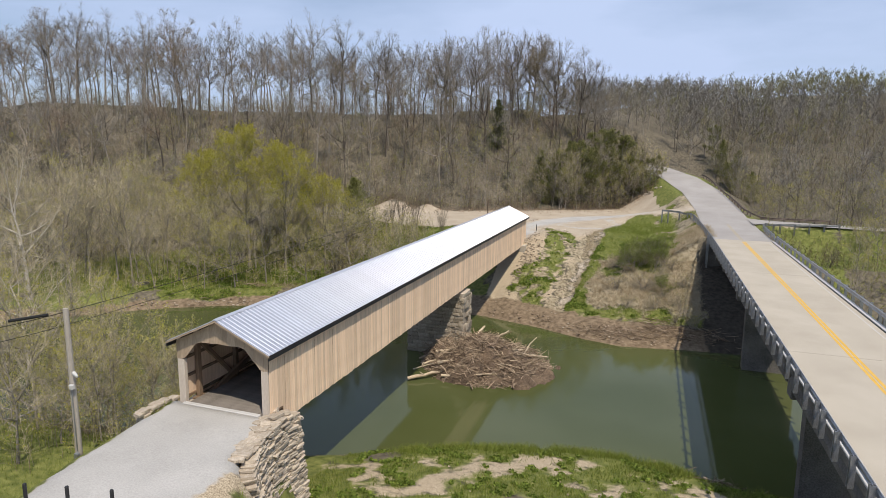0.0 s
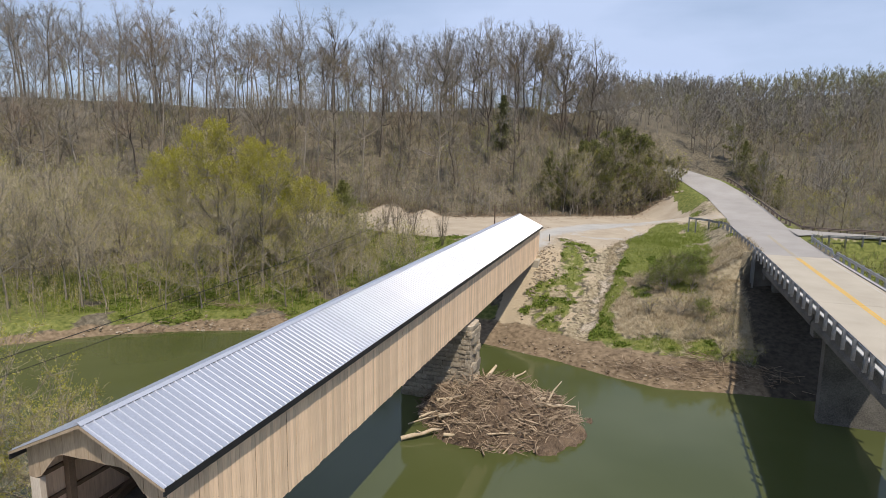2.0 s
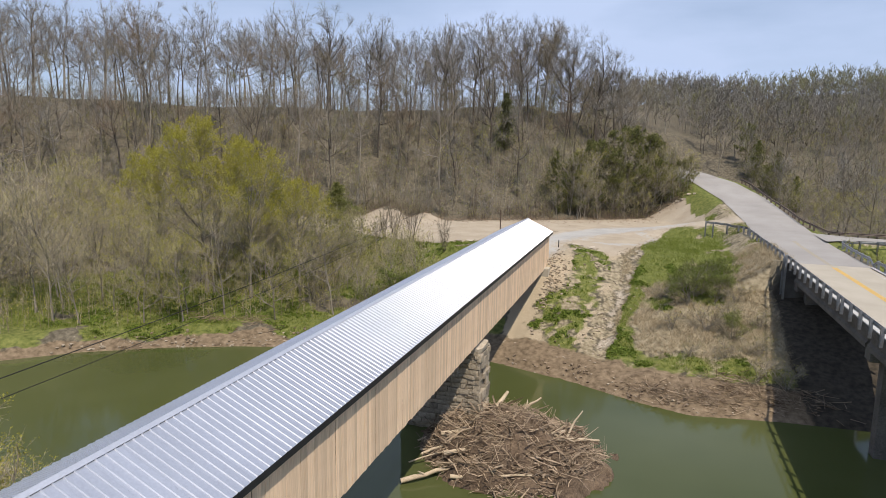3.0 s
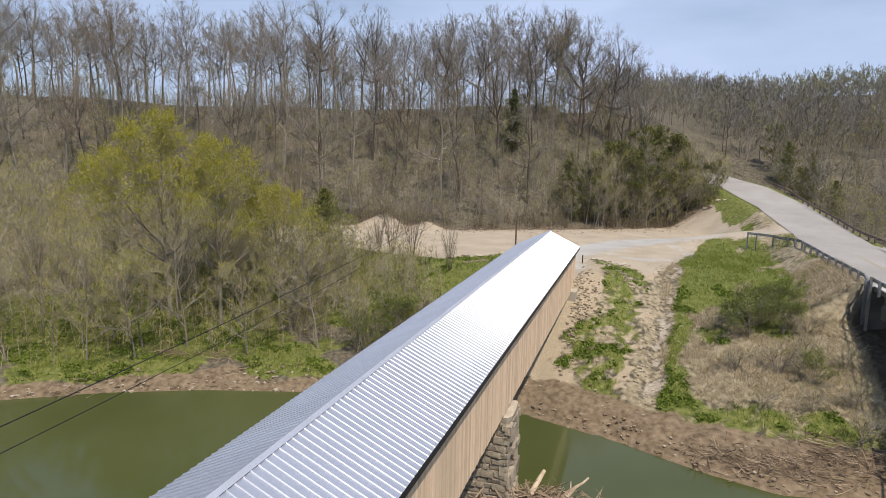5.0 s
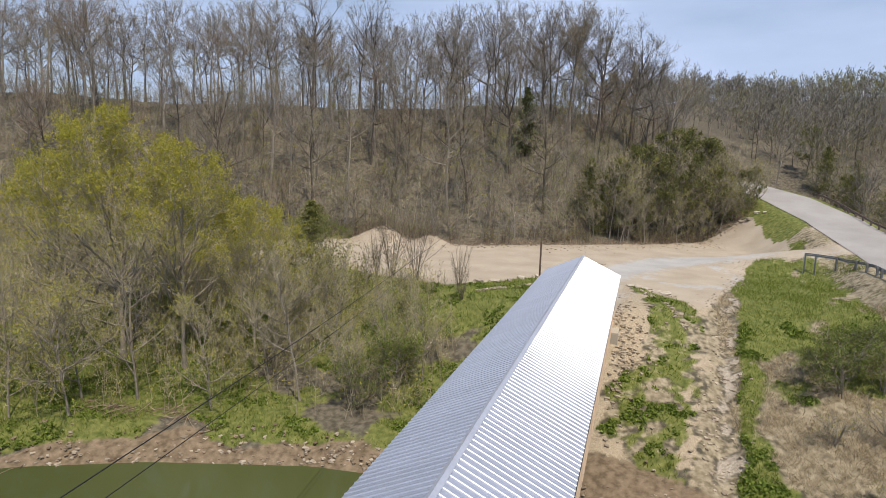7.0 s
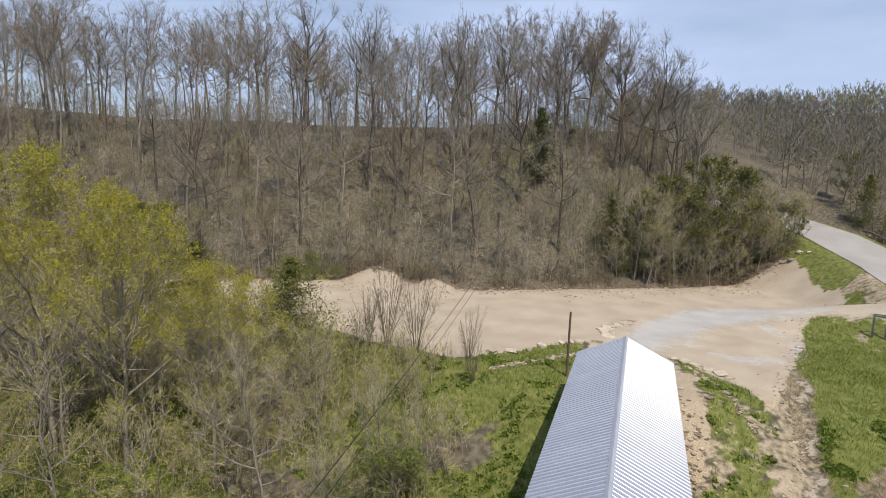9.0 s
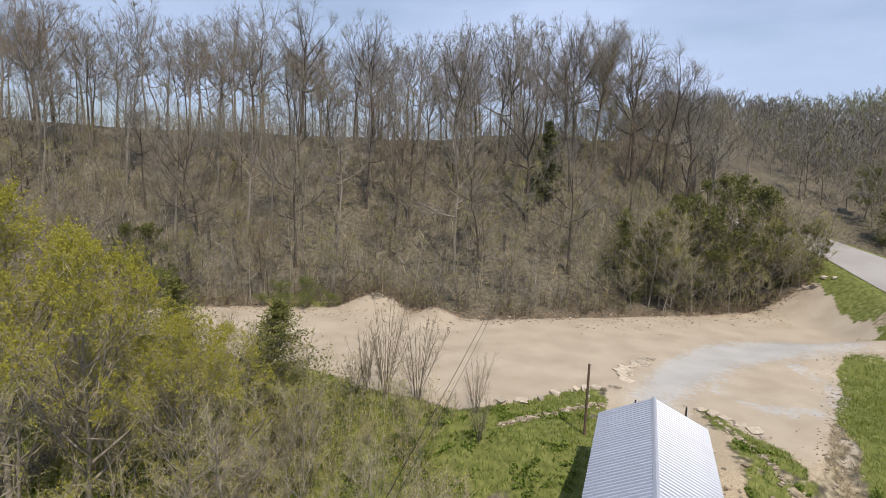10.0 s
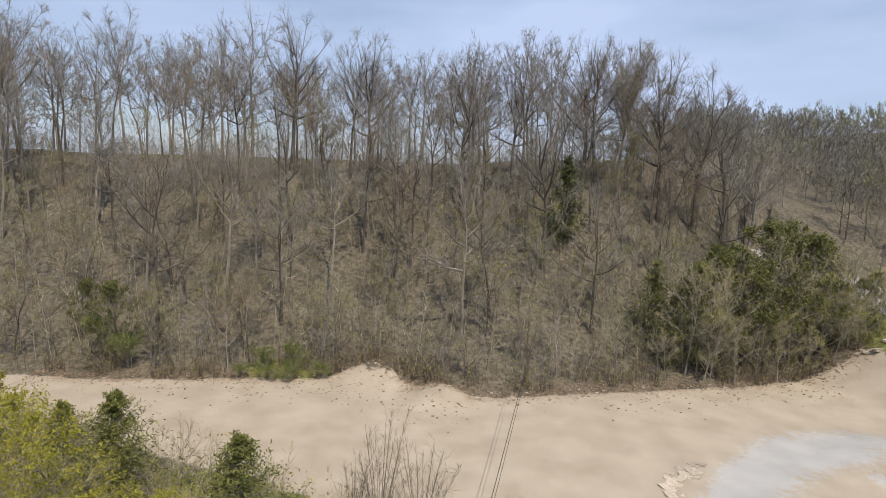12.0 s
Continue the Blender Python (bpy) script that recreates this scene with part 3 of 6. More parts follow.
def water_material():
    m = bpy.data.materials.new("green_river_water")
    m.use_nodes = True
    n, k = m.node_tree.nodes, m.node_tree.links
    p = n["Principled BSDF"]
    co, t = n.new("ShaderNodeTexCoord"), n.new("ShaderNodeTexNoise")
    k.new(co.outputs["Object"], t.inputs["Vector"])
    t.inputs["Scale"].default_value, t.inputs["Detail"].default_value = 0.06, 3
    r = n.new("ShaderNodeValToRGB")
    r.color_ramp.elements[0].color, r.color_ramp.elements[1].color = (0.060, 0.072, 0.022, 1), (0.084, 0.095, 0.036, 1)
    r.color_ramp.elements[0].position, r.color_ramp.elements[1].position = 0.35, 0.65
    k.new(t.outputs["Fac"], r.inputs["Fac"])
    k.new(r.outputs["Color"], p.inputs["Base Color"])
    p.inputs["Roughness"].default_value, p.inputs["IOR"].default_value = 0.06, 1.33
    w = n.new("ShaderNodeTexNoise")
    w.inputs["Scale"].default_value, w.inputs["Detail"].default_value = 2.2, 4
    k.new(co.outputs["Object"], w.inputs["Vector"])
    b = n.new("ShaderNodeBump")
    b.inputs["Strength"].default_value, b.inputs["Distance"].default_value = 0.10, 0.02
    k.new(w.outputs["Fac"], b.inputs["Height"])
    k.new(b.outputs["Normal"], p.inputs["Normal"])
    return m


wx = np.array([-320, -160, -80, 0, 80, 160, 320.0])
wv = [(x, y, 0.0) for x in wx for y in (-300.0, 0.0, 150.0)]
wf = [(i * 3 + j, i * 3 + 3 + j, i * 3 + 4 + j, i * 3 + 1 + j) for i in range(6) for j in range(2)]
water = new("water", mesh_of("water", wv, wf, [water_material()]))
tagged(water, "still olive green river water", "river", kind="structure")

# ---- trees ----
def tube(points, radii, sides):
    """A bent tapered tube as points and triangles."""
    p, r = np.asarray(points, float), np.asarray(radii, float)
    d = np.gradient(p, axis=0)
    d /= np.linalg.norm(d, axis=1)[:, None] + 1e-9
    ref = np.where(np.abs(d[:, 2:3]) > 0.9, np.array([[1.0, 0, 0]]), np.array([[0, 0, 1.0]]))
    u = np.cross(d, ref)
    u /= np.linalg.norm(u, axis=1)[:, None] + 1e-9
    w = np.cross(d, u)
    a = np.arange(sides) * 2 * np.pi / sides
    v = p[:, None] + r[:, None, None] * (np.cos(a)[None, :, None] * u[:, None] + np.sin(a)[None, :, None] * w[:, None])
    n = len(p)
    i = np.arange(n - 1)[:, None] * sides
    j, j2 = np.arange(sides)[None], (np.arange(sides)[None] + 1) % sides
    q = np.stack([i + j, i + j2, i + sides + j2, i + sides + j], -1).reshape(-1, 4)
    return v.reshape(-1, 3), np.concatenate([q[:, [0, 1, 2]], q[:, [0, 2, 3]]])


def join(parts):
    vs, fs, at = [], [], 0
    for v, f in parts:
        vs.append(v)
        fs.append(f + at)
        at += len(v)
    return (np.concatenate(vs), np.concatenate(fs)) if vs else (np.zeros((0, 3)), np.zeros((0, 3), int))


def slivers(base, way, width, rng, drop=0.0):
    """Twigs: long thin tapered blades, each with a bend."""
    n = len(base)
    s = rng.normal(size=(n, 3))
    s = np.cross(way, s)
    s *= (width / 2 / (np.linalg.norm(s, axis=1) + 1e-9))[:, None]
    v = np.stack([base - s, base + s, base + way], 1).reshape(-1, 3)
    return v, np.arange(3 * n).reshape(n, 3)


def flakes(at, size, rng, long=1.5, corners=4):
    """Small leaves, turned every way."""
    n = len(at)
    a = rng.normal(size=(n, 3))
    a /= np.linalg.norm(a, axis=1)[:, None]
    b = np.cross(a, rng.normal(size=(n, 3)))
    b /= np.linalg.norm(b, axis=1)[:, None]
    s = size * rng.uniform(0.6, 1.4, n)[:, None]
    a, b = a * s * long / 2, b * s / 2
    if corners == 3:
        return np.stack([at - a, at - b, at + a + b * 0.6], 1).reshape(-1, 3), np.arange(3 * n).reshape(n, 3)
    v = np.stack([at - a, at - b, at + a, at + b], 1).reshape(-1, 3)
    i = np.arange(n)[:, None] * 4
    return v, np.concatenate([i + [[0, 1, 2]], i + [[0, 2, 3]]])


def grow(seed, tall, spread_r, clear=0.35, limbs=16, forks=5, twigs=10, stems=1, twig_w=0.035, twig_l=1.2, leaves=0, leaf=0.16, rise=0.9, trunk_r=None, lean=0.04, droop=0.0, round_top=False, light=False, leaf_up=0.7, loose=0.0):
    """A leafless or budding tree: (wood, twigs, leaves), each as points and triangles."""
    rng = np.random.RandomState(seed)
    wood, tb, tw = [], [], []
    trunk_r = trunk_r or tall * 0.0125
    for st in range(stems):
        a = rng.uniform(0, 2 * np.pi)
        off = np.array([np.cos(a), np.sin(a), 0])
        sp = (0.25 if stems > 1 else lean)
        h = np.linspace(0, 1, 7)
        wob = np.cumsum(rng.normal(0, 0.012, (7, 2)), 0) * tall
        trunk = np.stack([off[0] * h * sp * tall + wob[:, 0] * h + (0.15 * off[0] if stems > 1 else 0), off[1] * h * sp * tall + wob[:, 1] * h + (0.15 * off[1] if stems > 1 else 0), h * tall * (rng.uniform(0.75, 1) if stems > 1 else 0.8)], 1)
        r = trunk_r * (1 - h) ** 0.8 * (0.6 if stems > 1 else 1) + 0.015
        r[0] *= 1.35
        trunk[0, 2] -= 0.4
        wood.append(tube(trunk, r, 4 if light else 6))
        per = max(3, limbs // stems)
        for i in range(per):
            s = clear + (0.96 - clear) * (i + rng.uniform(0, 1)) / per
            k = s * 6
            a0 = trunk[int(k)] + (trunk[min(int(k) + 1, 6)] - trunk[int(k)]) * (k - int(k))
            az = i * 2.4 + rng.uniform(-0.6, 0.6)
            frac = (s - clear) / (1 - clear)
            shape = (np.sin(np.pi * (0.22 + 0.72 * frac)) if round_top else (1 - 0.62 * frac)) * rng.uniform(0.75, 1.2)
            out = np.array([np.cos(az), np.sin(az), 0])
            q = np.linspace(0, 1, 5)
            if stems > 1:
                reach, gain = spread_r * shape, spread_r * shape * rise * rng.uniform(0.6, 1.4)
            else:
                # the tip lies on the crown's rounded outline
                half = tall * (1 - clear) * 0.53
                tip = tall * (s + (1 - s) * rng.uniform(0.25 - 0.05 * loose, 0.8)) * rng.uniform(0.97, 1.03)
                e = (tip - (tall - half)) / half
                reach = spread_r * math.sqrt(max(0.06, 1 - e * e)) * rng.uniform(0.65, 1.08)
                gain = tip - a0[2]
            ln = math.hypot(reach, gain)
            limb = a0 + out * (reach * (q ** 0.85))[:, None] + np.array([0, 0, 1.0]) * (gain * q ** 1.2 - droop * ln * q ** 2)[:, None] + np.cumsum(rng.normal(0, 0.045 * ln, (5, 3)), 0) * q[:, None]
            lr = np.interp(s, h, r) * 0.72 * (1 - q) ** 0.7 + 0.014
            wood.append(tube(limb, lr, 3 if light else 4))
            for j in range(forks):
                g = rng.uniform(0.25, 1.0)
                b0 = limb[0] + 0
                kk = g * 4
                b0 = limb[int(kk)] + (limb[min(int(kk) + 1, 4)] - limb[int(kk)]) * (kk - int(kk))
                heart = np.array([trunk[3][0], trunk[3][1], tall * (clear + 0.3 * (1 - clear))])
                away = (b0 - heart) / (np.linalg.norm(b0 - heart) + 1e-6) * (0.5 if stems == 1 else 0.1)
                dirn = (limb[-1] - limb[0]) / ln * 0.35 + away * (1 - 0.3 * loose) + rng.normal(0, 0.42 + 0.2 * loose, 3) + np.array([0, 0, 0.05 - 0.5 * droop])
                dirn /= np.linalg.norm(dirn) + 1e-9
                bl = ln * rng.uniform(0.28, 0.5)
                br = np.stack([b0, b0 + dirn * bl * 0.5 + rng.normal(0, 0.05 * bl, 3), b0 + dirn * bl + np.array([0, 0, 0.12 * bl])])
                if light == 2:
                    tb.append(br[:1])
                    tw.append(br[2:3] - br[:1])
                elif light:
                    wood.append(tube(br[[0, 2]], [max(0.022, lr[int(kk)] * 0.5), 0.01], 3))
                else:
                    wood.append(tube(br, [max(0.022, lr[int(kk)] * 0.5), 0.02, 0.009], 3))
                f = rng.uniform(0.15, 1.0, twigs)
                tb.append(br[0] + (br[2] - br[0]) * f[:, None])
                d = dirn * 0.4 + away * (0.9 - 0.5 * loose) + rng.normal(0, 0.5 + 0.25 * loose, (twigs, 3)) + np.array([0, 0, 0.08 - droop])
                d /= np.linalg.norm(d, axis=1)[:, None]
                tw.append(d * (twig_l * rng.uniform(0.5, 1.35, twigs))[:, None])
    tb, tw = np.concatenate(tb), np.concatenate(tw)
    twig = slivers(tb, tw, twig_w, rng)
    n = len(tb)
    w = np.clip((tb[:, 2] / tall - 0.15), 0.05, 1) ** leaf_up
    pick = rng.choice(n, leaves, p=w / w.sum()) if leaves else None
    lf = flakes(tb[pick] + tw[pick] * rng.uniform(0.2, 1.05, leaves)[:, None] + rng.normal(0, 0.12, (leaves, 3)), leaf, rng, 1.7, 3) if leaves else None
    return join(wood), twig, lf


def tree(seed, tall, spread_r, clear=0.4, limbs=11, subs=6, sprays=6, twigs=4, trunk_r=None, widths=(0.034, 0.02), lean=0.03, rise=0.35, leaves=0, leaf=0.08, leaf_low=0.0, fine=1.0, light=0, bole=0.66):
    """A broad-leaved tree in four orders of branching that keeps within a rounded crown: (wood, twigs, leaves), each as points and triangles."""
    rng = np.random.RandomState(seed)
    trunk_r = trunk_r or tall * 0.011
    a = rng.uniform(0, 2 * np.pi)
    h = np.linspace(0, 1, 7)
    wob = np.cumsum(rng.normal(0, 0.014, (7, 2)), 0) * tall * h[:, None]
    trunk = np.stack([np.cos(a) * lean * tall * h + wob[:, 0], np.sin(a) * lean * tall * h + wob[:, 1], bole * tall * h], 1)
    r = trunk_r * (1 - 0.72 * h)
    r[0] *= 1.35
    trunk[0, 2] -= 0.4
    wood = [tube(trunk, r, 4 if light else 6)]
    heart = np.array([*trunk[4, :2], (clear + 0.45 * (1 - clear)) * tall])
    size = np.array([spread_r, spread_r, tall - heart[2]])

    def far_out(p):
        """0 at the heart of the crown, 1 at its outline, which is longer below than above."""
        d = (p - heart) / size
        d[:, 2] = np.where(d[:, 2] < 0, d[:, 2] * 0.55, d[:, 2])
        return (d ** 2).sum(-1)

    def kept(base, way, limit=1.0, cut=0.88):
        """Shortens branches until their tips lie within the crown."""
        way = way.copy()
        for _ in range(14):
            way[far_out(base + way) > limit] *= cut
        return way

    def unit(v):
        return v / (np.linalg.norm(v, axis=-1, keepdims=True) + 1e-9)

    q = np.linspace(0, 1, 5)
    n = limbs
    foot = min(0.8, clear / bole)
    s = foot + (1.0 - foot) * (np.arange(n) + rng.rand(n)) / n
    base = np.stack([np.interp(s, h, trunk[:, k]) for k in range(3)], 1)
    frac = (s - foot) / (1 - foot)
    az = np.arange(n) * 2.4 + rng.uniform(-0.5, 0.5, n)
    el = np.clip(0.6 + 0.6 * frac + rng.normal(0, 0.2, n), 0.3, 1.45)
    way = np.stack([np.cos(az) * np.cos(el), np.sin(az) * np.cos(el), np.sin(el)], 1)
    way = kept(base, way * (0.8 * tall * rng.uniform(0.7, 1.0, n))[:, None], 0.8)
    ln = np.linalg.norm(way, axis=1)
    limb = base[:, None] + way[:, None] * q[None, :, None] + np.cumsum(rng.normal(0, 0.035, (n, 5, 3)), 1) * (ln[:, None] * q[None])[..., None]
    limb[:, :, 2] += rise * ln[:, None] * (q ** 2 - q)[None]
    lr = np.interp(s, h, r)[:, None] * 0.7 * (1 - 0.85 * q[None]) + 0.008
    for k in range(n):
        wood.append(tube(limb[k], lr[k], 3 if light else 4))
    # second order
    i = np.repeat(np.arange(n), subs)
    g = rng.uniform(0.18, 1.0, n * subs)
    f = g * 3.999
    j = f.astype(int)
    b2 = limb[i, j] + (limb[i, j + 1] - limb[i, j]) * (f - j)[:, None]
    along = unit(limb[i, j + 1] - limb[i, j])
    w2 = unit(along * 0.75 + rng.normal(0, 0.5, (n * subs, 3)) + np.array([0, 0, 0.3]))
    w2 = kept(b2, w2 * (np.maximum(ln[i], 0.12 * tall) * (0.5 - 0.2 * g) * rng.uniform(0.6, 1.2, n * subs))[:, None], 0.95)
    slim = []
    if light:
        slim.append(slivers(b2, w2, widths[0] * 1.8, rng))
    else:
        for p, v, w in zip(b2, w2, lr[i, j]):
            bend = rng.normal(0, 0.07, 3) * np.linalg.norm(v)
            wood.append(tube(np.stack([p, p + v * 0.5 + bend, p + v]), [max(0.02, w * 0.55), max(0.014, w * 0.35), 0.008], 3))
    # third and fourth order: sprays and their twigs
    i = np.repeat(np.arange(len(b2)), sprays)
    g = rng.uniform(0.12, 1.0, len(i))
    b3 = b2[i] + w2[i] * g[:, None]
    w3 = unit(unit(w2[i]) * 0.7 + rng.normal(0, 0.45, (len(i), 3)) + np.array([0, 0, 0.22]))
    w3 = kept(b3, w3 * (0.075 * tall * fine * rng.uniform(0.5, 1.2, len(i)))[:, None], 1.05)
    slim.append(slivers(b3, w3, widths[0], rng))
    tb, tw = b3, w3
    if twigs:
        i = np.repeat(np.arange(len(b3)), twigs)
        b4 = b3[i] + w3[i] * rng.uniform(0.2, 1.0, len(i))[:, None]
        w4 = unit(unit(w3[i]) * 0.7 + rng.normal(0, 0.45, (len(i), 3)) + np.array([0, 0, 0.12]))
        w4 = w4 * (0.042 * tall * fine * rng.uniform(0.5, 1.2, len(i)))[:, None]
        slim.append(slivers(b4, w4, widths[1], rng))
        tb, tw = b4, w4
    lf = None
    if leaves:
        tip = tb + tw
        shell = far_out(tip)
        w = np.clip(shell, 0.02, 1.2) * (1 / (1 + np.exp(-(tip[:, 2] / tall - leaf_low) * 22)))
        pick = rng.choice(len(tb), leaves, p=w / w.sum())
        lf = flakes(tb[pick] + tw[pick] * rng.uniform(0.2, 1.05, leaves)[:, None] + rng.normal(0, 0.05, (leaves, 3)), leaf, rng, 1.7, 3)
    return join(wood), join(slim), lf


def fan(seed, tall=7.6, wide=2.3, stems=18):
    """A bare shrub: many thin upright stems from one foot, with rising side twigs."""
    rng = np.random.RandomState(seed)
    wood, tb, tw = [], [], []
    for k in range(stems):
        az, out, top = rng.uniform(0, 2 * np.pi), wide * math.sqrt(rng.rand()), tall * rng.uniform(0.6, 1.0)
        d = np.array([math.cos(az), math.sin(az), 0])
        q = np.linspace(0, 1, 6)
        p = d * 0.35 * rng.rand() + d * (out * q ** 1.25)[:, None] + np.array([0, 0, top]) * q[:, None] + np.cumsum(rng.normal(0, 0.025, (6, 3)), 0) * q[:, None]
        p[0, 2] -= 0.3
        wood.append(tube(p, 0.019 * (1 - 0.8 * q) * rng.uniform(0.6, 1.2) + 0.004, 4))
        m_ = 18
        g = rng.uniform(0.22, 1.0, m_) * 4.999
        j = g.astype(int)
        b = p[j] + (p[j + 1] - p[j]) * (g - j)[:, None]
        w = rng.normal(0, 0.36, (m_, 3)) + d * 0.2 + [0, 0, 0.8]
        w *= (0.34 * top * (1.15 - g / 5) * rng.uniform(0.6, 1.2, m_) / np.linalg.norm(w, axis=1))[:, None]
        tb.append(b)
        tw.append(w)
        i = np.repeat(np.arange(m_), 4)
        w2 = w[i] / np.linalg.norm(w[i], axis=1)[:, None] + rng.normal(0, 0.35, (len(i), 3))
        tb.append(b[i] + w[i] * rng.uniform(0.2, 0.9, len(i))[:, None])
        tw.append(w2 * rng.uniform(0.25, 0.6, len(i))[:, None])
    return join(wood), slivers(np.concatenate(tb), np.concatenate(tw), 0.017, rng), None


def conifer(seed, tall, wide, tiers=26, sprays=9, flecks=14, ragged=0.25, fleck=0.23):
    """A red cedar: a stem with drooping boughs set with small tufts."""
    rng = np.random.RandomState(seed)
    wood = [tube([(0, 0, -0.3), (0, 0, tall * 0.5), (0.05, 0, tall)], [tall * 0.016, tall * 0.009, 0.01], 6)]
    at = []
    for i in range(tiers):
        s = 0.06 + 0.93 * i / tiers
        reach = wide * (1 - s) ** 0.95 * (0.6 + 0.4 * min(1, s * 6))
        for j in range(sprays):
            az = rng.uniform(0, 2 * np.pi)
            ln = max(0.25, reach * rng.uniform(1 - 2 * ragged, 1 + ragged))
            d = np.array([np.cos(az), np.sin(az), rng.uniform(-0.1, 0.45)])
            a0 = np.array([0, 0, s * tall])
            b = np.stack([a0, a0 + d * ln * 0.55, a0 + d * ln + [0, 0, 0.05 * ln]])
            wood.append(tube(b, [0.03, 0.018, 0.006], 3))
            f = rng.uniform(0.25, 1.05, flecks)
            at.append(a0 + d * (ln * f)[:, None] + rng.normal(0, 0.05 + 0.09 * ln, (flecks, 3)))
    at = np.concatenate(at)
    return join(wood), flakes(at, fleck, rng, 2.4, 3)


def plant(kit, name, label, category, x, y, turn=0.0, size=1.0, group="", sink=0.1):
    """A tree as a thing with its trunk and limbs, twigs and leaves as parts, standing on the ground."""
    t = thing(name, label, category, (x, y, ground_at(x, y) - sink), turn, group)
    t.scale = (size, size, size)
    for part_name, me in kit:
        piece(part_name, me, t, Matrix.Identity(4))
    return t


def kit_of(name, grown, wood_mat, twig_mat, leaf_mat=None):
    wood, twig, lf = grown
    out = [("trunk", mesh_of(name + "_trunk", *wood, [wood_mat], smooth=True)), ("crown", mesh_of(name + "_twigs", *twig, [twig_mat]))]
    if lf is not None:
        out.append(("foliage", mesh_of(name + "_foliage", *lf, [leaf_mat])))
    return out


def scatter_mesh(name, variants, spots, mats):
    """Joins many transformed copies of the variants into one mesh. variants: lists of (points, triangles, slot shift kind); spots: x, y, z, turn, size, variant, slots."""
    vs, fs, ss, at = [], [], [], 0
    for x, y, z, turn, size, k, slots in spots:
        c, s = math.cos(turn), math.sin(turn)
        m = np.array([[c, -s, 0], [s, c, 0], [0, 0, 1]]) * size
        for (v, f), slot in zip(variants[k], slots):
            vs.append(v @ m.T + (x, y, z))
            fs.append(f + at)
            ss.append(np.full(len(f), slot))
            at += len(v)
    return mesh_of(name, np.concatenate(vs), np.concatenate(fs), mats, np.concatenate(ss))



# ---- covered bridge ----
def covered_bridge():
    t = thing("covered_bridge", "long wooden covered bridge with ribbed metal roof on stone piers", "covered bridge")
    length, eave_x, eave_z, ridge_z = 64.0, 3.05, 10.76, 12.18
    pitch = math.atan2(ridge_z - eave_z, eave_x)
    # one ribbed sheet of the roof, lying along x from ridge to eave
    w, run = 0.914, math.hypot(eave_x, ridge_z - eave_z)
    prof = []
    for k in range(3):
        o = k * w / 3
        prof += [(o, 0), (o + 0.10, 0), (o + 0.122, 0.028), (o + 0.155, 0.028), (o + 0.177, 0)]
    prof.append((w - 0.002, 0))
    bm = bmesh.new()
    a = [bm.verts.new((0.0, y, z)) for y, z in prof]
    b = [bm.verts.new((run, y, z)) for y, z in prof]
    for i in range(len(prof) - 1):
        bm.faces.new((a[i], b[i], b[i + 1], a[i + 1]))
    out = bmesh.ops.extrude_face_region(bm, geom=bm.faces[:])
    bmesh.ops.translate(bm, vec=(0, 0, -0.012), verts=[v for v in out["geom"] if isinstance(v, bmesh.types.BMVert)])
    bmesh.ops.recalc_face_normals(bm, faces=bm.faces)
    sheet = bpy.data.meshes.new("roof_panel")
    bm.to_mesh(sheet)
    bm.free()
    sheet.materials.append(M_METAL)
    for i in range(70):
        y = i * w + 0.008
        piece("roof_panel", sheet, t, Matrix.Translation((0.0, y, ridge_z)) @ Matrix.Rotation(pitch, 4, "Y"))
        piece("roof_panel", sheet, t, Matrix.Translation((0.0, y + w, ridge_z)) @ Matrix.Rotation(math.pi, 4, "Z") @ Matrix.Rotation(pitch, 4, "Y"))
    bm = bmesh.new()
    s = math.tan(pitch)
    prism(bm, [(-0.13, ridge_z - 0.13 * s + 0.032), (0, ridge_z + 0.045), (0.13, ridge_z - 0.13 * s + 0.032), (0.13, ridge_z - 0.13 * s + 0.044), (0, ridge_z + 0.07), (-0.13, ridge_z - 0.13 * s + 0.044)], -0.01, length + 0.01)
    part("ridge_cap", bm, M_CAP, t, "folded metal ridge cap")
    for sx in (-1, 1):
        # sheathing, fascia and rake boards under the metal
        bm = bmesh.new()
        prism(bm, [(0, ridge_z - 0.02), (sx * (eave_x - 0.02), eave_z - 0.01), (sx * (eave_x - 0.02), eave_z - 0.045), (0, ridge_z - 0.06)], 0.02, length - 0.02)
        part("roof_sheathing", bm, M_TIMBER, t)
        part("fascia", a_box(*sorted((sx * (eave_x - 0.045), sx * (eave_x - 0.005))), 0.02, length - 0.02, eave_z - 0.27, eave_z - 0.02), M_FASCIA, t, "black metal eave fascia")
        for y in (0.005, length - 0.045):
            bm = bmesh.new()
            prism(bm, [(0, ridge_z - 0.03), (sx * eave_x, eave_z - 0.02), (sx * eave_x, eave_z - 0.11), (0, ridge_z - 0.13)], y, y + 0.04)
            part("rake_board", bm, M_BOARD_OLD, t)
        # rafter tails under the eave
        bm = prism(bmesh.new(), [(sx * 2.78, eave_z - 0.02 + 0.09), (sx * (eave_x - 0.06), eave_z - 0.05), (sx * (eave_x - 0.06), eave_z - 0.17), (sx * 2.78, eave_z - 0.09)], 0, 0.09)
        tail = bpy.data.meshes.new("rafter_tail")
        bm.to_mesh(tail)
        bm.free()
        tail.materials.append(M_POST)
        for i in range(52):
            piece("rafter_tail", tail, t, Matrix.Translation((0, 0.7 + i * 1.22, 0)))
        # plates and chords
        part("top_plate", a_box(*sorted((sx * 2.50, sx * 2.68)), 0.5, 63.5, 10.45, 10.72, 0.01), M_TIMBER, t)
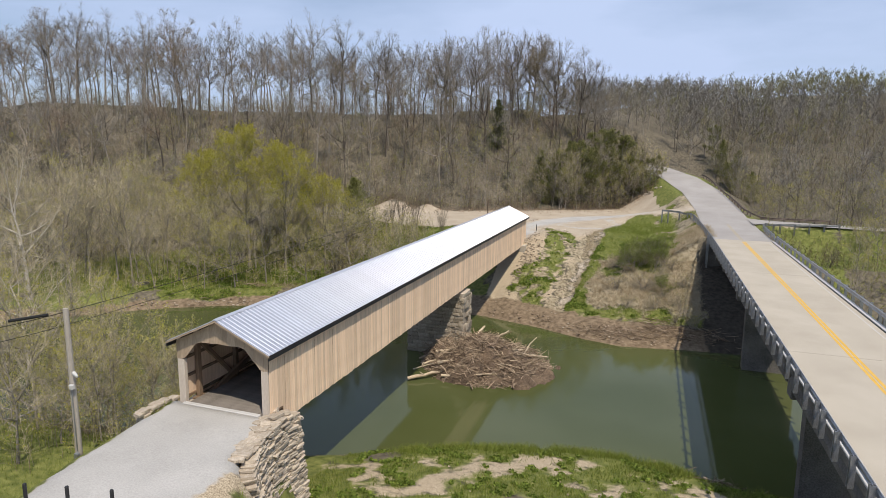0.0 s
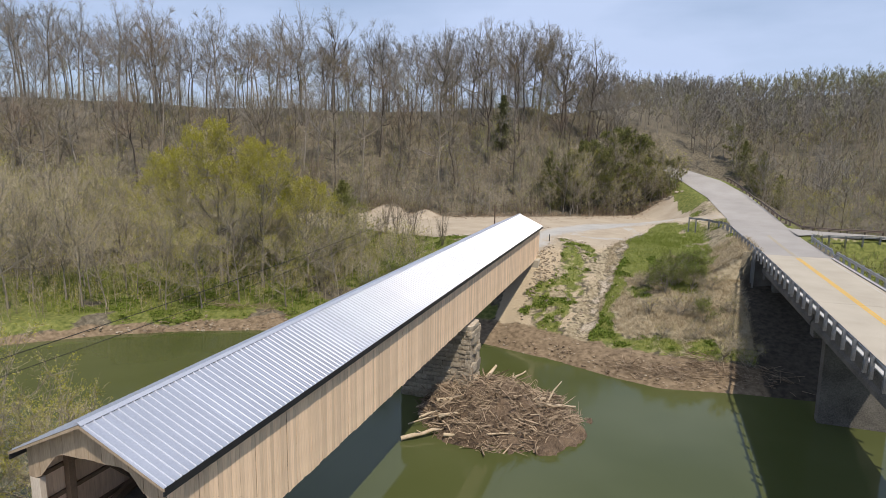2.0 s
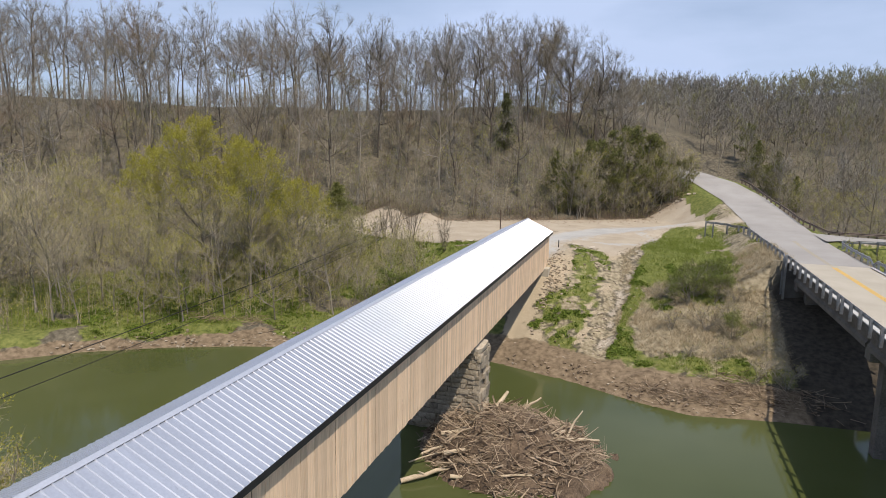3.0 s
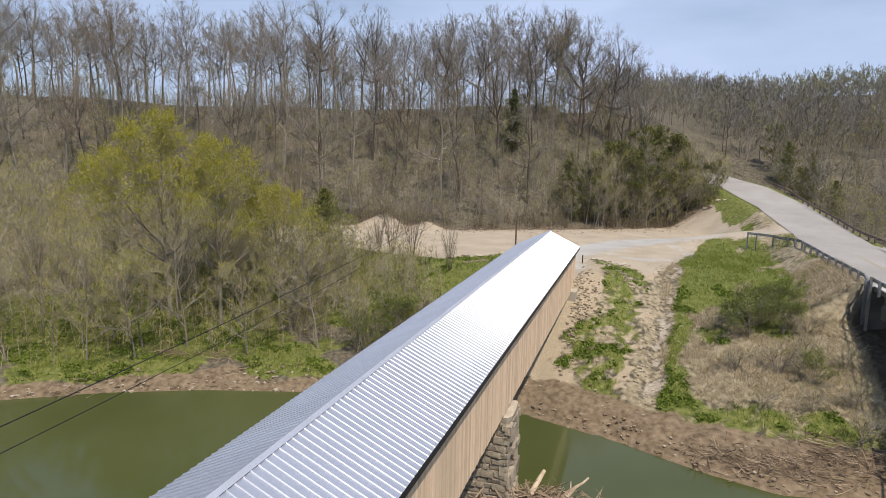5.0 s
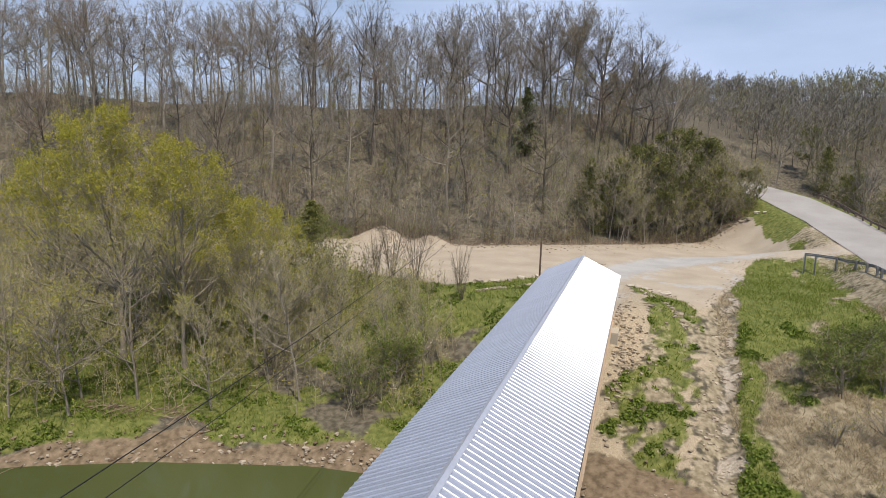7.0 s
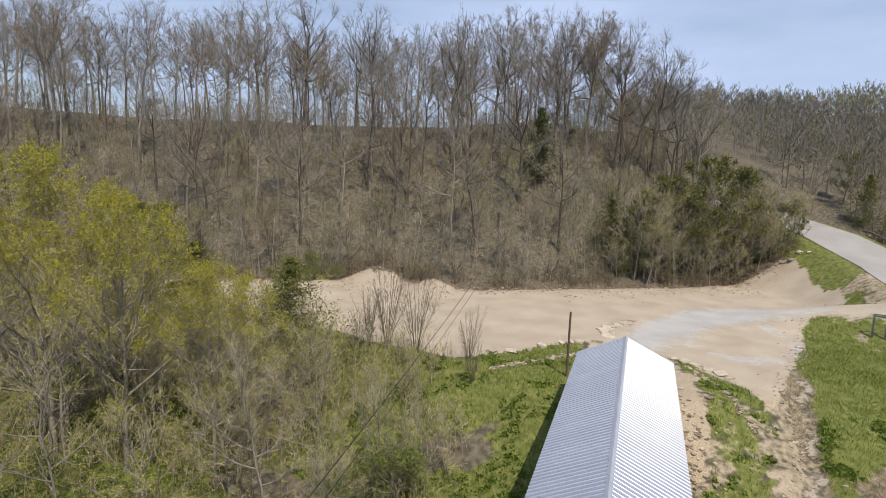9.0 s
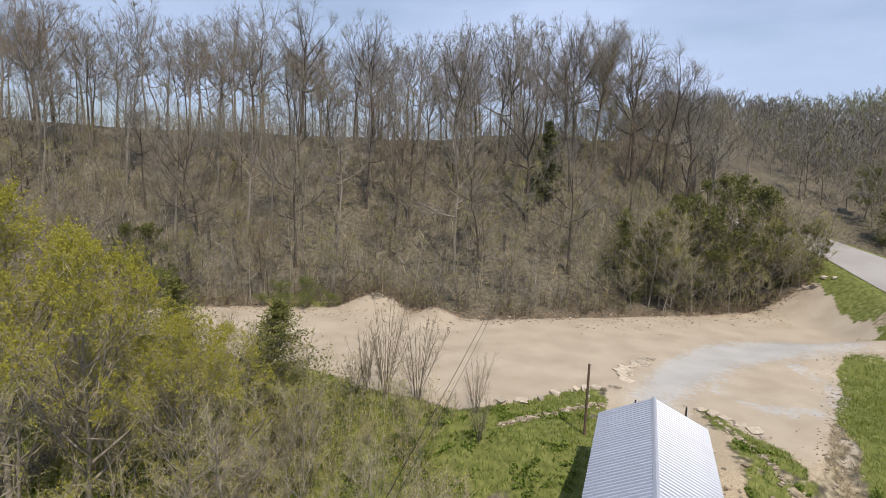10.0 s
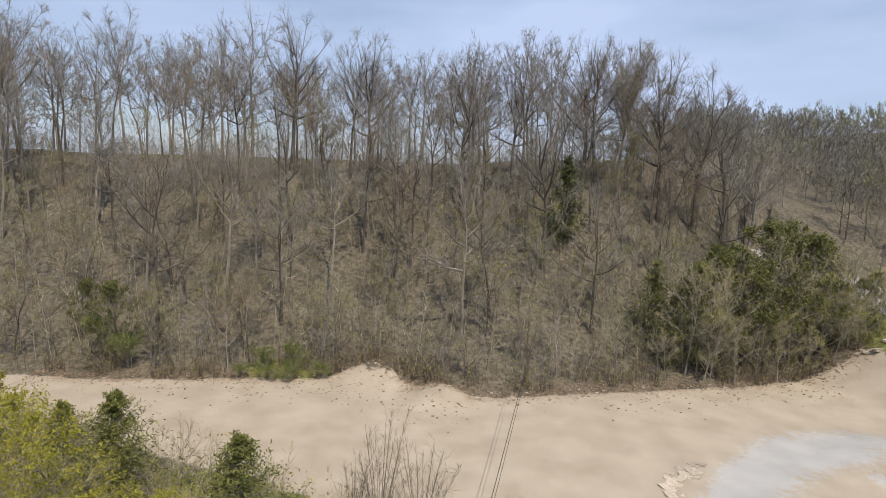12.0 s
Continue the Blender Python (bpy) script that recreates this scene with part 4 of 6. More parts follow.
        part("lower_chord", a_box(*sorted((sx * 2.25, sx * 2.66)), 1.2, 62.8, 6.95, 7.35, 0.01), M_TIMBER, t)
        for i in range(21):
            y = 1.6 + i * 3.04
            part("truss_post", a_box(*sorted((sx * 2.38, sx * 2.60)), y - 0.13, y + 0.13, 7.36, 10.44, 0.01), M_TIMBER, t)
            if i < 20:
                up = i < 10
                bm = bmesh.new()
                y0, y1 = (y + 0.15, y + 2.9) if up else (y + 2.9, y + 0.15)
                ln = math.hypot(y1 - y0, 2.9)
                m = Matrix.Translation((sx * 2.49, (y0 + y1) / 2, 8.92)) @ Matrix.Rotation(-math.atan2(2.9, y1 - y0) + math.pi / 2, 4, "X")
                box(bm, -0.09, 0.09, -0.11, 0.11, -ln / 2, ln / 2, 0.01, m)
                part("truss_brace", bm, M_TIMBER, t)
        for c, (a0, a1) in enumerate(((1.5, 32.8), (34.2, 62.5))):
            bm = bmesh.new()
            arc = [(a0 + (a1 - a0) * i / 16, 7.0 + 3.2 * math.sin(math.pi * i / 16)) for i in range(17)]
            rings = [[bm.verts.new((sx * 2.24 + a_, p, q + b_)) for a_, b_ in ((-0.1, -0.16), (0.1, -0.16), (0.1, 0.16), (-0.1, 0.16))] for p, q in arc]
            for g, h in zip(rings, rings[1:]):
                for i in range(4):
                    bm.faces.new((g[i], g[(i + 1) % 4], h[(i + 1) % 4], h[i]))
            bm.faces.new(rings[0][::-1])
            bm.faces.new(rings[-1])
            bmesh.ops.recalc_face_normals(bm, faces=bm.faces)
            part("arch", bm, M_TIMBER, t, "bowed timber truss arch")
    # floor
    for i in range(32):
        part("floor_beam", a_box(-2.6, 2.6, 1.4 + i * 1.97, 1.65 + i * 1.97, 7.02, 7.36, 0.01), M_TIMBER, t)
    me = bpy.data.meshes.new("floor_plank")
    bm = a_box(-2.24, 2.24, 0, 0.292, 7.37, 7.44)
    bm.to_mesh(me)
    bm.free()
    me.materials.append(M_FLOOR)
    for i in range(214):
        piece("floor_plank", me, t, Matrix.Translation((0, 0.32 + i * 0.294, 0)))
    # siding
    boards = []
    for k in range(5):
        bm = a_box(-0.012, 0.012, 0.0, 0.197 + 0.005 * k, 6.80 - 0.012 * k + 0.03, 10.70, 0.004)
        me = bpy.data.meshes.new("siding_board")
        bm.to_mesh(me)
        bm.free()
        me.materials.append(M_BOARD)
        boards.append(me)
    shorts = bpy.data.meshes.new("siding_board_short")
    bm = a_box(-0.012, 0.012, 0, 0.214, 7.62, 10.70, 0.004)
    bm.to_mesh(shorts)
    bm.free()
    shorts.materials.append(M_BOARD)
    n = 284
    pitch_y = 63.1 / n
    for i in range(n):
        y = 0.45 + i * pitch_y
        cut = y < 1.5 or y > 62.6
        piece("siding_board", shorts if cut else boards[RND.randrange(5)], t, Matrix.Translation((2.72 + RND.uniform(-0.009, 0.009), y, RND.uniform(-0.02, 0.02) - (0.0 if cut else 0.02))))
    bm = bmesh.new()
    for i in range(n):
        y = 0.45 + i * pitch_y
        box(bm, -2.732, -2.708, y, y + 0.214, 6.80 if 1.5 < y < 62.6 else 7.62, 10.70)
    part("siding_far_side", bm, M_BOARD, t, "sawn board siding")
    # girts that carry the boards
    for sx in (-1, 1):
        for z in (7.5, 8.6, 9.6):
            part("girt", a_box(*sorted((sx * 2.61, sx * 2.705)), 0.5, 63.5, z, z + 0.14), M_TIMBER, t)
    # portals
    for face, y in (("near", 0.40), ("far", 63.56)):
        back = y + 0.03
        for sx in (-1, 1):
            part("portal_post", a_box(*sorted((sx * 2.30, sx * 2.70)), y - 0.03, y + 0.20, 7.30, 9.80, 0.015), M_POST, t, "pale boxed portal post")
        k = 0
        x = -2.72
        while x < 2.7:
            w2 = min(0.25 + 0.02 * RND.random(), 2.72 - x)
            x1 = x + w2 - 0.004

            def top(v):
                return min(ridge_z - 0.16 - abs(v) * s, 12.2)

            def low(v):
                v = abs(v)
                return 9.78 if v > 2.3 else (10.84 if v < 1.36 else 9.78 + (2.3 - v) / 0.94 * 1.06)
            bm = bmesh.new()
            off = 0.012 * (k % 2)
            j = RND.uniform(-0.02, 0.02)
            mid = [(0.0, top(0.0))] if x < 0 < x1 else []
            prism(bm, [(x, low(x) + j), (x1, low(x1) + j), (x1, top(x1))] + mid + [(x, top(x))], y - 0.028 - off, y - 0.004 - off)
            part("gable_board", bm, M_BOARD_OLD, t)
            x += w2
            k += 1
    part("threshold", a_box(-2.28, 2.28, 0.04, 0.30, 7.20, 7.60, 0.03), M_WHITE, t, "pale concrete approach sill")
    # collar ties and rafters within the roof
    for i in range(21):
        y = 1.6 + i * 3.04
        part("tie_beam", a_box(-2.5, 2.5, y - 0.1, y + 0.1, 10.47, 10.68, 0.01), M_TIMBER, t)
    return t


covered_bridge()


def block_wall(t, x0, x1, y0, y1, z0, z1, course, mean, axis, seed, stone="stone", mats=None, proud=0.06, batter=0.0):
    """Courses of rough stones over the face of a wall. axis 'x': the face looks along x at x1; 'y': along -y at y0."""
    r = random.Random(seed)
    z = z0
    while z < z1 - 0.1:
        h = min(course * r.uniform(0.8, 1.25), z1 - z)
        a, b = (y0, y1) if axis in ("x", "-x") else (x0, x1)
        p = a - r.uniform(0, mean * 0.4)
        inset = batter * (z - z0)
        while p < b:
            w = mean * r.uniform(0.6, 1.5)
            q = min(p + w, b)
            lo = max(p, a)
            if q - lo > 0.08:
                d = 0.35 * r.uniform(0.8, 1.2)
                o = proud * r.uniform(-0.6, 1.0)
                if axis == "x":
                    c, dims = (x1 - d / 2 + o - inset, (lo + q) / 2, z + h / 2), (d, q - lo - 0.015, h - 0.015)
                elif axis == "-x":
                    c, dims = (x0 + d / 2 - o + inset, (lo + q) / 2, z + h / 2), (d, q - lo - 0.015, h - 0.015)
                elif axis == "y":
                    c, dims = ((lo + q) / 2, y0 + d / 2 - o + inset, z + h / 2), (q - lo - 0.015, d, h - 0.015)
                else:
                    c, dims = ((lo + q) / 2, y1 - d / 2 + o - inset, z + h / 2), (q - lo - 0.015, d, h - 0.015)
                m = Matrix.Translation(c) @ Matrix.Rotation(r.uniform(-0.03, 0.03), 4, "Z") @ Matrix.Diagonal((*dims, 1))
                piece(stone, mats[r.randrange(len(mats))], t, m)
            p = q
        z += h


BLOCKS = [stone_mesh("stone", M_STONE, i, wobble=0.2) for i in range(8)]
LEDGES = [stone_mesh("stone", M_SLAB, 20 + i, wobble=0.10) for i in range(8)]


def stone_pier():
    t = thing("stone_pier", "coursed rough limestone pier standing in the river", "bridge pier")
    part("core", a_box(-2.9, 2.55, 32.35, 34.9, -1.5, 6.35), M_STONE, t)
    block_wall(t, 2, 2.95, 32.2, 35.1, -0.6, 5.9, 0.55, 1.05, "x", 3, mats=BLOCKS, proud=0.2, batter=0.02)
    block_wall(t, -3.0, 2.9, 32.15, 33, -0.6, 6.0, 0.36, 0.6, "y", 4, mats=BLOCKS, batter=0.015)
    block_wall(t, -3.0, 2.9, 34, 35.1, -0.6, 6.0, 0.5, 1.0, "-y", 5, mats=BLOCKS)
    for x, y, z, w, d, h in ((2.2, 33.4, 6.2, 1.5, 2.3, 0.55), (1.9, 32.8, 6.62, 1.2, 1.0, 0.35), (0.4, 33.6, 6.3, 1.8, 2.2, 0.6), (-1.6, 33.6, 6.3, 1.9, 2.2, 0.6)):
        piece("capstone", LEDGES[0], t, Matrix.Translation((x, y, z)) @ Matrix.Diagonal((w, d, h, 1)))
    return t


stone_pier()


def abutments():
    t = thing("near_abutment", "dry laid stone abutment of thin rough slabs", "abutment")
    part("core", a_box(-2.9, 2.7, -0.6, 1.9, 1.2, 7.25), M_SLAB, t)
    # the wing wall bends outwards beside the lane
    path = [(3.12, 2.3), (3.14, 0.4), (3.42, -1.4), (3.95, -2.9), (4.5, -3.9)]
    tops = [7.0, 7.55, 7.55, 7.4, 6.9]
    feet = [0.9, 1.0, 1.2, 2.2, 4.4]
    lens = [0.0]
    for (a0, b0), (a1, b1) in zip(path, path[1:]):
        lens.append(lens[-1] + math.hypot(a1 - a0, b1 - b0))
    # packed stone behind the face
    bm = bmesh.new()
    rows = []
    for (px, py), zt, zl in zip(path, tops, feet):
        low = 0.055 * (7.5 - zl) + 0.12
        rows.append([bm.verts.new(v) for v in ((px + 0.12, py, zt - 0.2), (px + low, py, zl - 0.6), (px - 0.6, py, zl - 0.6), (px - 0.6, py, zt - 0.2))])
    for a, b in zip(rows, rows[1:]):
        for i in range(4):
            bm.faces.new((a[i], a[(i + 1) % 4], b[(i + 1) % 4], b[i]))
    bm.faces.new(rows[0])
    bm.faces.new(rows[-1][::-1])
    bmesh.ops.recalc_face_normals(bm, faces=bm.faces)
    part("packing", bm, M_SLAB, t)
    r = random.Random(8)
    z = 1.0
    while z < 7.5:
        h = 0.125 * r.uniform(0.7, 1.35)
        p = r.uniform(0, 0.4)
        while p < lens[-1]:
            w = r.uniform(0.25, 0.85)
            c = p + w / 2
            if np.interp(c, lens, feet) < z < np.interp(c, lens, tops) - h + 0.12:
                x, y = np.interp(c, lens, [q[0] for q in path]), np.interp(c, lens, [q[1] for q in path])
                x2, y2 = np.interp(c + 0.1, lens, [q[0] for q in path]), np.interp(c + 0.1, lens, [q[1] for q in path])
                way = math.atan2(y2 - y, x2 - x) if c + 0.1 < lens[-1] else -0.8
                out = 0.055 * (7.5 - z) + r.uniform(-0.05, 0.06)
                x, y = x - math.sin(way) * out, y + math.cos(way) * out
                d = r.uniform(0.5, 0.8)
                m = Matrix.Translation((x, y, z + h / 2)) @ Matrix.Rotation(way + r.uniform(-0.08, 0.08), 4, "Z") @ Matrix.Rotation(r.uniform(-0.14, 0.04), 4, "Y") @ Matrix.Diagonal((w * 1.04, d, h * 1.05, 1))
                piece("stone", LEDGES[r.randrange(8)], t, m)
            p += w
        z += h
    block_wall(t, -3.0, 3.2, 1, 2.35, 1.2, 7.0, 0.25, 0.7, "-y", 9, mats=LEDGES, proud=0.1, batter=0.02)
    r = random.Random(4)
    for i in range(30):
        y = r.uniform(-3.8, 1.2)
        x = float(np.interp(-y, [-2.3, 0, 1.6, 3.2, 4.6, 5.6], [3.0, 3.05, 3.3, 3.9, 4.6, 5.4])) + r.uniform(-0.45, 0.15)
        piece("stone", LEDGES[r.randrange(8)], t, Matrix.Translation((x, y, 7.48 - 0.25 * max(0, -y - 3.5) + r.uniform(-0.05, 0.12))) @ Matrix.Rotation(r.uniform(0, 3), 4, "Z") @ Matrix.Rotation(r.uniform(-0.25, 0.25), 4, "X") @ Matrix.Diagonal((r.uniform(0.35, 0.85), r.uniform(0.3, 0.6), r.uniform(0.08, 0.2), 1)))
    for k in range(9):
        y = -1.9 + 0.12 * k + r.uniform(0, 0.3)
        while y < 0.7:
            w = r.uniform(0.25, 0.6)
            piece("stone", LEDGES[r.randrange(8)], t, Matrix.Translation((-3.35 - 0.06 * k + r.uniform(-0.1, 0.08), y + w / 2, 7.5 - 0.17 * k + r.uniform(-0.02, 0.05))) @ Matrix.Rotation(r.uniform(-0.15, 0.15), 4, "Z") @ Matrix.Rotation(r.uniform(-0.1, 0.1), 4, "Y") @ Matrix.Diagonal((r.uniform(0.4, 0.65), w, 0.17, 1)))
            y += w
    t = thing("far_abutment", "concrete and stone abutment under the far portal", "abutment")
    part("core", a_box(-2.7, 2.6, 61.6, 64.5, 3.0, 7.2), M_STONE, t)
    part("concrete_wing", a_box(1.9, 3.25, 60.4, 62.2, 3.2, 6.95, 0.03), M_DECK, t, "pale cast concrete bearing block")
    part("concrete_wing", a_box(-3.0, -1.9, 60.6, 62.2, 3.2, 6.95, 0.03), M_DECK, t, "pale cast concrete bearing block")
    block_wall(t, 2, 3.05, 62.2, 65.5, 5.2, 7.5, 0.25, 0.7, "x", 12, mats=LEDGES, proud=0.12)


abutments()

# ---- road and its bridge ----
def ribbon(name, ys, offs, lift, material, label, category="road", kind="structure", zf=road_z, xf=road_x):
    """A strip along the road between two offsets from its middle."""
    ys = np.asarray(ys, float)
    x = xf(ys)
    tx = np.gradient(x, ys)
    n = np.stack([np.ones_like(tx), -tx], 1) / np.sqrt(1 + tx ** 2)[:, None]
    rows = []
    for o in offs:
        rows.append(np.stack([x + n[:, 0] * o, ys + n[:, 1] * o, zf(ys + n[:, 1] * o) + lift], 1))
    v = np.stack(rows, 1)
    k = len(offs)
    i = np.arange(len(ys) - 1)[:, None] * k
    j = np.arange(k - 1)[None]
    f = np.stack([i + j, i + j + 1, i + k + j + 1, i + k + j], -1).reshape(-1, 4)
    ob = new(name, mesh_of(name, v.reshape(-1, 3), f, [material]))
    return tagged(ob, label, category, kind=kind)


ribbon("road", np.arange(61.2, 180, 2.0), (-3.7, 0, 3.7), -0.03, M_ASPHALT, "worn grey asphalt country road climbing away")
ribbon("road", np.arange(-90, -11.9, 3.0), (-3.6, 0, 3.6), -0.03, M_ASPHALT, "worn grey asphalt country road")
for o in (-0.12, 0.12):
    ribbon("centre_line", np.arange(-12, 61.1, 3.0), (o - 0.085, o + 0.085), 0.004, M_YELLOW, "worn yellow painted centre line", "road marking")
    ribbon("centre_line", np.arange(61.3, 78, 2.0), (o - 0.05, o + 0.05), -0.022, M_YELLOW_WORN, "faded yellow painted centre line", "road marking")
ribbon("edge_line", np.arange(-12, 61.1, 3.0), (2.85, 2.93), 0.004, M_WHITE, "worn white painted edge line", "road marking")
sx_ = np.array([34.3, 36.0, 38.5, 42.0, 47.0, 56.0])
side_half = np.interp(sx_, [34.3, 36.0, 38.5, 60], [4.6, 3.1, 2.2, 2.0])
side_v = np.stack([np.stack([sx_, 81.6 - side_half, 9.78 - 0.02 * (sx_ - 35)], 1), np.stack([sx_, 81.6 + side_half, 9.78 - 0.02 * (sx_ - 35)], 1)], 1).reshape(-1, 3)
side_f = [(i * 2, i * 2 + 2, i * 2 + 3, i * 2 + 1) for i in range(len(sx_) - 1)]
tagged(new("road", mesh_of("side_road", side_v, side_f, [M_ASPHALT])), "worn grey asphalt side road joining between guardrails", "road", kind="structure")


def w_beam(bm, pts, side):
    """A guardrail beam of W section along points."""
    prof = [(0, -0.155), (0.05, -0.13), (0.05, -0.07), (0.0, -0.03), (0.0, 0.03), (0.05, 0.07), (0.05, 0.13), (0, 0.155)]
    pts = [Vector(p) for p in pts]
    rings = []
    for i, p in enumerate(pts):
        d = (pts[min(i + 1, len(pts) - 1)] - pts[max(i - 1, 0)]).normalized()
        n = Vector((d.y, -d.x, 0)).normalized() * side
        rings.append([bm.verts.new(p + n * u + Vector((0, 0, w))) for u, w in prof])
    for a, b in zip(rings, rings[1:]):
        for i in range(len(prof) - 1):
            bm.faces.new((a[i], a[i + 1], b[i + 1], b[i]))
    out = bmesh.ops.extrude_face_region(bm, geom=bm.faces[:])
    for v in [g for g in out["geom"] if isinstance(g, bmesh.types.BMVert)]:
        v.co.z += 0.004
        v.co.x += 0.004
    bmesh.ops.recalc_face_normals(bm, faces=bm.faces)
    return bm


def guardrail(label, pts, top, spacing, side, steel, post_low, group="guardrails"):
    """A rail on I-section posts that follows points of the plan; top gives its height."""
    t = thing("guardrail", label, "guardrail", group=group)
    dense = []
    for (x0, y0), (x1, y1) in zip(pts, pts[1:]):
        ln = math.hypot(x1 - x0, y1 - y0)
        n = max(1, int(ln / 1.0))
        dense += [(x0 + (x1 - x0) * i / n, y0 + (y1 - y0) * i / n) for i in range(n)]
    dense.append(pts[-1])
    part("beam", w_beam(bmesh.new(), [(x, y, top(x, y) - 0.16) for x, y in dense], side), steel, t)
    post = bpy.data.meshes.new("post")
    bm = bmesh.new()
    box(bm, -0.10, 0.10, -0.085, -0.07, -1, 0)
    box(bm, -0.10, 0.10, 0.07, 0.085, -1, 0)
    box(bm, -0.008, 0.008, -0.07, 0.07, -1, 0)
    bm.to_mesh(post)
    bm.free()
    post.materials.append(steel)
    run = 0.0
    last = dense[0]
    for i, (x, y) in enumerate(dense):
        run += math.hypot(x - last[0], y - last[1])
        last = (x, y)
        if i and run < spacing:
            continue
        run = run - spacing if i else 0.0
        j = min(i + 1, len(dense) - 1)
        d = Vector((dense[j][0] - dense[max(i - 1, 0)][0], dense[j][1] - dense[max(i - 1, 0)][1], 0)).normalized()
        n = Vector((d.y, -d.x, 0)) * -side * 0.10
        z = top(x, y)
        low = post_low(x, y)
        piece("post", post, t, Matrix.Translation((x + n.x, y + n.y, z + 0.02)) @ Matrix.Rotation(math.atan2(d.y, d.x) - math.pi / 2, 4, "Z") @ Matrix.Diagonal((1, 1, z - low, 1)))
    return t


def road_bridge():
    t = thing("road_bridge", "concrete two-lane road bridge with steel guardrails over river", "road bridge")
    y0, y1 = -12.0, 61.2
    # the slab, in spans with open joints
    for a, b in ((y0, 14.6), (14.64, 38.9), (38.94, y1)):
        slab = part("deck_slab", a_box(27.25, 34.55, a, b, 9.02, 9.36, 0.03), M_CONC, t, "stained concrete deck slab, darkened for shade")
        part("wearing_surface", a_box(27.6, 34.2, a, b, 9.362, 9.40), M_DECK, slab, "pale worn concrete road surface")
    part("kerb", a_box(27.22, 27.60, y0, y1, 9.404, 9.50, 0.02), M_WHITE, t, "pale painted concrete kerb")
    part("kerb", a_box(34.28, 34.58, y0, y1, 9.404, 9.49, 0.02), M_WHITE, t, "pale painted concrete kerb")
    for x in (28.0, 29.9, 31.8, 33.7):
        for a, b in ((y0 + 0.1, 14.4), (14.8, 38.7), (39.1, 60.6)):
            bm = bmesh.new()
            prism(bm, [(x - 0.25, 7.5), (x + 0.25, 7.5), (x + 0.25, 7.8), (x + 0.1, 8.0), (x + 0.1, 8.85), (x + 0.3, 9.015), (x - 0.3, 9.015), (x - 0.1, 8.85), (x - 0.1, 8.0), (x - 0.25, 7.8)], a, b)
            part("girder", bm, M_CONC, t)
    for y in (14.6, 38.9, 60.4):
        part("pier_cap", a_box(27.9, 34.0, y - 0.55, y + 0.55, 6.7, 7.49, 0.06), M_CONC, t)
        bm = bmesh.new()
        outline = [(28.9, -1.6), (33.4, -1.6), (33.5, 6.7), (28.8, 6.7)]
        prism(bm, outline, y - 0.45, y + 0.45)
        part("pier_wall", bm, M_CONC, t, "stained concrete wall pier, darkened for shade")
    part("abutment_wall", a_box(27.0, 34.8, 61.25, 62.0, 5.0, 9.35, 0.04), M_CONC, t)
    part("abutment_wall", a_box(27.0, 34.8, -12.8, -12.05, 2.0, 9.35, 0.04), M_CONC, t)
    return t


road_bridge()


def rail_top(x, y):
    return 10.18 if y < 61.5 else max(ground_at(x, y) + 0.85, float(road_z(y)) + 0.3)


left_rail = [(27.05, -14.0), (27.05, 61.0), (26.95, 66), (26.6, 76), (26.2, 82), (25.6, 85.0), (24.4, 87.2), (22.6, 88.0), (21.6, 88.2)]
right_rail = [(34.75, -14.0), (34.75, 60), (34.8, 68), (35.1, 74), (36.0, 76.6), (38.0, 78.0), (46.0, 79.5)]
upper_rail = [(46.0, 84.6), (37.6, 84.8), (35.4, 86.2), (34.6, 90.0), (34.1, 96), (33.4, 102), (32.2, 109), (31.0, 116), (29.8, 122)]
guardrail("galvanised steel guardrail on posts along bridge edge", left_rail, rail_top, 1.9, 1, M_STEEL, lambda x, y: 8.95 if -12 < y < 61 else ground_at(x, y) - 0.3)
guardrail("galvanised steel guardrail on posts along bridge edge", right_rail, rail_top, 1.9, -1, M_STEEL, lambda x, y: 8.95 if -12 < y < 61 else ground_at(x, y) - 0.3)
guardrail("rusty brown guardrail beside the climbing road", upper_rail, rail_top, 1.9, -1, M_STEEL_OLD, lambda x, y: ground_at(x, y) - 0.3)

# ---- woods and trees ----
WOOD_MATS = [M_BARK, M_TWIG_GREY, M_TWIG_BROWN, M_TWIG_RED, M_BUD, M_YLEAF, M_CEDAR, M_BARK_DARK, M_SYC, M_BUD_DIM, M_TWIG_OLIVE, M_TWIG_FAR, M_TWIG_FAR_OLIVE]
VAR = []
for i in range(7):
    VAR.append(tree(100 + i, 15.5 + 1.0 * i, 4.2 + 0.6 * (i % 4), clear=0.34 + 0.06 * (i % 3), limbs=9, subs=7, sprays=7, twigs=3, trunk_r=0.16 + 0.014 * i, widths=(0.038, 0.03), lean=0.02 + 0.02 * (i % 3))[:2])
for i in range(5):
    VAR.append(tree(140 + i, 8.0 + i, 2.3 + 0.2 * i, clear=0.2, limbs=9, subs=5, sprays=5, twigs=3, trunk_r=0.075, widths=(0.032, 0.022), lean=0.08, leaves=480, leaf=0.09, light=1))
for i in range(4):
    wood, twig, lf = grow(160 + i, 3.4 + 0.5 * i, 1.7, clear=0.08, limbs=12, forks=4, twigs=9, stems=4, twig_w=0.026, twig_l=0.7, rise=0.8, light=True, leaves=130, leaf=0.10, loose=0.6)
    VAR.append((wood, twig, lf))
for i in range(4):
    VAR.append(tree(190 + i, 13.0 + i, 3.6 + 0.3 * i, clear=0.22, limbs=8, subs=5, sprays=5, twigs=2, trunk_r=0.11, widths=(0.06, 0.045), fine=1.15, light=1)[:2])
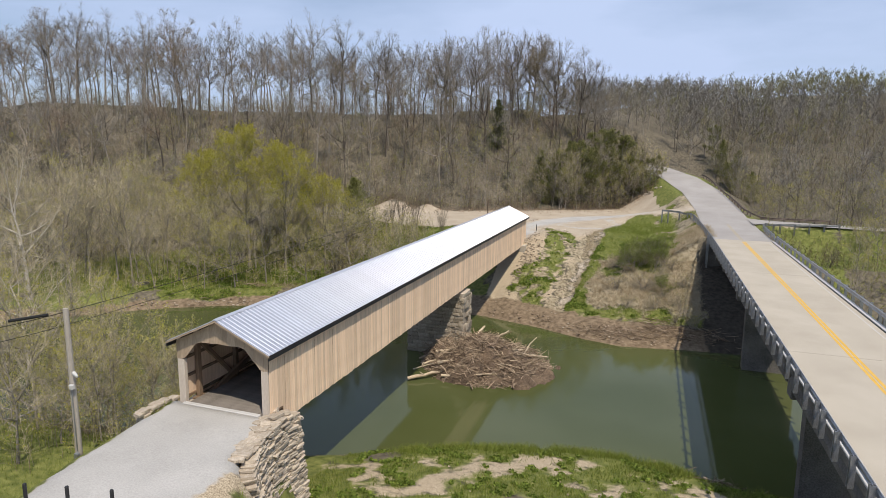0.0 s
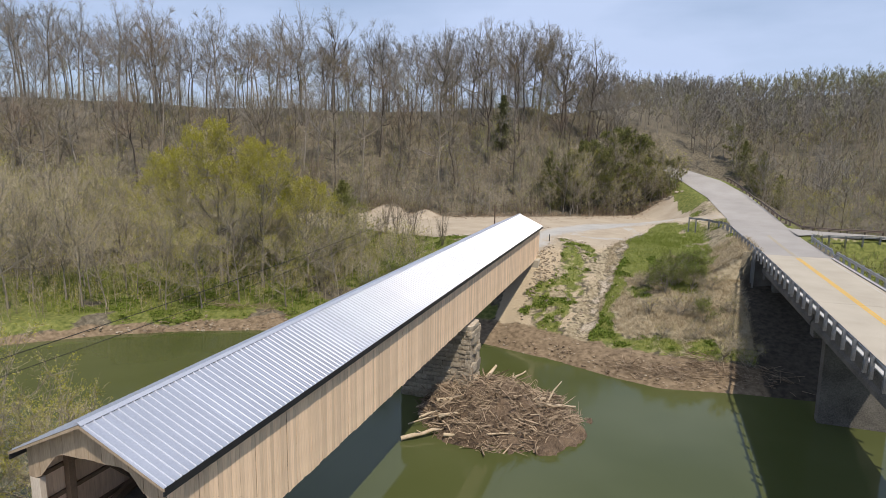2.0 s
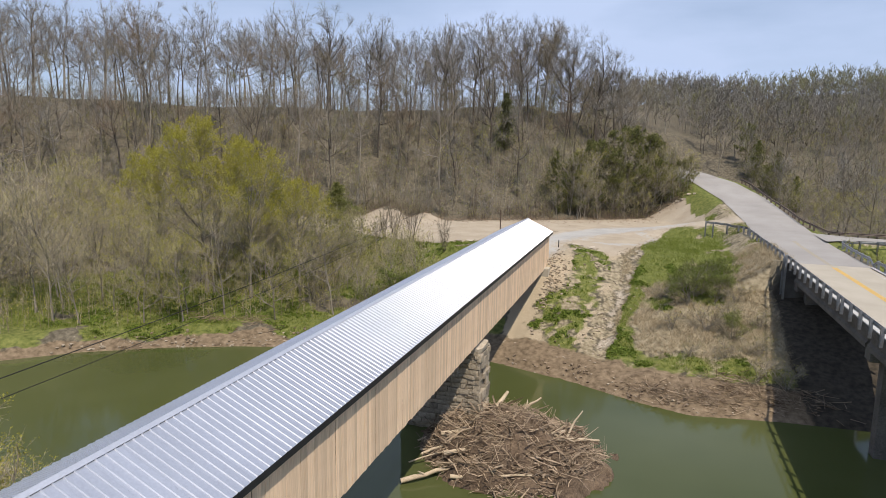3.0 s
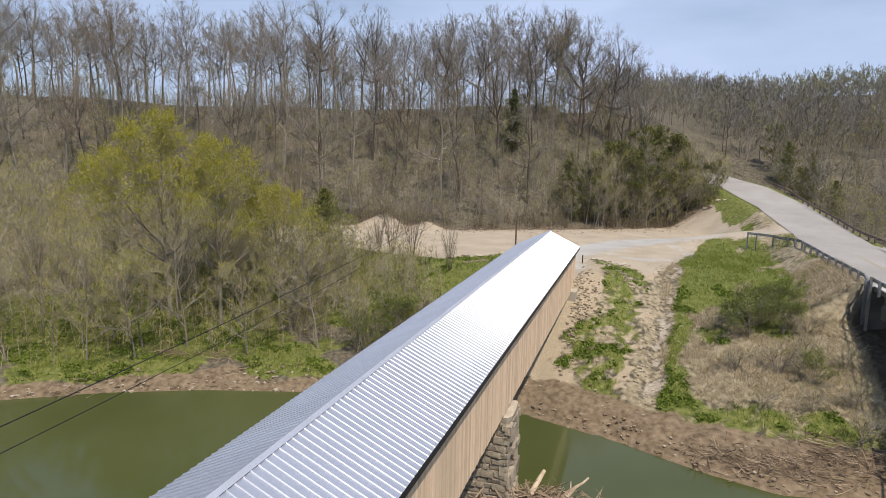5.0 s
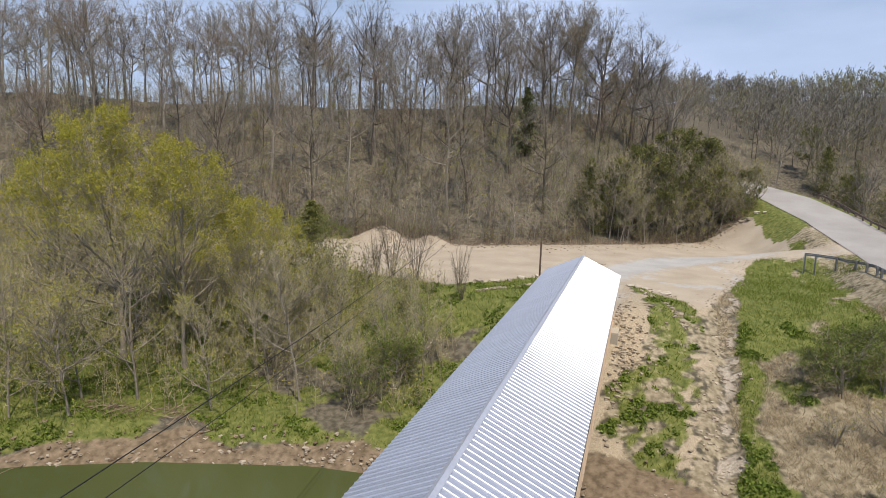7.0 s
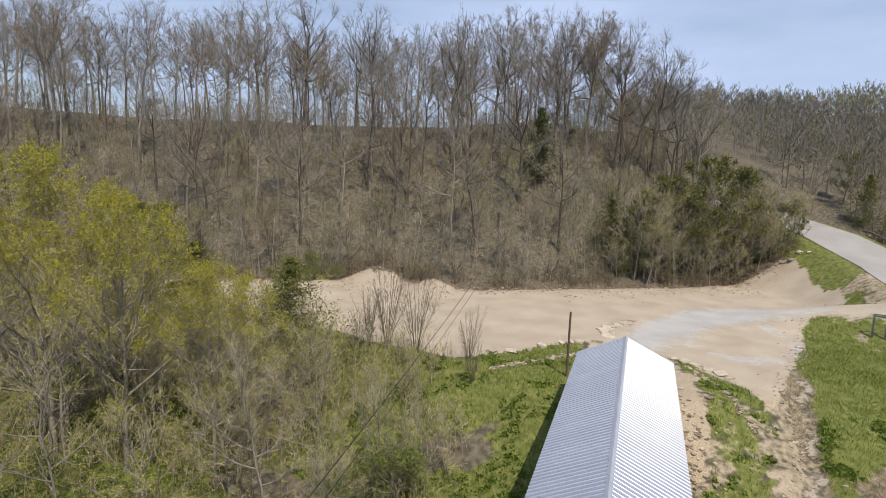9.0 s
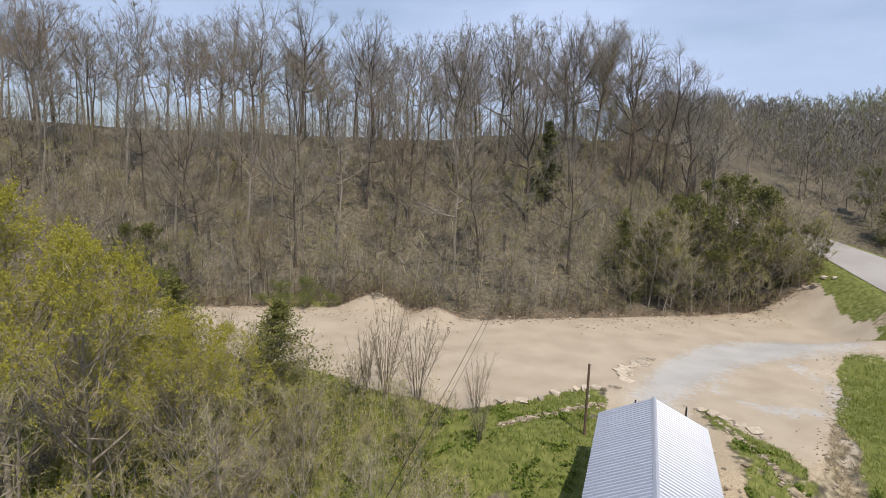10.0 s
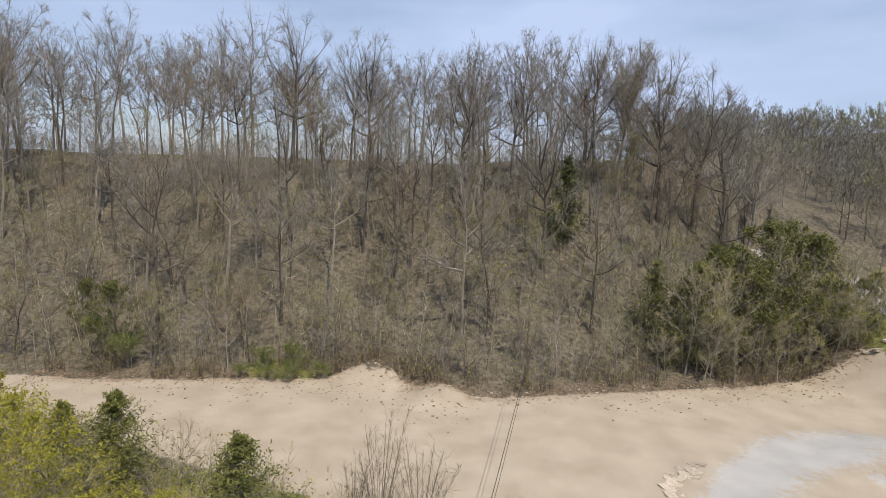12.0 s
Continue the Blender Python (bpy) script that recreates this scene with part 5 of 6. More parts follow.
for i in range(3):
    VAR.append(tree(210 + i, 13.0 + i, 4.6, clear=0.15, limbs=6, subs=5, sprays=5, twigs=0, trunk_r=0.12, widths=(0.14, 0.1), fine=1.3, light=1)[:2])


def woods():
    r = random.Random(21)
    spots = []

    def put(x, y, k, size):
        if k < 7:
            slots = (r.choice((0, 0, 0, 0, 7, 7, 7)), r.choice((1, 1, 1, 1, 2, 3)))
        elif k >= 20:
            slots = (0, 12 if math.hypot((x - 92) / 50, (y - 290) / 45) < 1 or r.random() < 0.15 else 11)
        elif k >= 16:
            slots = (r.choice((0, 0, 7)), r.choice((1, 1, 11, 2, 10)))
        else:
            slots = (r.choice((0, 0, 7)), r.choice((2, 2, 3, 1, 10)), 9 if r.random() < 0.7 else 4)
        spots.append((x, y, ground_at(x, y) - 0.15, r.uniform(0, 6.28), size, k, slots))
    # hill behind the lot
    x = -150.0
    while x < 24:
        foot = float(hill_foot(x))
        s = 2.0
        while s < 70:
            px, py = x + r.uniform(-3.4, 3.4), foot + max(2.0, s + r.uniform(-3, 3))
            if px < float(road_x(py)) - 6.5:
                u = r.random()
                if s < 7:
                    k = r.randrange(12, 16) if u < 0.45 else r.randrange(7, 12)
                elif s < 22:
                    k = r.randrange(7, 12) if u < 0.7 else r.randrange(0, 7)
                elif s > 18 and x < -80:
                    k = r.randrange(16, 20) if s < 30 else r.randrange(0, 7)
                elif s < 56:
                    k = r.randrange(0, 7) if u < 0.55 else r.randrange(7, 12)
                else:
                    k = r.randrange(0, 7)
                put(px, py, k, r.uniform(0.85, 1.2) * (1.12 if x < -75 else 1.0))
            s += r.uniform(2.6, 4.4) if s < 34 else r.uniform(3.6, 5.6) if s < 52 and x > -70 else r.uniform(5.4, 8.0)
        x += 5.6 if x > -75 else 7.4
    # hill beyond the road
    for i in range(640):
        px, py = 24 + 110 * r.random() ** 1.2, r.uniform(82, 220)
        if px - float(road_x(py)) < 11 or (py < 87 and px < 48):
            continue
        put(px, py, r.randrange(7, 12) if r.random() < 0.3 else r.randrange(16, 20) if py < 150 else r.randrange(20, 23), r.uniform(0.6, 0.95))
    for i in range(1350):
        py = 150 + 175 * r.random() ** 0.85
        px = r.uniform(-12, 30 + 0.62 * py)
        if abs(px - float(road_x(py))) < 8:
            continue
        put(px, py, r.randrange(16, 20) if py < 170 else r.randrange(20, 23), r.uniform(0.6, 0.95))
    # wooded flat past the road bridge
    for i in range(46):
        px, py = r.uniform(42, 90), r.uniform(38, 76)
        if py < float(far_shore(px)) + 5:
            continue
        put(px, py, r.randrange(12, 16) if r.random() < 0.55 else r.randrange(7, 12), r.uniform(0.6, 0.95))
    me = scatter_mesh("woods", VAR, spots, WOOD_MATS)
    tagged(new("woods", me), "leafless grey brown hillside woods in early spring", "woods", kind="stuff")


def saplings(name, label, xy, tall, mats, twigs, seed, width=0.035, olive=0.25, bud=0.15):
    """Thin whips with side twigs, joined."""
    rng = np.random.RandomState(seed)
    n = len(xy)
    z = height(xy[:, 0], xy[:, 1])
    base = np.stack([xy[:, 0], xy[:, 1], z - 0.1], 1)
    h = rng.uniform(*tall, n)
    up = np.stack([rng.normal(0, 0.12, n), rng.normal(0, 0.12, n), np.ones(n)], 1) * h[:, None]
    vs, fs, ss = [], [], []
    v, f = slivers(base, up, width * 1.3, rng)
    v2, f2 = slivers(base, up, width * 1.3, rng)
    tone = rng.randint(0, len(mats) - 1, n)
    parts_, slot = [(v, f), (v2, f2)], [tone, tone]
    k = np.repeat(np.arange(n), twigs)
    q = rng.uniform(0.15, 0.95, n * twigs)
    b = base[k] + up[k] * q[:, None]
    d = rng.normal(0, 1, (n * twigs, 3))
    d[:, 2] = np.abs(d[:, 2]) * 0.8 + 0.3
    d /= np.linalg.norm(d, axis=1)[:, None]
    d *= (h[k] * (1.05 - q) * rng.uniform(0.25, 0.6, n * twigs))[:, None]
    parts_.append(slivers(b, d, width, rng))
    slot.append(tone[k])
    has = rng.rand(n * twigs) < olive
    parts_.append(flakes((b + d * rng.uniform(0.5, 1.0, n * twigs)[:, None])[has], bud, rng, 1.6, 3))
    slot.append(np.full(has.sum(), len(mats) - 1))
    v, f = join(parts_)
    ob = new(name, mesh_of(name, v, f, mats, np.concatenate(slot)))
    return tagged(ob, label, "brush", kind="stuff")


woods()
rs = np.random.RandomState(3)
sx_ = rs.uniform(-120, 22, 2600)
sy_ = hill_foot(sx_) + 0.6 + 5.0 * (fbm(sx_, sx_ * 0, 5.0) - 0.5) + 62 * rs.rand(2600) ** 1.35
keep = (sx_ < road_x(sy_) - 7) & (fbm(sx_, sy_, 7.0) > 0.42)
saplings("hillside_brush", "bare brown saplings and brush under hillside trees", np.stack([sx_, sy_], 1)[keep], (1.4, 6.0), [M_TWIG_GREY, M_TWIG_DARK, M_TWIG_RED, M_TWIG_DARK, M_TWIG_OLIVE, M_BUD_DIM], 9, 31, 0.03, 0.7)
sx_ = rs.uniform(-62, 21.5, 3200)
sy_ = hill_foot(sx_) + 0.2 + 5.0 * (fbm(sx_, sx_ * 0, 5.0) - 0.5) + np.abs(rs.normal(0, 2.4, 3200))
keep = (fbm(sx_, sy_ + 200, 3.5) > 0.47) & (sx_ < road_x(sy_) - 6) & ~((sx_ > -46) & (sx_ < -38) & (rs.rand(3200) < 0.6))
saplings("wood_edge_brush", "tangled dark brown brush at the edge of woods", np.stack([sx_, sy_], 1)[keep], (0.6, 2.6), [M_TWIG_DARK, M_TWIG_RED, M_TWIG_DARK, M_TWIG_BROWN, M_BUD_DIM], 11, 38, 0.03, 0.12)
sx_ = rs.uniform(-150, 20, 2600)
sy_ = hill_foot(sx_) + rs.uniform(30, 62, 2600)
keep = sx_ < road_x(sy_) - 7
saplings("crest_brush", "low bare brush along the crest of hill", np.stack([sx_, sy_], 1)[keep], (1.5, 5.0), [M_TWIG_GREY, M_TWIG_GREY, M_TWIG_RED, M_TWIG_BROWN, M_BUD_DIM], 9, 37, 0.032, 0.15)
sx_ = rs.uniform(-110, 18, 1300)
sy_ = hill_foot(sx_) + 2 + 44 * rs.rand(1300) ** 1.2
keep = sx_ < road_x(sy_) - 7
saplings("pole_saplings", "tall thin bare saplings between the hillside trees", np.stack([sx_, sy_], 1)[keep], (5.0, 10.5), [M_TWIG_TAN, M_TWIG_DARK, M_TWIG_GREY, M_TWIG_GREY, M_BUD_DIM], 16, 39, 0.045, 0.3)
sx_, sy_ = rs.uniform(36, 130, 3000), rs.uniform(80, 190, 3000)
keep = (sx_ - road_x(sy_) > 9) & ((sy_ > 88) | (sx_ > 50))
saplings("roadside_brush", "bare olive brown brush on the slope beyond the road", np.stack([sx_, sy_], 1)[keep], (1.5, 5.5), [M_TWIG_GREY, M_TWIG_BROWN, M_TWIG_BROWN, M_BUD_DIM], 11, 32, 0.045, 0.7)
sx_, sy_ = rs.uniform(36, 72, 1500), rs.uniform(44, 88, 1500)
keep = (sy_ > far_shore(sx_) + 4) & ((np.abs(sy_ - 81.3) > 3.4) | (sx_ > 46))
saplings("meadow_brush", "low olive brown brush beside the road bridge", np.stack([sx_, sy_], 1)[keep], (0.5, 2.4), [M_TWIG_DARK, M_TWIG_BROWN, M_TWIG_OLIVE, M_BUD_DIM], 12, 36, 0.03, 0.7)
sx_, sy_ = rs.uniform(-75, -9, 2600), rs.uniform(30, 80, 2600)
keep = (sy_ > far_shore(sx_) + 4.5) & (sy_ < lot_near(sx_) - 1.5) & ~((sx_ > -13) & (sy_ > 60))
saplings("streamside_brush", "olive budding brush on the wooded river flat", np.stack([sx_, sy_], 1)[keep], (1.2, 5.0), [M_TWIG_TAN, M_TWIG_TAN, M_TWIG_BROWN, M_BUD], 15, 33, 0.028, 0.8, 0.11)
sx_, sy_ = rs.uniform(-40, -10, 1500), rs.uniform(53, 68, 1500)
keep = (sy_ < lot_near(sx_) - 0.8) & (fbm(sx_, sy_ + 60, 4.0) > 0.42) & ~((sx_ > -12.5) & (sy_ > 62))
saplings("lot_edge_brush", "tan twiggy brush below the gravel lot", np.stack([sx_, sy_], 1)[keep], (1.0, 3.4), [M_TWIG_TAN, M_TWIG_BROWN, M_TWIG_TAN, M_BUD], 18, 35, 0.022, 0.7, 0.08)
sx_, sy_ = rs.uniform(-40, -4.2, 1700), rs.uniform(-16, 8, 1700)
keep = (sy_ < near_shore(sx_) - 0.5) & ~((sx_ > -8) & (sy_ < -1.0)) & (np.abs(sx_ - lane_x(sy_)) > 6.5)
saplings("bankside_brush", "olive budding brush beside the gravel lane", np.stack([sx_, sy_], 1)[keep], (1.0, 4.2), [M_TWIG_OLIVE, M_TWIG_TAN, M_TWIG_BROWN, M_BUD], 18, 34, 0.018, 0.9, 0.07)

# kinds of single trees
K_BARE = [kit_of("grey_tree", tree(300 + i, 11.5 + i, 3.5 + 0.3 * i, clear=0.22, limbs=12, subs=7, sprays=7, twigs=3, trunk_r=0.105, widths=(0.024, 0.017), lean=0.05 + 0.05 * (i % 3), leaves=700, leaf=0.06), M_BARK, M_TWIG_TAN, M_BUD) for i in range(4)]
K_OLIVE = [kit_of("olive_tree", tree(320 + i, 9.5 + i, 3.4 + 0.3 * i, clear=0.14, limbs=12, subs=7, sprays=7, twigs=3, trunk_r=0.08, widths=(0.022, 0.016), lean=0.06, leaves=2400, leaf=0.07), M_BARK, M_TWIG_TAN, M_BUD) for i in range(4)]
K_YELLOW = [kit_of("yellow_tree", tree(340 + i, 17.5, 6.6, clear=0.22, limbs=17, subs=8, sprays=9, twigs=4, trunk_r=0.2, widths=(0.026, 0.017), leaves=24000 - 15000 * i, leaf=0.09, leaf_low=0.55), M_BARK, M_TWIG_TAN, M_YLEAF) for i in range(2)]
K_SYC = [kit_of("sycamore", tree(360 + i, 22 - 4 * i, 6.0, clear=0.28, limbs=11, subs=8, sprays=9, twigs=4, trunk_r=0.27 - 0.06 * i, widths=(0.034, 0.022), lean=0.05 + 0.2 * i), M_SYC, M_TWIG_TAN) for i in range(2)]
wood, lf = conifer(380, 10.8, 6.6, tiers=26, sprays=12, flecks=38, ragged=0.36, fleck=0.115)
K_CEDAR = [[("trunk", mesh_of("cedar_trunk", *wood, [M_BARK], smooth=True)), ("crown", mesh_of("cedar_crown", *lf, [M_CEDAR]))]]
for i in range(2):
    K_CEDAR.append(kit_of("cedar", tree(381 + i, 8.5, 2.9 + 0.3 * i, clear=0.06, limbs=18, subs=7, sprays=7, twigs=0, trunk_r=0.12, widths=(0.02, 0.014), rise=0.1, leaves=7500, leaf=0.105, bole=0.8), M_BARK, M_TWIG_DARK, M_CEDAR_DIM))
wood, lf = conifer(386, 9.0, 4.2, tiers=20, sprays=10, flecks=30, ragged=0.5, fleck=0.13)
K_CEDAR.append([("trunk", mesh_of("cedar_trunk", *wood, [M_BARK], smooth=True)), ("crown", mesh_of("cedar_crown", *lf, [M_CEDAR_DIM]))])
wood, lf = conifer(384, 9.0, 3.0, tiers=22, sprays=9, flecks=22, ragged=0.4, fleck=0.18)
K_PINE = [("trunk", mesh_of("pine_trunk", *wood, [M_BARK_DARK], smooth=True)), ("crown", mesh_of("pine_crown", *lf, [M_PINE]))]
K_FAN = [kit_of("fan_shrub", fan(400 + i), M_BARK_DARK, M_TWIG_BROWN) for i in range(2)]
K_GREEN = [kit_of("green_shrub", grow(420 + i, 3.6, 2.0, clear=0.1, limbs=16, forks=5, twigs=9, stems=5, twig_w=0.022, twig_l=0.6, rise=0.7, leaves=4200, leaf=0.085), M_BARK, M_TWIG_BROWN, M_GLEAF) for i in range(2)]
K_BIG = [kit_of("crown_tree", tree(440, 24, 6.8, clear=0.36, limbs=20, subs=10, sprays=11, twigs=6, trunk_r=0.32, widths=(0.042, 0.03), rise=0.2), M_BARK, M_TWIG_BROWN),
         kit_of("open_tree", tree(441, 24, 6.4, clear=0.3, limbs=13, subs=8, sprays=8, twigs=4, trunk_r=0.36, widths=(0.034, 0.022)), M_BARK_DARK, M_TWIG_GREY)]

r = random.Random(77)
# three tall yellow-green trees over the flat
for x, y, s in ((-37.0, 52.6, 1.2), (-31.0, 53.0, 1.06), (-25.5, 55.0, 0.8), (-46.0, 55.0, 0.92), (-42.0, 60.5, 0.66), (-37.0, 60.0, 0.5), (-31.5, 60.0, 0.44), (-44.0, 66.0, 0.42)):
    plant(K_YELLOW[0 if s > 0.75 else 1], "budding_tree", "tall round tree with yellow green spring leaves", "tree", x, y, r.uniform(0, 360), s, "yellow green trees")
# grey and olive trees of the flat
n_flat = 0
tries = 0
taken = [(-32.0, 51.0), (-38.5, 50.0), (-27.0, 53.0)]
while n_flat < 110 and tries < 3000:
    tries += 1
    x, y = r.uniform(-72, -11), r.uniform(34, 80)
    if y < float(far_shore(x)) + 4.5 or y > float(lot_near(x)) - 2.5 or (x > -14 and y > 58) or any(math.hypot(x - a, y - b) < 2.4 for a, b in taken):
        continue
    taken.append((x, y))
    olive = r.random() < 0.5
    tall = float(np.interp(y - float(lot_near(x)), [-19, -12, -7, -3], [1.15, 0.85, 0.6, 0.4])) * (0.7 if x > -18 else 1.0)
    if olive:
        plant(K_OLIVE[r.randrange(4)], "budding_tree", "slender tree with olive spring buds", "tree", x, y, r.uniform(0, 360), r.uniform(0.75, 1.1) * tall, "trees on the river flat")
    else:
        plant(K_BARE[r.randrange(4)], "bare_tree", "bare grey tree with fine branching twigs", "tree", x, y, r.uniform(0, 360), r.uniform(0.75, 1.1) * tall, "trees on the river flat")
    n_flat += 1
# near bank, beside the lane
for x, y, s, kind in ((-9.5, -3.5, 0.75, 0), (-12.0, 3.2, 0.85, 1), (-7.2, 4.6, 0.5, 1), (-15.5, -1.0, 0.95, 0), (-18.5, 3.8, 0.8, 1), (-24.0, -0.5, 1.05, 0), (-13.5, -9.0, 0.9, 1), (-27.0, 2.4, 1.0, 1), (-31.0, -3.0, 1.1, 0), (-21.0, -7.0, 1.0, 0), (-10.3, 6.6, 0.6, 1), (-5.6, 5.2, 0.42, 1), (-8.8, 0.8, 0.6, 1), (-14.5, 6.2, 0.8, 1), (-17.0, -5.0, 0.9, 1), (-23.5, 4.0, 1.0, 1), (-28.5, -6.5, 1.1, 1), (-34.0, 1.0, 1.1, 1), (-11.5, -7.0, 0.7, 1), (-19.5, -10.5, 1.0, 1), (-6.9, 7.4, 0.55, 1), (-12.4, 7.6, 0.8, 1), (-16.4, 6.9, 0.9, 1), (-19.6, 7.2, 0.95, 0), (-22.0, 7.4, 1.0, 1), (-25.5, 5.6, 1.0, 1), (-10.8, 3.6, 0.75, 1), (-8.4, 5.9, 0.6, 0), (-14.0, 1.0, 0.85, 1), (-20.5, 0.6, 0.95, 1), (-26.4, -3.4, 1.05, 1), (-30.5, 3.6, 1.05, 1), (-36.0, -3.0, 1.1, 1), (-4.9, 6.6, 0.4, 1), (-9.9, -0.8, 0.6, 1), (-9.0, 7.9, 0.85, 1), (-12.6, 8.2, 0.95, 1), (-7.0, 8.3, 0.6, 1), (-16.0, 8.0, 0.95, 1)):
    if kind:
        plant(K_OLIVE[r.randrange(4)], "budding_tree", "slender tree with olive buds on the near bank", "tree", x, y, r.uniform(0, 360), s, "near bank trees")
    else:
        plant(K_BARE[r.randrange(4)], "bare_tree", "bare grey tree on the near bank", "tree", x, y, r.uniform(0, 360), s, "near bank trees")
# past the road bridge
for x, y, s in ((45.0, 66.0, 0.7), (48.5, 70.0, 0.8), (52.0, 64.0, 0.8), (43.5, 58.0, 0.6), (47.0, 60.5, 0.7), (50.5, 75.5, 0.8), (55.0, 72.0, 0.9), (46.5, 87.6, 0.6), (42.0, 89.0, 0.55), (50.0, 88.5, 0.75), (40.5, 94.0, 0.6), (44.5, 93.0, 0.75), (39.5, 100.0, 0.6), (43.0, 101.0, 0.8), (38.0, 107.0, 0.6), (41.5, 110.0, 0.75), (54.0, 86.0, 0.9), (36.8, 114.0, 0.55), (58.0, 80.0, 0.9)):
    plant(K_OLIVE[r.randrange(4)], "budding_tree", "slender olive budding tree beyond the road", "tree", x, y, r.uniform(0, 360), s, "trees beyond the road")
plant(K_SYC[0], "sycamore", "tall bare sycamore with white bark", "tree", -51.0, 28.6, 40, 0.9)
plant(K_SYC[1], "sycamore", "bare sycamore with white bark on the near bank", "tree", -20.5, 6.0, 120, 0.8)
# cedars
for x, y, s in ((-24.8, 63.1, 1.02), (-34.4, 64.1, 1.02), (-40.4, 65.5, 0.76)):
    plant(K_CEDAR[0], "cedar", "dark green cedar tree at the lot edge", "conifer", x, y, r.uniform(0, 360), s, "cedars by the lot")
for x, y, s in ((1.5, 108.5, 1.35), (4.5, 110.5, 1.6), (7.0, 112.0, 1.45), (9.5, 114.5, 1.9), (12.5, 116.0, 1.75), (-0.5, 107.5, 1.15), (14.8, 115.0, 1.1), (17.0, 115.5, 0.8), (12.5, 119.5, 1.3), (19.2, 116.0, 0.75), (16.5, 119.0, 1.0), (20.6, 118.4, 0.6), (-1.5, 106.0, 0.7), (-3.5, 109.5, 1.1), (2.6, 106.0, 0.8), (7.5, 109.0, 0.9), (-57.0, 85.5, 0.95), (-61.5, 86.5, 0.8), (36.5, 128.0, 1.0), (38.0, 133.0, 1.1), (35.0, 139.0, 1.0), (33.5, 146.0, 1.1), (40.0, 124.0, 0.8)):
    plant(K_CEDAR[1 + r.randrange(3)], "cedar", "dark green cedar tree among bare woods", "conifer", x, y, r.uniform(0, 360), s, "cedars in the woods")
plant(K_PINE, "pine", "dark green pine among bare hillside trees", "conifer", -15.2, 117.5, 40, 1.3)
# bare fans of stems and shrubs at the edge of the lot
for x, y, s in ((-18.8, 68.2, 1.05), (-16.2, 68.1, 0.98), (-20.3, 67.8, 0.7), (-11.6, 67.6, 0.6), (-21.0, 67.4, 0.5), (-27.5, 66.5, 0.7), (-10.5, 64.5, 0.5)):
    plant(K_FAN[r.randrange(2)], "bare_shrub", "bare many-stemmed shrub with thin upright twigs", "shrub", x, y, r.uniform(0, 360), s, "bare shrubs by the lot")
for x, y, s in ((19.2, 61.8, 1.05), (18.1, 59.2, 1.05), (20.6, 60.2, 0.85), (16.6, 61.6, 0.6), (21.6, 63.4, 0.7), (-13.0, 54.5, 1.2), (-15.0, 52.0, 0.9), (21.5, 53.0, 0.6), (-42.5, 86.8, 0.4), (-40.0, 87.6, 0.5), (-37.6, 88.6, 0.55), (-35.4, 90.0, 0.5), (-38.8, 90.6, 0.7), (-41.5, 89.4, 0.6), (-54.0, 84.2, 0.9), (-58.5, 84.6, 1.1)):
    plant(K_GREEN[r.randrange(2)], "green_shrub", "leafy green spring shrub on sloping ground", "shrub", x, y, r.uniform(0, 360), s, "green shrubs")
K_BRUSH = [kit_of("brush", grow(430 + i, 2.4, 1.6, clear=0.05, limbs=18, forks=4, twigs=9, stems=6, twig_w=0.022, twig_l=0.6, rise=0.7, light=True, leaves=200, leaf=0.08), M_BARK, M_TWIG_TAN, M_BUD) for i in range(2)]
for x, y, s in ((16.2, 53.6, 0.8), (19.4, 53.8, 1.0), (21.8, 56.0, 0.9), (22.6, 60.0, 0.8), (18.8, 61.0, 1.0), (15.4, 60.4, 0.7), (23.6, 50.4, 0.8), (20.8, 49.6, 0.7), (24.2, 55.2, 0.7), (17.6, 49.2, 0.6), (22.9, 46.8, 0.9), (25.0, 46.2, 0.8)):
    plant(K_BRUSH[r.randrange(2)], "bare_shrub", "low tangled shrub of dry tan twigs", "shrub", x, y, r.uniform(0, 360), s, "dry shrubs on the slope")
for x, y, s in ((3.0, 107.2, 1.1), (7.8, 110.4, 1.15), (11.2, 112.0, 1.05), (14.2, 113.2, 1.0), (0.0, 105.4, 1.0), (17.4, 115.0, 0.95), (5.0, 105.5, 0.6), (9.5, 108.5, 0.7), (12.8, 111.6, 0.6), (15.6, 113.0, 0.65), (18.0, 114.0, 0.6), (20.2, 115.4, 0.62), (19.0, 118.5, 0.75), (16.0, 117.0, 0.85), (21.4, 119.6, 0.6), (2.0, 104.8, 0.55), (-2.0, 103.4, 0.5), (13.5, 119.5, 0.9)):
    if r.random() < 0.5:
        plant(K_OLIVE[r.randrange(4)], "budding_tree", "small budding tree at the edge of woods", "tree", x, y, r.uniform(0, 360), s, "trees at the wood edge")
    else:
        plant(K_BARE[r.randrange(4)], "bare_tree", "small bare grey tree at the edge of woods", "tree", x, y, r.uniform(0, 360), s, "trees at the wood edge")
plant(K_BIG[0], "crown_tree", "large tree with dense round crown of bare twigs", "tree", -9.7, 129.5, 30, 0.97)
plant(K_BIG[1], "open_tree", "large bare tree with dark open limbs", "tree", -30.5, 121.0, 100, 0.95)
plant(K_BIG[1], "open_tree", "large bare tree with dark spreading limbs", "tree", -17.0, 113.0, 250, 0.95)
plant(K_BIG[1], "open_tree", "tall bare tree with dark open limbs", "tree", -57.0, 119.0, 10, 1.0)
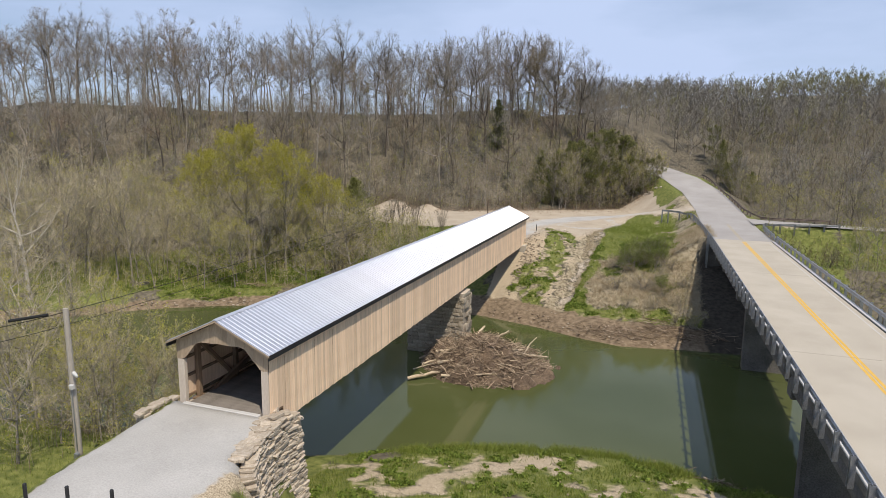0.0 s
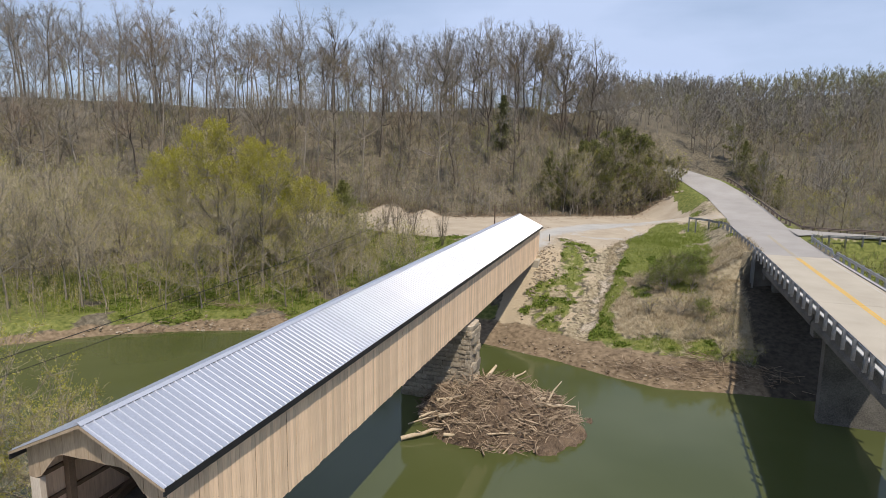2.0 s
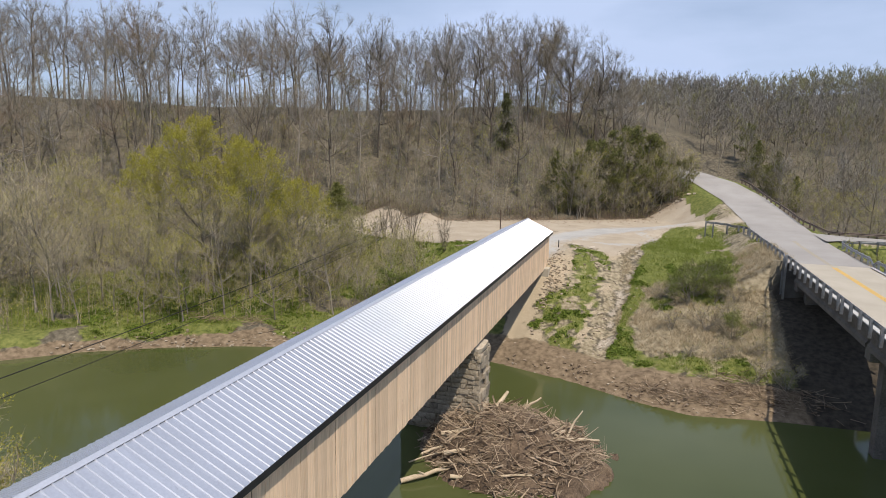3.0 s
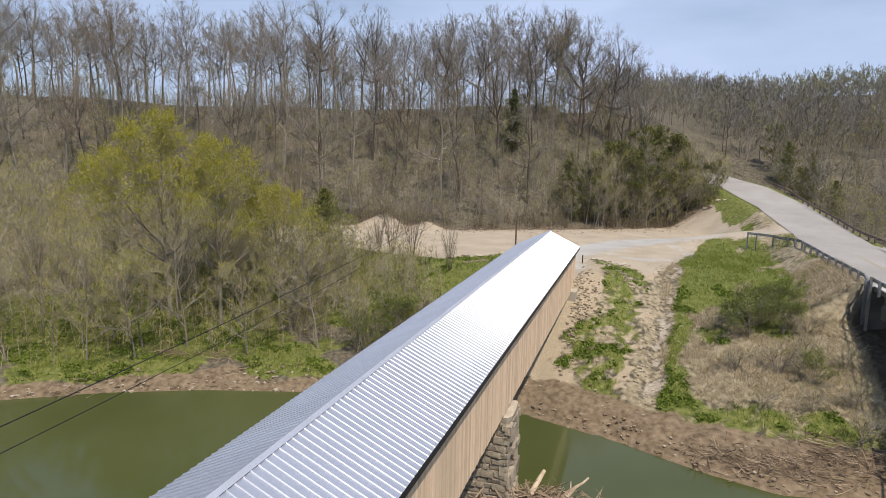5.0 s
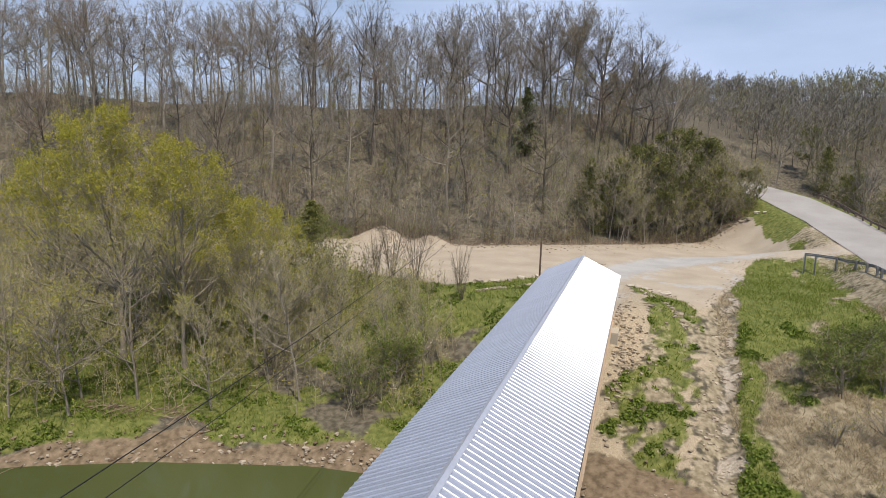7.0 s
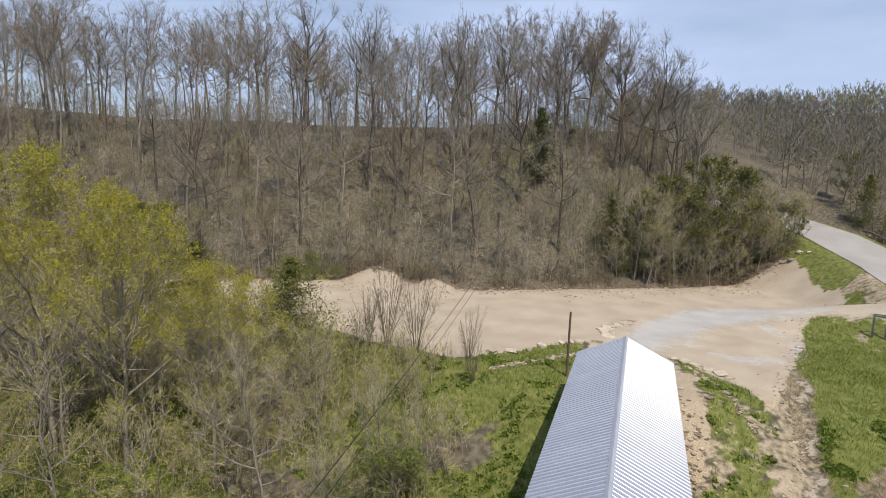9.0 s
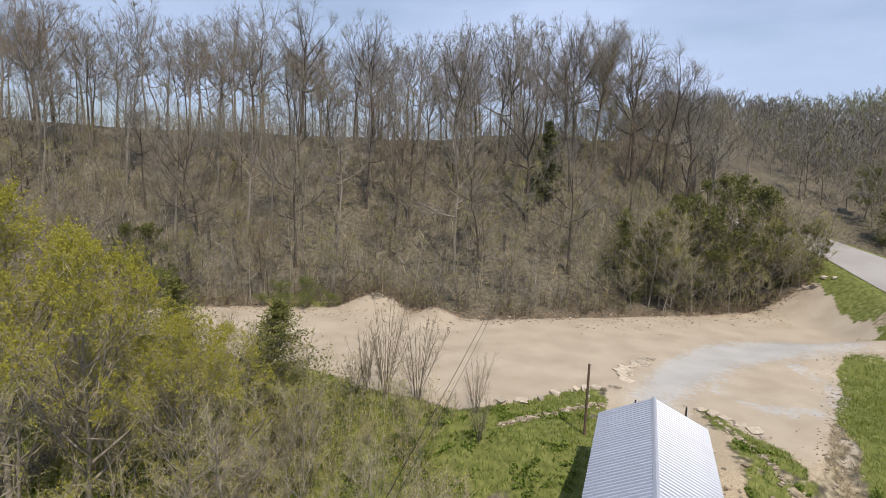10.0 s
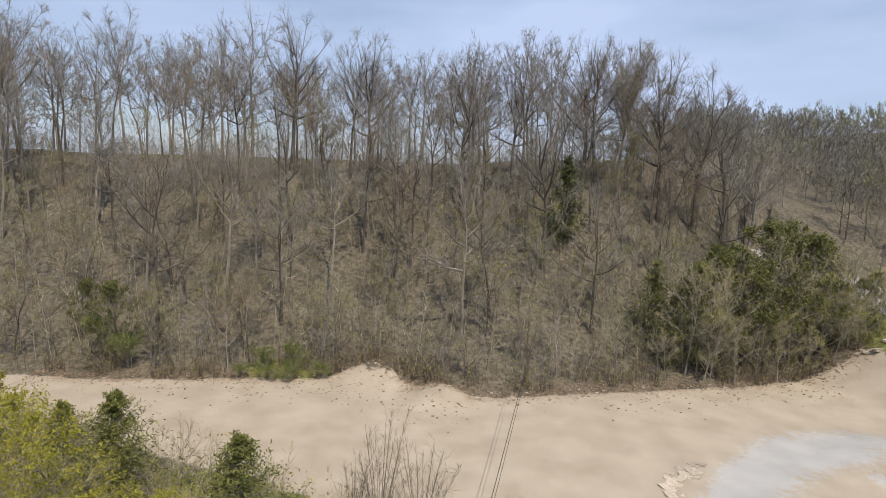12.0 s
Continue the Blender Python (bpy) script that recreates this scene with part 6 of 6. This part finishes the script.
for x, y, turn, size in ((-3.5, 130.5, 140, 1.02), (1.2, 132.5, 20, 1.0), (-14.5, 128.0, 300, 0.95), (5.5, 134.5, 200, 0.9), (-24.0, 124.0, 60, 0.92), (-44.0, 120.0, 170, 0.95)):
    plant(K_BIG[1], "open_tree", "tall bare hilltop tree with dark limbs", "tree", x, y, turn, size, "tall hilltop trees")


# ---- grass and weeds ----
def blades(name, label, xy, tall, width, mat_, seed, spread_=0.35, kind_="grass"):
    rng = np.random.RandomState(seed)
    n = len(xy)
    base = np.stack([xy[:, 0], xy[:, 1], height(xy[:, 0], xy[:, 1]) - 0.05], 1)
    d = np.stack([rng.normal(0, spread_, n), rng.normal(0, spread_, n), np.ones(n)], 1)
    d /= np.linalg.norm(d, axis=1)[:, None]
    d *= rng.uniform(*tall, n)[:, None]
    v, f = slivers(base, d, width, rng)
    ob = new(name, mesh_of(name, v, f, [mat_]))
    return tagged(ob, label, kind_, kind="stuff")


def sown(n, x0, x1, y0, y1, which, seed, least=0.35):
    """Places in a rectangle, thinned by one of the ground's zones."""
    rng = np.random.RandomState(seed)
    x, y = rng.uniform(x0, x1, n), rng.uniform(y0, y1, n)
    z = height(x, y)
    m = ground_masks(x, y, z)
    gravel, pale, mud, rocky, bare, thatch, green, deck_shade = m
    w = m[which] * (1 - gravel) * (1 - mud) * (1 - bare * 0.7)
    ok = (w * (0.4 + fbm(x, y, 1.1)) > least + 0.3 * rng.rand(n)) & (z > 0.35)
    return np.stack([x, y], 1)[ok]


blades("near_bank_grass", "fresh green grass on the near river bank", sown(110000, 2.5, 30, -8, 16, 6, 1), (0.12, 0.42), 0.03, M_GRASS, 1)
blades("far_bank_grass", "patchy green grass and weeds on the far slope", sown(130000, 2.5, 27, 47, 100, 6, 2), (0.10, 0.36), 0.05, M_GRASS, 2, 0.5)
blades("flat_grass", "green weeds under trees on the river flat", sown(90000, -60, -3, 36, 78, 6, 3), (0.12, 0.5), 0.06, M_GRASS, 3, 0.5)


def weeds(name, label, xy, size, seed, per=16):
    """Low leafy clumps, joined."""
    rng = np.random.RandomState(seed)
    n = len(xy)
    c = np.stack([xy[:, 0], xy[:, 1], height(xy[:, 0], xy[:, 1])], 1)
    k = np.repeat(np.arange(n), per)
    d = rng.normal(0, 1, (n * per, 3))
    d[:, 2] = np.abs(d[:, 2])
    d /= np.linalg.norm(d, axis=1)[:, None]
    rad = rng.uniform(*size, n)[k] * rng.uniform(0.3, 1.0, n * per)
    v, f = flakes(c[k] + d * rad[:, None] * [1.0, 1.0, 0.8], 0.13, rng, 1.5)
    ob = new(name, mesh_of(name, v, f, [M_WEED]))
    return tagged(ob, label, "weeds", kind="stuff")


def clumped(xy, cell, least):
    return xy[fbm(xy[:, 0] + 61, xy[:, 1] - 7, cell) > least]


weeds("slope_weeds", "lush dark green weeds in clumps on the far slope", clumped(sown(9000, 2.0, 23, 47, 70, 6, 12, 0.4), 1.5, 0.57), (0.15, 0.42), 4)
weeds("bank_weeds", "leafy green weeds on the near bank", clumped(sown(9000, 3.5, 28, -6, 14, 6, 13, 0.3), 0.8, 0.56), (0.10, 0.28), 5)
weeds("flat_weeds", "leafy green weeds under streamside trees", clumped(sown(9000, -50, -4, 38, 70, 6, 14, 0.4), 1.8, 0.53), (0.15, 0.45), 6)
blades("meadow_grass", "olive grass on the flat beside road bridge", sown(16000, 36, 60, 44, 88, 6, 6), (0.15, 0.45), 0.06, M_WEED, 6, 0.6)
blades("dry_stalks", "matted dry grass and dead stalks", sown(60000, 11, 28, 46, 74, 5, 4, 0.3), (0.25, 0.9), 0.035, M_STRAW, 4, 1.0, "dry grass")
rs = np.random.RandomState(58)
x_, d_ = rs.uniform(5, 27, 15000), 0.7 + np.abs(rs.normal(0, 1.1, 15000))
ok = fbm(x_, x_ * 0 + d_, 1.8) > 0.40
blades("waterside_grass", "lush tall grass along the near water edge", np.stack([x_, near_shore(x_) - d_], 1)[ok], (0.25, 0.75), 0.035, M_GRASS, 8, 0.45)
blades("lane_grass", "green grass beside the gravel lane", sown(16000, -22, -3, -14, 6, 6, 5), (0.12, 0.4), 0.03, M_GRASS, 5)

# ---- driftwood pile ----
def drift_pile():
    t = thing("driftwood_pile", "heap of muddy driftwood, logs and flood debris against pier", "driftwood")
    rng = np.random.RandomState(8)
    n = 64
    u = np.linspace(-1, 1, n)
    a, b = np.meshgrid(u, u, indexing="ij")
    x, y = 5.8 + a * 6.9, 30.6 + b * 6.3 - a * 0.2
    edge = 1 - np.sqrt((a * 0.98) ** 2 + (b * 0.98) ** 2) + 0.25 * (fbm(x, y, 2.5) - 0.5)
    z = -0.5 + 3.0 * np.clip(edge, 0, 1) ** 0.75 * (edge > 0) + 2.3 * (fbm(x, y, 1.3) - 0.5) * (edge > 0.06)
    z = np.where(edge > 0, z, -0.6)
    z = z * np.interp(x, [2, 6, 12], [1.1, 1.0, 0.8])
    idx_ = np.arange(n * n).reshape(n, n)
    q = np.stack([idx_[:-1, :-1], idx_[1:, :-1], idx_[1:, 1:], idx_[:-1, 1:]], -1).reshape(-1, 4)
    ob = new("mound", mesh_of("mound", np.stack([x, y, z], -1).reshape(-1, 3), q, [M_MUD], smooth=False))
    ob.parent = t

    def top(px, py):
        i = np.clip(((px - 5.8) / 6.9 + 1) / 2 * (n - 1), 0, n - 1).astype(int)
        j = np.clip(((py - 30.6) / 6.3 + 1) / 2 * (n - 1), 0, n - 1).astype(int)
        return z[i, j]
    parts_ = []
    for i in range(2600):
        an, rr = rng.uniform(0, 6.28), 0.9 * math.sqrt(rng.rand())
        px, py = 5.8 + 6.7 * rr * math.cos(an), 30.6 + 6.1 * rr * math.sin(an)
        zz = float(top(np.array(px), np.array(py)))
        az = rng.normal(0.35, 0.7) if rng.rand() < 0.6 else rng.uniform(0, 3.14)
        ln = rng.uniform(0.3, 1.0) if rng.rand() < 0.65 else rng.uniform(1.0, 2.4)
        d = np.array([math.cos(az), math.sin(az), rng.normal(0, 0.45)]) * ln
        c = np.array([px, py, max(zz, -0.05) + rng.uniform(0.0, 0.28)])
        rad = rng.uniform(0.008, 0.034) if rng.rand() < 0.8 else rng.uniform(0.04, 0.075)
        mid = c + rng.normal(0, 0.07 * ln, 3)
        parts_.append(tube(np.stack([c - d / 2, mid, c + d / 2]), [rad, rad * 0.85, rad * 0.4], 3))
    v, f = join(parts_)
    ob = new("stick_tangle", mesh_of("stick_tangle", v, f, [M_STICK]))
    ob.parent = t
    tagged(ob, "tangled sticks and branches", kind="stuff")
    logs = [((0.2, 24.5, 0.25), (3.2, 26.9, 0.55), 0.17), ((3.7, 31.4, 1.6), (4.5, 34.4, 2.7), 0.24), ((5.4, 33.2, 1.6), (6.8, 35.4, 2.2), 0.14), ((9.0, 31.0, 1.2), (10.0, 33.6, 2.5), 0.09), ((1.2, 29.0, 1.3), (4.6, 31.0, 1.7), 0.20), ((2.0, 27.4, 0.9), (6.0, 29.4, 1.6), 0.16), ((0.4, 27.6, 0.5), (3.6, 30.2, 1.3), 0.10), ((7.4, 29.4, 1.8), (9.0, 31.8, 1.7), 0.26), ((8.6, 30.6, 1.5), (11.2, 32.8, 0.9), 0.16), ((3.0, 25.6, 0.5), (7.8, 26.8, 0.8), 0.12), ((6.2, 31.2, 2.0), (9.8, 30.4, 1.6), 0.13), ((4.4, 28.0, 1.5), (7.8, 30.6, 2.0), 0.18), ((9.6, 27.6, 0.5), (11.6, 30.6, 0.6), 0.11), ((-0.6, 29.6, 0.3), (1.8, 31.4, 1.2), 0.07), ((0.0, 26.6, 0.3), (2.6, 28.6, 0.9), 0.06)]
    for a_, b_, rad in logs:
        a_, b_ = np.array(a_), np.array(b_)
        q_ = np.linspace(0, 1, 6)
        pts = a_ + (b_ - a_) * q_[:, None] + rng.normal(0, 0.05, (6, 3))
        v, f = tube(pts, rad * (1 - 0.55 * q_) * rng.uniform(0.9, 1.1, 6), 7)
        st = pts[2 + rng.randint(2)]
        v2, f2 = tube(np.stack([st, st + rng.normal(0, 0.35, 3) + [0, 0, 0.3]]), [rad * 0.5, rad * 0.15], 5)
        vv, ff = join([(v, f), (v2, f2)])
        ob = new("log", mesh_of("log", vv, ff, [M_LOG], smooth=True))
        ob.parent = t
        tagged(ob, "bleached bare log")


drift_pile()


def bank_debris(name, label, spots, seed, mats=(M_STICK,), length=(0.5, 2.0), n=90, spread_=1.6):
    """A low tangle of washed-up branches."""
    rng = np.random.RandomState(seed)
    for x, y in spots:
        t = thing(name, label, "branches", (x, y, ground_at(x, y)), group="washed up branches")
        parts_ = []
        for i in range(n):
            p = np.array([rng.normal(0, spread_), rng.normal(0, spread_ * 0.45), 0])
            p[2] = ground_at(x + p[0], y + p[1]) - ground_at(x, y) + abs(rng.normal(0.1, 0.15))
            d = np.array([rng.normal(0, 1), rng.normal(0, 0.6), rng.normal(0, 0.25)])
            d *= rng.uniform(*length) / np.linalg.norm(d)
            rad = rng.uniform(0.01, 0.035)
            parts_.append(tube(np.stack([p - d / 2, p + rng.normal(0, 0.06, 3), p + d / 2]), [rad, rad * 0.8, rad * 0.3], 3))
        v, f = join(parts_)
        ob = new("tangle", mesh_of("tangle", v, f, [mats[0]]))
        ob.parent = t
        tagged(ob, kind="stuff")


bank_debris("branch_tangle", "washed up tangle of brown branches on mud bank", ((19.0, 43.4), (22.5, 44.6), (15.5, 43.6), (25.0, 45.0), (20.8, 46.0)), 41, n=160, spread_=1.5)
bank_debris("branch_tangle", "bleached branches caught on the low bank", ((-31.0, 45.6), (-26.0, 46.5), (-33.5, 37.6)), 42, n=90, spread_=1.3)
bank_debris("branch_tangle", "dry dead brush standing at the near water edge", ((21.5, 15.2), (25.0, 13.6), (16.0, 15.6)), 43, n=60, length=(0.4, 1.3), spread_=0.9)


# ---- rocks ----
ROCKS = [stone_mesh("rock", M_SLAB, 60 + i, wobble=0.34) for i in range(8)]


def rocks():
    r = random.Random(15)

    def lay(name, label, x, y, s, flat=0.45, group="", sink=0.25):
        ob = new(name, ROCKS[r.randrange(8)])
        ob.matrix_basis = Matrix.Translation((x, y, ground_at(x, y) + s * flat * (0.5 - sink))) @ Matrix.Rotation(r.uniform(0, 6.28), 4, "Z") @ Matrix.Rotation(r.uniform(-0.2, 0.2), 4, "X") @ Matrix.Diagonal((s * r.uniform(0.9, 1.5), s * r.uniform(0.7, 1.0), s * flat, 1))
        return tagged(ob, label, "rock", group)
    for x, y in ((-8.9, 70.8), (-7.7, 71.9), (-6.8, 73.4), (-5.4, 74.8), (-3.9, 75.9), (-2.5, 76.8), (-10.4, 70.2), (-4.7, 75.3)):
        lay("boulder", "pale limestone boulder at the gravel lot edge", x, y, r.uniform(0.45, 0.7), 0.55, "boulders by the lot")
    for x, y in ((3.8, 74.6), (4.5, 74.1), (5.3, 73.5), (6.1, 72.7), (6.9, 72.0), (7.5, 71.2)):
        lay("boulder", "flat limestone slab beside the portal approach", x, y, r.uniform(0.5, 0.8), 0.3, "slabs by the portal")
    for i in range(26):
        q = r.random()
        lay("boulder", "pale stone slab lying in the gravel lot", -2.4 + 1.8 * q + r.uniform(-0.9, 0.9), 78.2 + 7.6 * q + r.uniform(-0.8, 0.8), r.uniform(0.35, 0.9), 0.16, "slabs in the lot", 0.3)
    for x, y, s in ((19.5, 112.5, 0.8), (20.5, 113.3, 0.6), (18.6, 112.8, 0.6), (21.4, 112.4, 0.5)):
        lay("boulder", "grey rock at the foot of road bank", x, y, s, 0.5, "rocks by the road")


rocks()


def rubble(name, label, xy, size, seed, flat=0.5, material=M_RUBBLE):
    """Many small stones as one mesh."""
    rng = np.random.RandomState(seed)
    src = [np.array([v.co[:] for v in m_.vertices]) for m_ in ROCKS]
    tri = []
    for m_ in ROCKS:
        m_.calc_loop_triangles()
        tri.append(np.array([t_.vertices[:] for t_ in m_.loop_triangles]))
    vs, fs, at = [], [], 0
    zz = height(xy[:, 0], xy[:, 1])
    for (x, y), z in zip(xy, zz):
        k = rng.randint(8)
        s = rng.uniform(*size)
        c, q = math.cos(rng.uniform(0, 6.28)), 0
        q = math.sqrt(1 - c * c)
        v = src[k] * (s * rng.uniform(0.8, 1.5), s * rng.uniform(0.6, 1.1), s * flat)
        v = np.stack([v[:, 0] * c - v[:, 1] * q + x, v[:, 0] * q + v[:, 1] * c + y, v[:, 2] + z + s * flat * 0.2], 1)
        vs.append(v)
        fs.append(tri[k] + at)
        at += len(v)
    ob = new(name, mesh_of(name, np.concatenate(vs), np.concatenate(fs), [material]))
    return tagged(ob, label, "stones", kind="stuff")


rs = np.random.RandomState(91)
y_ = rs.uniform(49, 71, 300)
rubble("gully_stones", "pale broken stones along an eroded gully", np.stack([gully_x(y_) + rs.normal(0, 0.7, 300) - 0.3, y_], 1), (0.03, 0.24), 1, 0.5)
rubble("abutment_rubble", "loose brown rubble below the far abutment", np.stack([2.9 + np.abs(rs.normal(0, 1.2, 260)), rs.normal(61, 3.5, 260)], 1), (0.06, 0.3), 2, 0.6)
x_ = rs.uniform(-40, -8, 220)
rubble("shore_stones", "pale stones scattered along the muddy shore", np.stack([x_, far_shore(x_) + np.abs(rs.normal(0.6, 1.3, 220))], 1), (0.05, 0.3), 3, 0.5)
x_ = rs.uniform(0, 24, 110)
rubble("mud_stones", "small stones on the mud bank", np.stack([x_, far_shore(x_) + np.abs(rs.normal(1.6, 1.6, 110))], 1), (0.04, 0.18), 4, 0.5)
t_ = rs.rand(150)
rubble("stone_edging", "low line of small pale stones in the grass", np.stack([np.interp(t_, [0, 1], [-9.6, -3.2]) + rs.normal(0, 0.12, 150), np.interp(t_, [0, 1], [66.2, 73.2]) + rs.normal(0, 0.14, 150)], 1), (0.12, 0.3), 5, 0.6)
t_ = rs.rand(110)
rubble("stone_edging", "low line of small pale stones in the grass", np.stack([np.interp(t_, [0, 1], [4.6, 8.3]) + rs.normal(0, 0.12, 110), np.interp(t_, [0, 1], [73.0, 64.8]) + rs.normal(0, 0.16, 110)], 1), (0.1, 0.26), 6, 0.6)
x_ = rs.uniform(-55, 20, 380)
rubble("lot_foot_rubble", "loose stones and clods along the foot of hill", np.stack([x_, hill_foot(x_) - np.abs(rs.normal(0.2, 1.4, 380)) + rs.uniform(0, 1.2, 380)], 1), (0.04, 0.26), 7, 0.5)
rubble("gravel_scatter", "loose pale stones scattered over dry ground", np.stack([rs.uniform(4, 27, 130), rs.uniform(-8, 10, 130)], 1), (0.05, 0.16), 8, 0.5)
x_ = rs.uniform(-36, 27, 480)
rubble("mud_clods", "brown clods and debris on the cut bank", np.stack([x_, far_shore(x_) + 0.3 + np.abs(rs.normal(1.0, 1.6, 480))], 1), (0.05, 0.26), 10, 0.4, M_CLOD)
x_ = np.concatenate([rs.uniform(-50, -18, 220), rs.uniform(-8, 16, 160)])
rubble("lot_debris", "small dark clods and stones strewn over the lot", np.stack([x_, hill_foot(x_) - 2.0 - np.abs(rs.normal(0, 2.6, 380))], 1), (0.03, 0.17), 11, 0.45, M_CLOD)
Y_LOT = rs.uniform(68, 91, 260)
rubble("lot_scatter", "scattered stones at the edge of gravel lot", np.stack([np.interp(Y_LOT, [69, 75, 82, 89], [10.2, 12.6, 14.9, 16.2]) - np.abs(rs.normal(0, 1.2, 260)) + 0.5, Y_LOT], 1), (0.03, 0.15), 9, 0.5)


def leaf_drift(name, label, xy, seed, size=0.13):
    rng = np.random.RandomState(seed)
    p = np.stack([xy[:, 0], xy[:, 1], height(xy[:, 0], xy[:, 1]) + 0.03 + 0.05 * rng.rand(len(xy))], 1)
    v, f = flakes(p, size, rng)
    q = v.reshape(-1, 4, 3)
    q[:, :, 2] = q[:, :, 2].mean(1, keepdims=True) + 0.3 * (q[:, :, 2] - q[:, :, 2].mean(1, keepdims=True))
    ob = new(name, mesh_of(name, q.reshape(-1, 3), f, [M_LITTER]))
    return tagged(ob, label, "leaf litter", kind="stuff")


x_ = rs.uniform(-62, 21, 11000)
leaf_drift("leaf_litter", "dead brown leaves along the foot of hill", np.stack([x_, hill_foot(x_) + rs.normal(0.9, 1.1, 11000) + 1.2 * (fbm(x_, x_ * 0, 4.0) - 0.5)], 1), 3)


# ---- poles, cables, bollards ----
def utility_pole():
    x, y = -4.6, -4.0
    z = ground_at(x, y)
    t = thing("utility_pole", "weathered grey wooden utility pole with lamp and boxes", "utility pole", (x, y, z))
    part("pole", rod(bmesh.new(), (0, 0, -0.6), (-0.12, 0.05, 13.3 - z), 0.16, 0.115, 14), M_POLE, t)
    ln = 13.3 - z
    bm = bmesh.new()
    rod(bm, (-0.08, 0, 0.66 * ln), (0.28, -0.12, 0.665 * ln), 0.02)
    arm = part("lamp_arm", bm, M_STEEL, t)
    bm = bmesh.new()
    rod(bm, (0.20, -0.09, 0.67 * ln), (0.55, -0.22, 0.662 * ln), 0.09, 0.05, 10)
    part("lamp_head", bm, M_WHITE, arm, "small white lamp head")
    part("box", a_box(0.0, 0.22, -0.26, -0.10, 0.585 * ln, 0.585 * ln + 0.22, 0.02), M_WHITE, t, "small white box")
    part("meter_box", a_box(0.0, 0.24, -0.32, -0.14, 0.2 * ln, 0.2 * ln + 0.35, 0.02), M_STEEL, t, "grey meter box")
    part("conduit", rod(bmesh.new(), (0.09, -0.16, -0.2), (0.02, -0.12, 0.58 * ln), 0.025), M_STEEL, t)
    return t


utility_pole()


def far_pole():
    x, y = -4.0, 67.05
    z = ground_at(x, y)
    t = thing("wooden_post", "tall thin brown wooden pole in the grass", "pole", (x, y, z))
    part("pole", rod(bmesh.new(), (0, 0, -0.4), (0.02, 0, 12.7 - z), 0.095, 0.075, 10), M_POLE_DARK, t)
    part("bracket", a_box(0.07, 0.2, -0.05, 0.05, 2.6, 2.75, 0.01), M_WHITE, t, "small white bracket")


far_pole()


def cable(label, pts, sag, rad=0.02):
    """A hanging line through points."""
    out = []
    for a, b in zip(pts, pts[1:]):
        a, b = Vector(a), Vector(b)
        for i in range(24):
            s = i / 24
            p = a.lerp(b, s)
            p.z -= sag * 4 * s * (1 - s)
            out.append(p[:])
    out.append(pts[-1])
    v, f = tube(out, [rad] * len(out), 5)
    ob = new("cable", mesh_of("cable", v, f, [M_CABLE], smooth=True))
    return tagged(ob, label, "cable", "overhead cables")


CABLE_FAR = ((-14.5, 97.0, 16.0), (-14.5, 97.0, 15.2))
cable("thin black overhead cable hung between poles", [(-26, -16, 13.2), (-4.72, -3.95, 13.15), CABLE_FAR[0]], 1.6, 0.018)
cable("thin black overhead cable hung between poles", [(-26, -16.4, 12.6), (-4.72, -4.05, 12.55), CABLE_FAR[1]], 1.7, 0.014)


def sleeves():
    a, b = Vector((-4.72, -3.95, 13.15)), Vector((-26, -16, 13.2))
    for s0, s1 in ((0.03, 0.095), (0.125, 0.20)):
        p, q = a.lerp(b, s0), a.lerp(b, s1)
        p.z -= 4 * s0 * (1 - s0)
        q.z -= 4 * s1 * (1 - s1)
        ob = part("cable_sleeve", rod(bmesh.new(), p, q, 0.07, 0.07, 8), M_CABLE)
        tagged(ob, "black insulating sleeve over the overhead cable", "cable sleeve", "cable sleeves")


sleeves()


def bollards():
    r = random.Random(9)
    first = None
    for x, y in ((-0.5, -9.5), (1.0, -9.1), (2.6, -8.7), (-0.9, 72.9), (2.6, 72.9)):
        m = pose(x, y, ground_at(x, y))
        if first is None:
            t = thing("bollard", "short round black metal bollard in gravel", "bollard", group="bollards")
            t.matrix_basis = m
            bm = bmesh.new()
            rod(bm, (0, 0, -0.3), (0, 0, 0.92), 0.065, 0.065, 14)
            part("post", bm, M_BLACK, t)
            bm = bmesh.new()
            rod(bm, (0, 0, 0.92), (0, 0, 0.96), 0.07, 0.045, 14)
            part("cap", bm, M_BLACK, t)
            first = t
        else:
            copy_thing(first, m)


bollards()
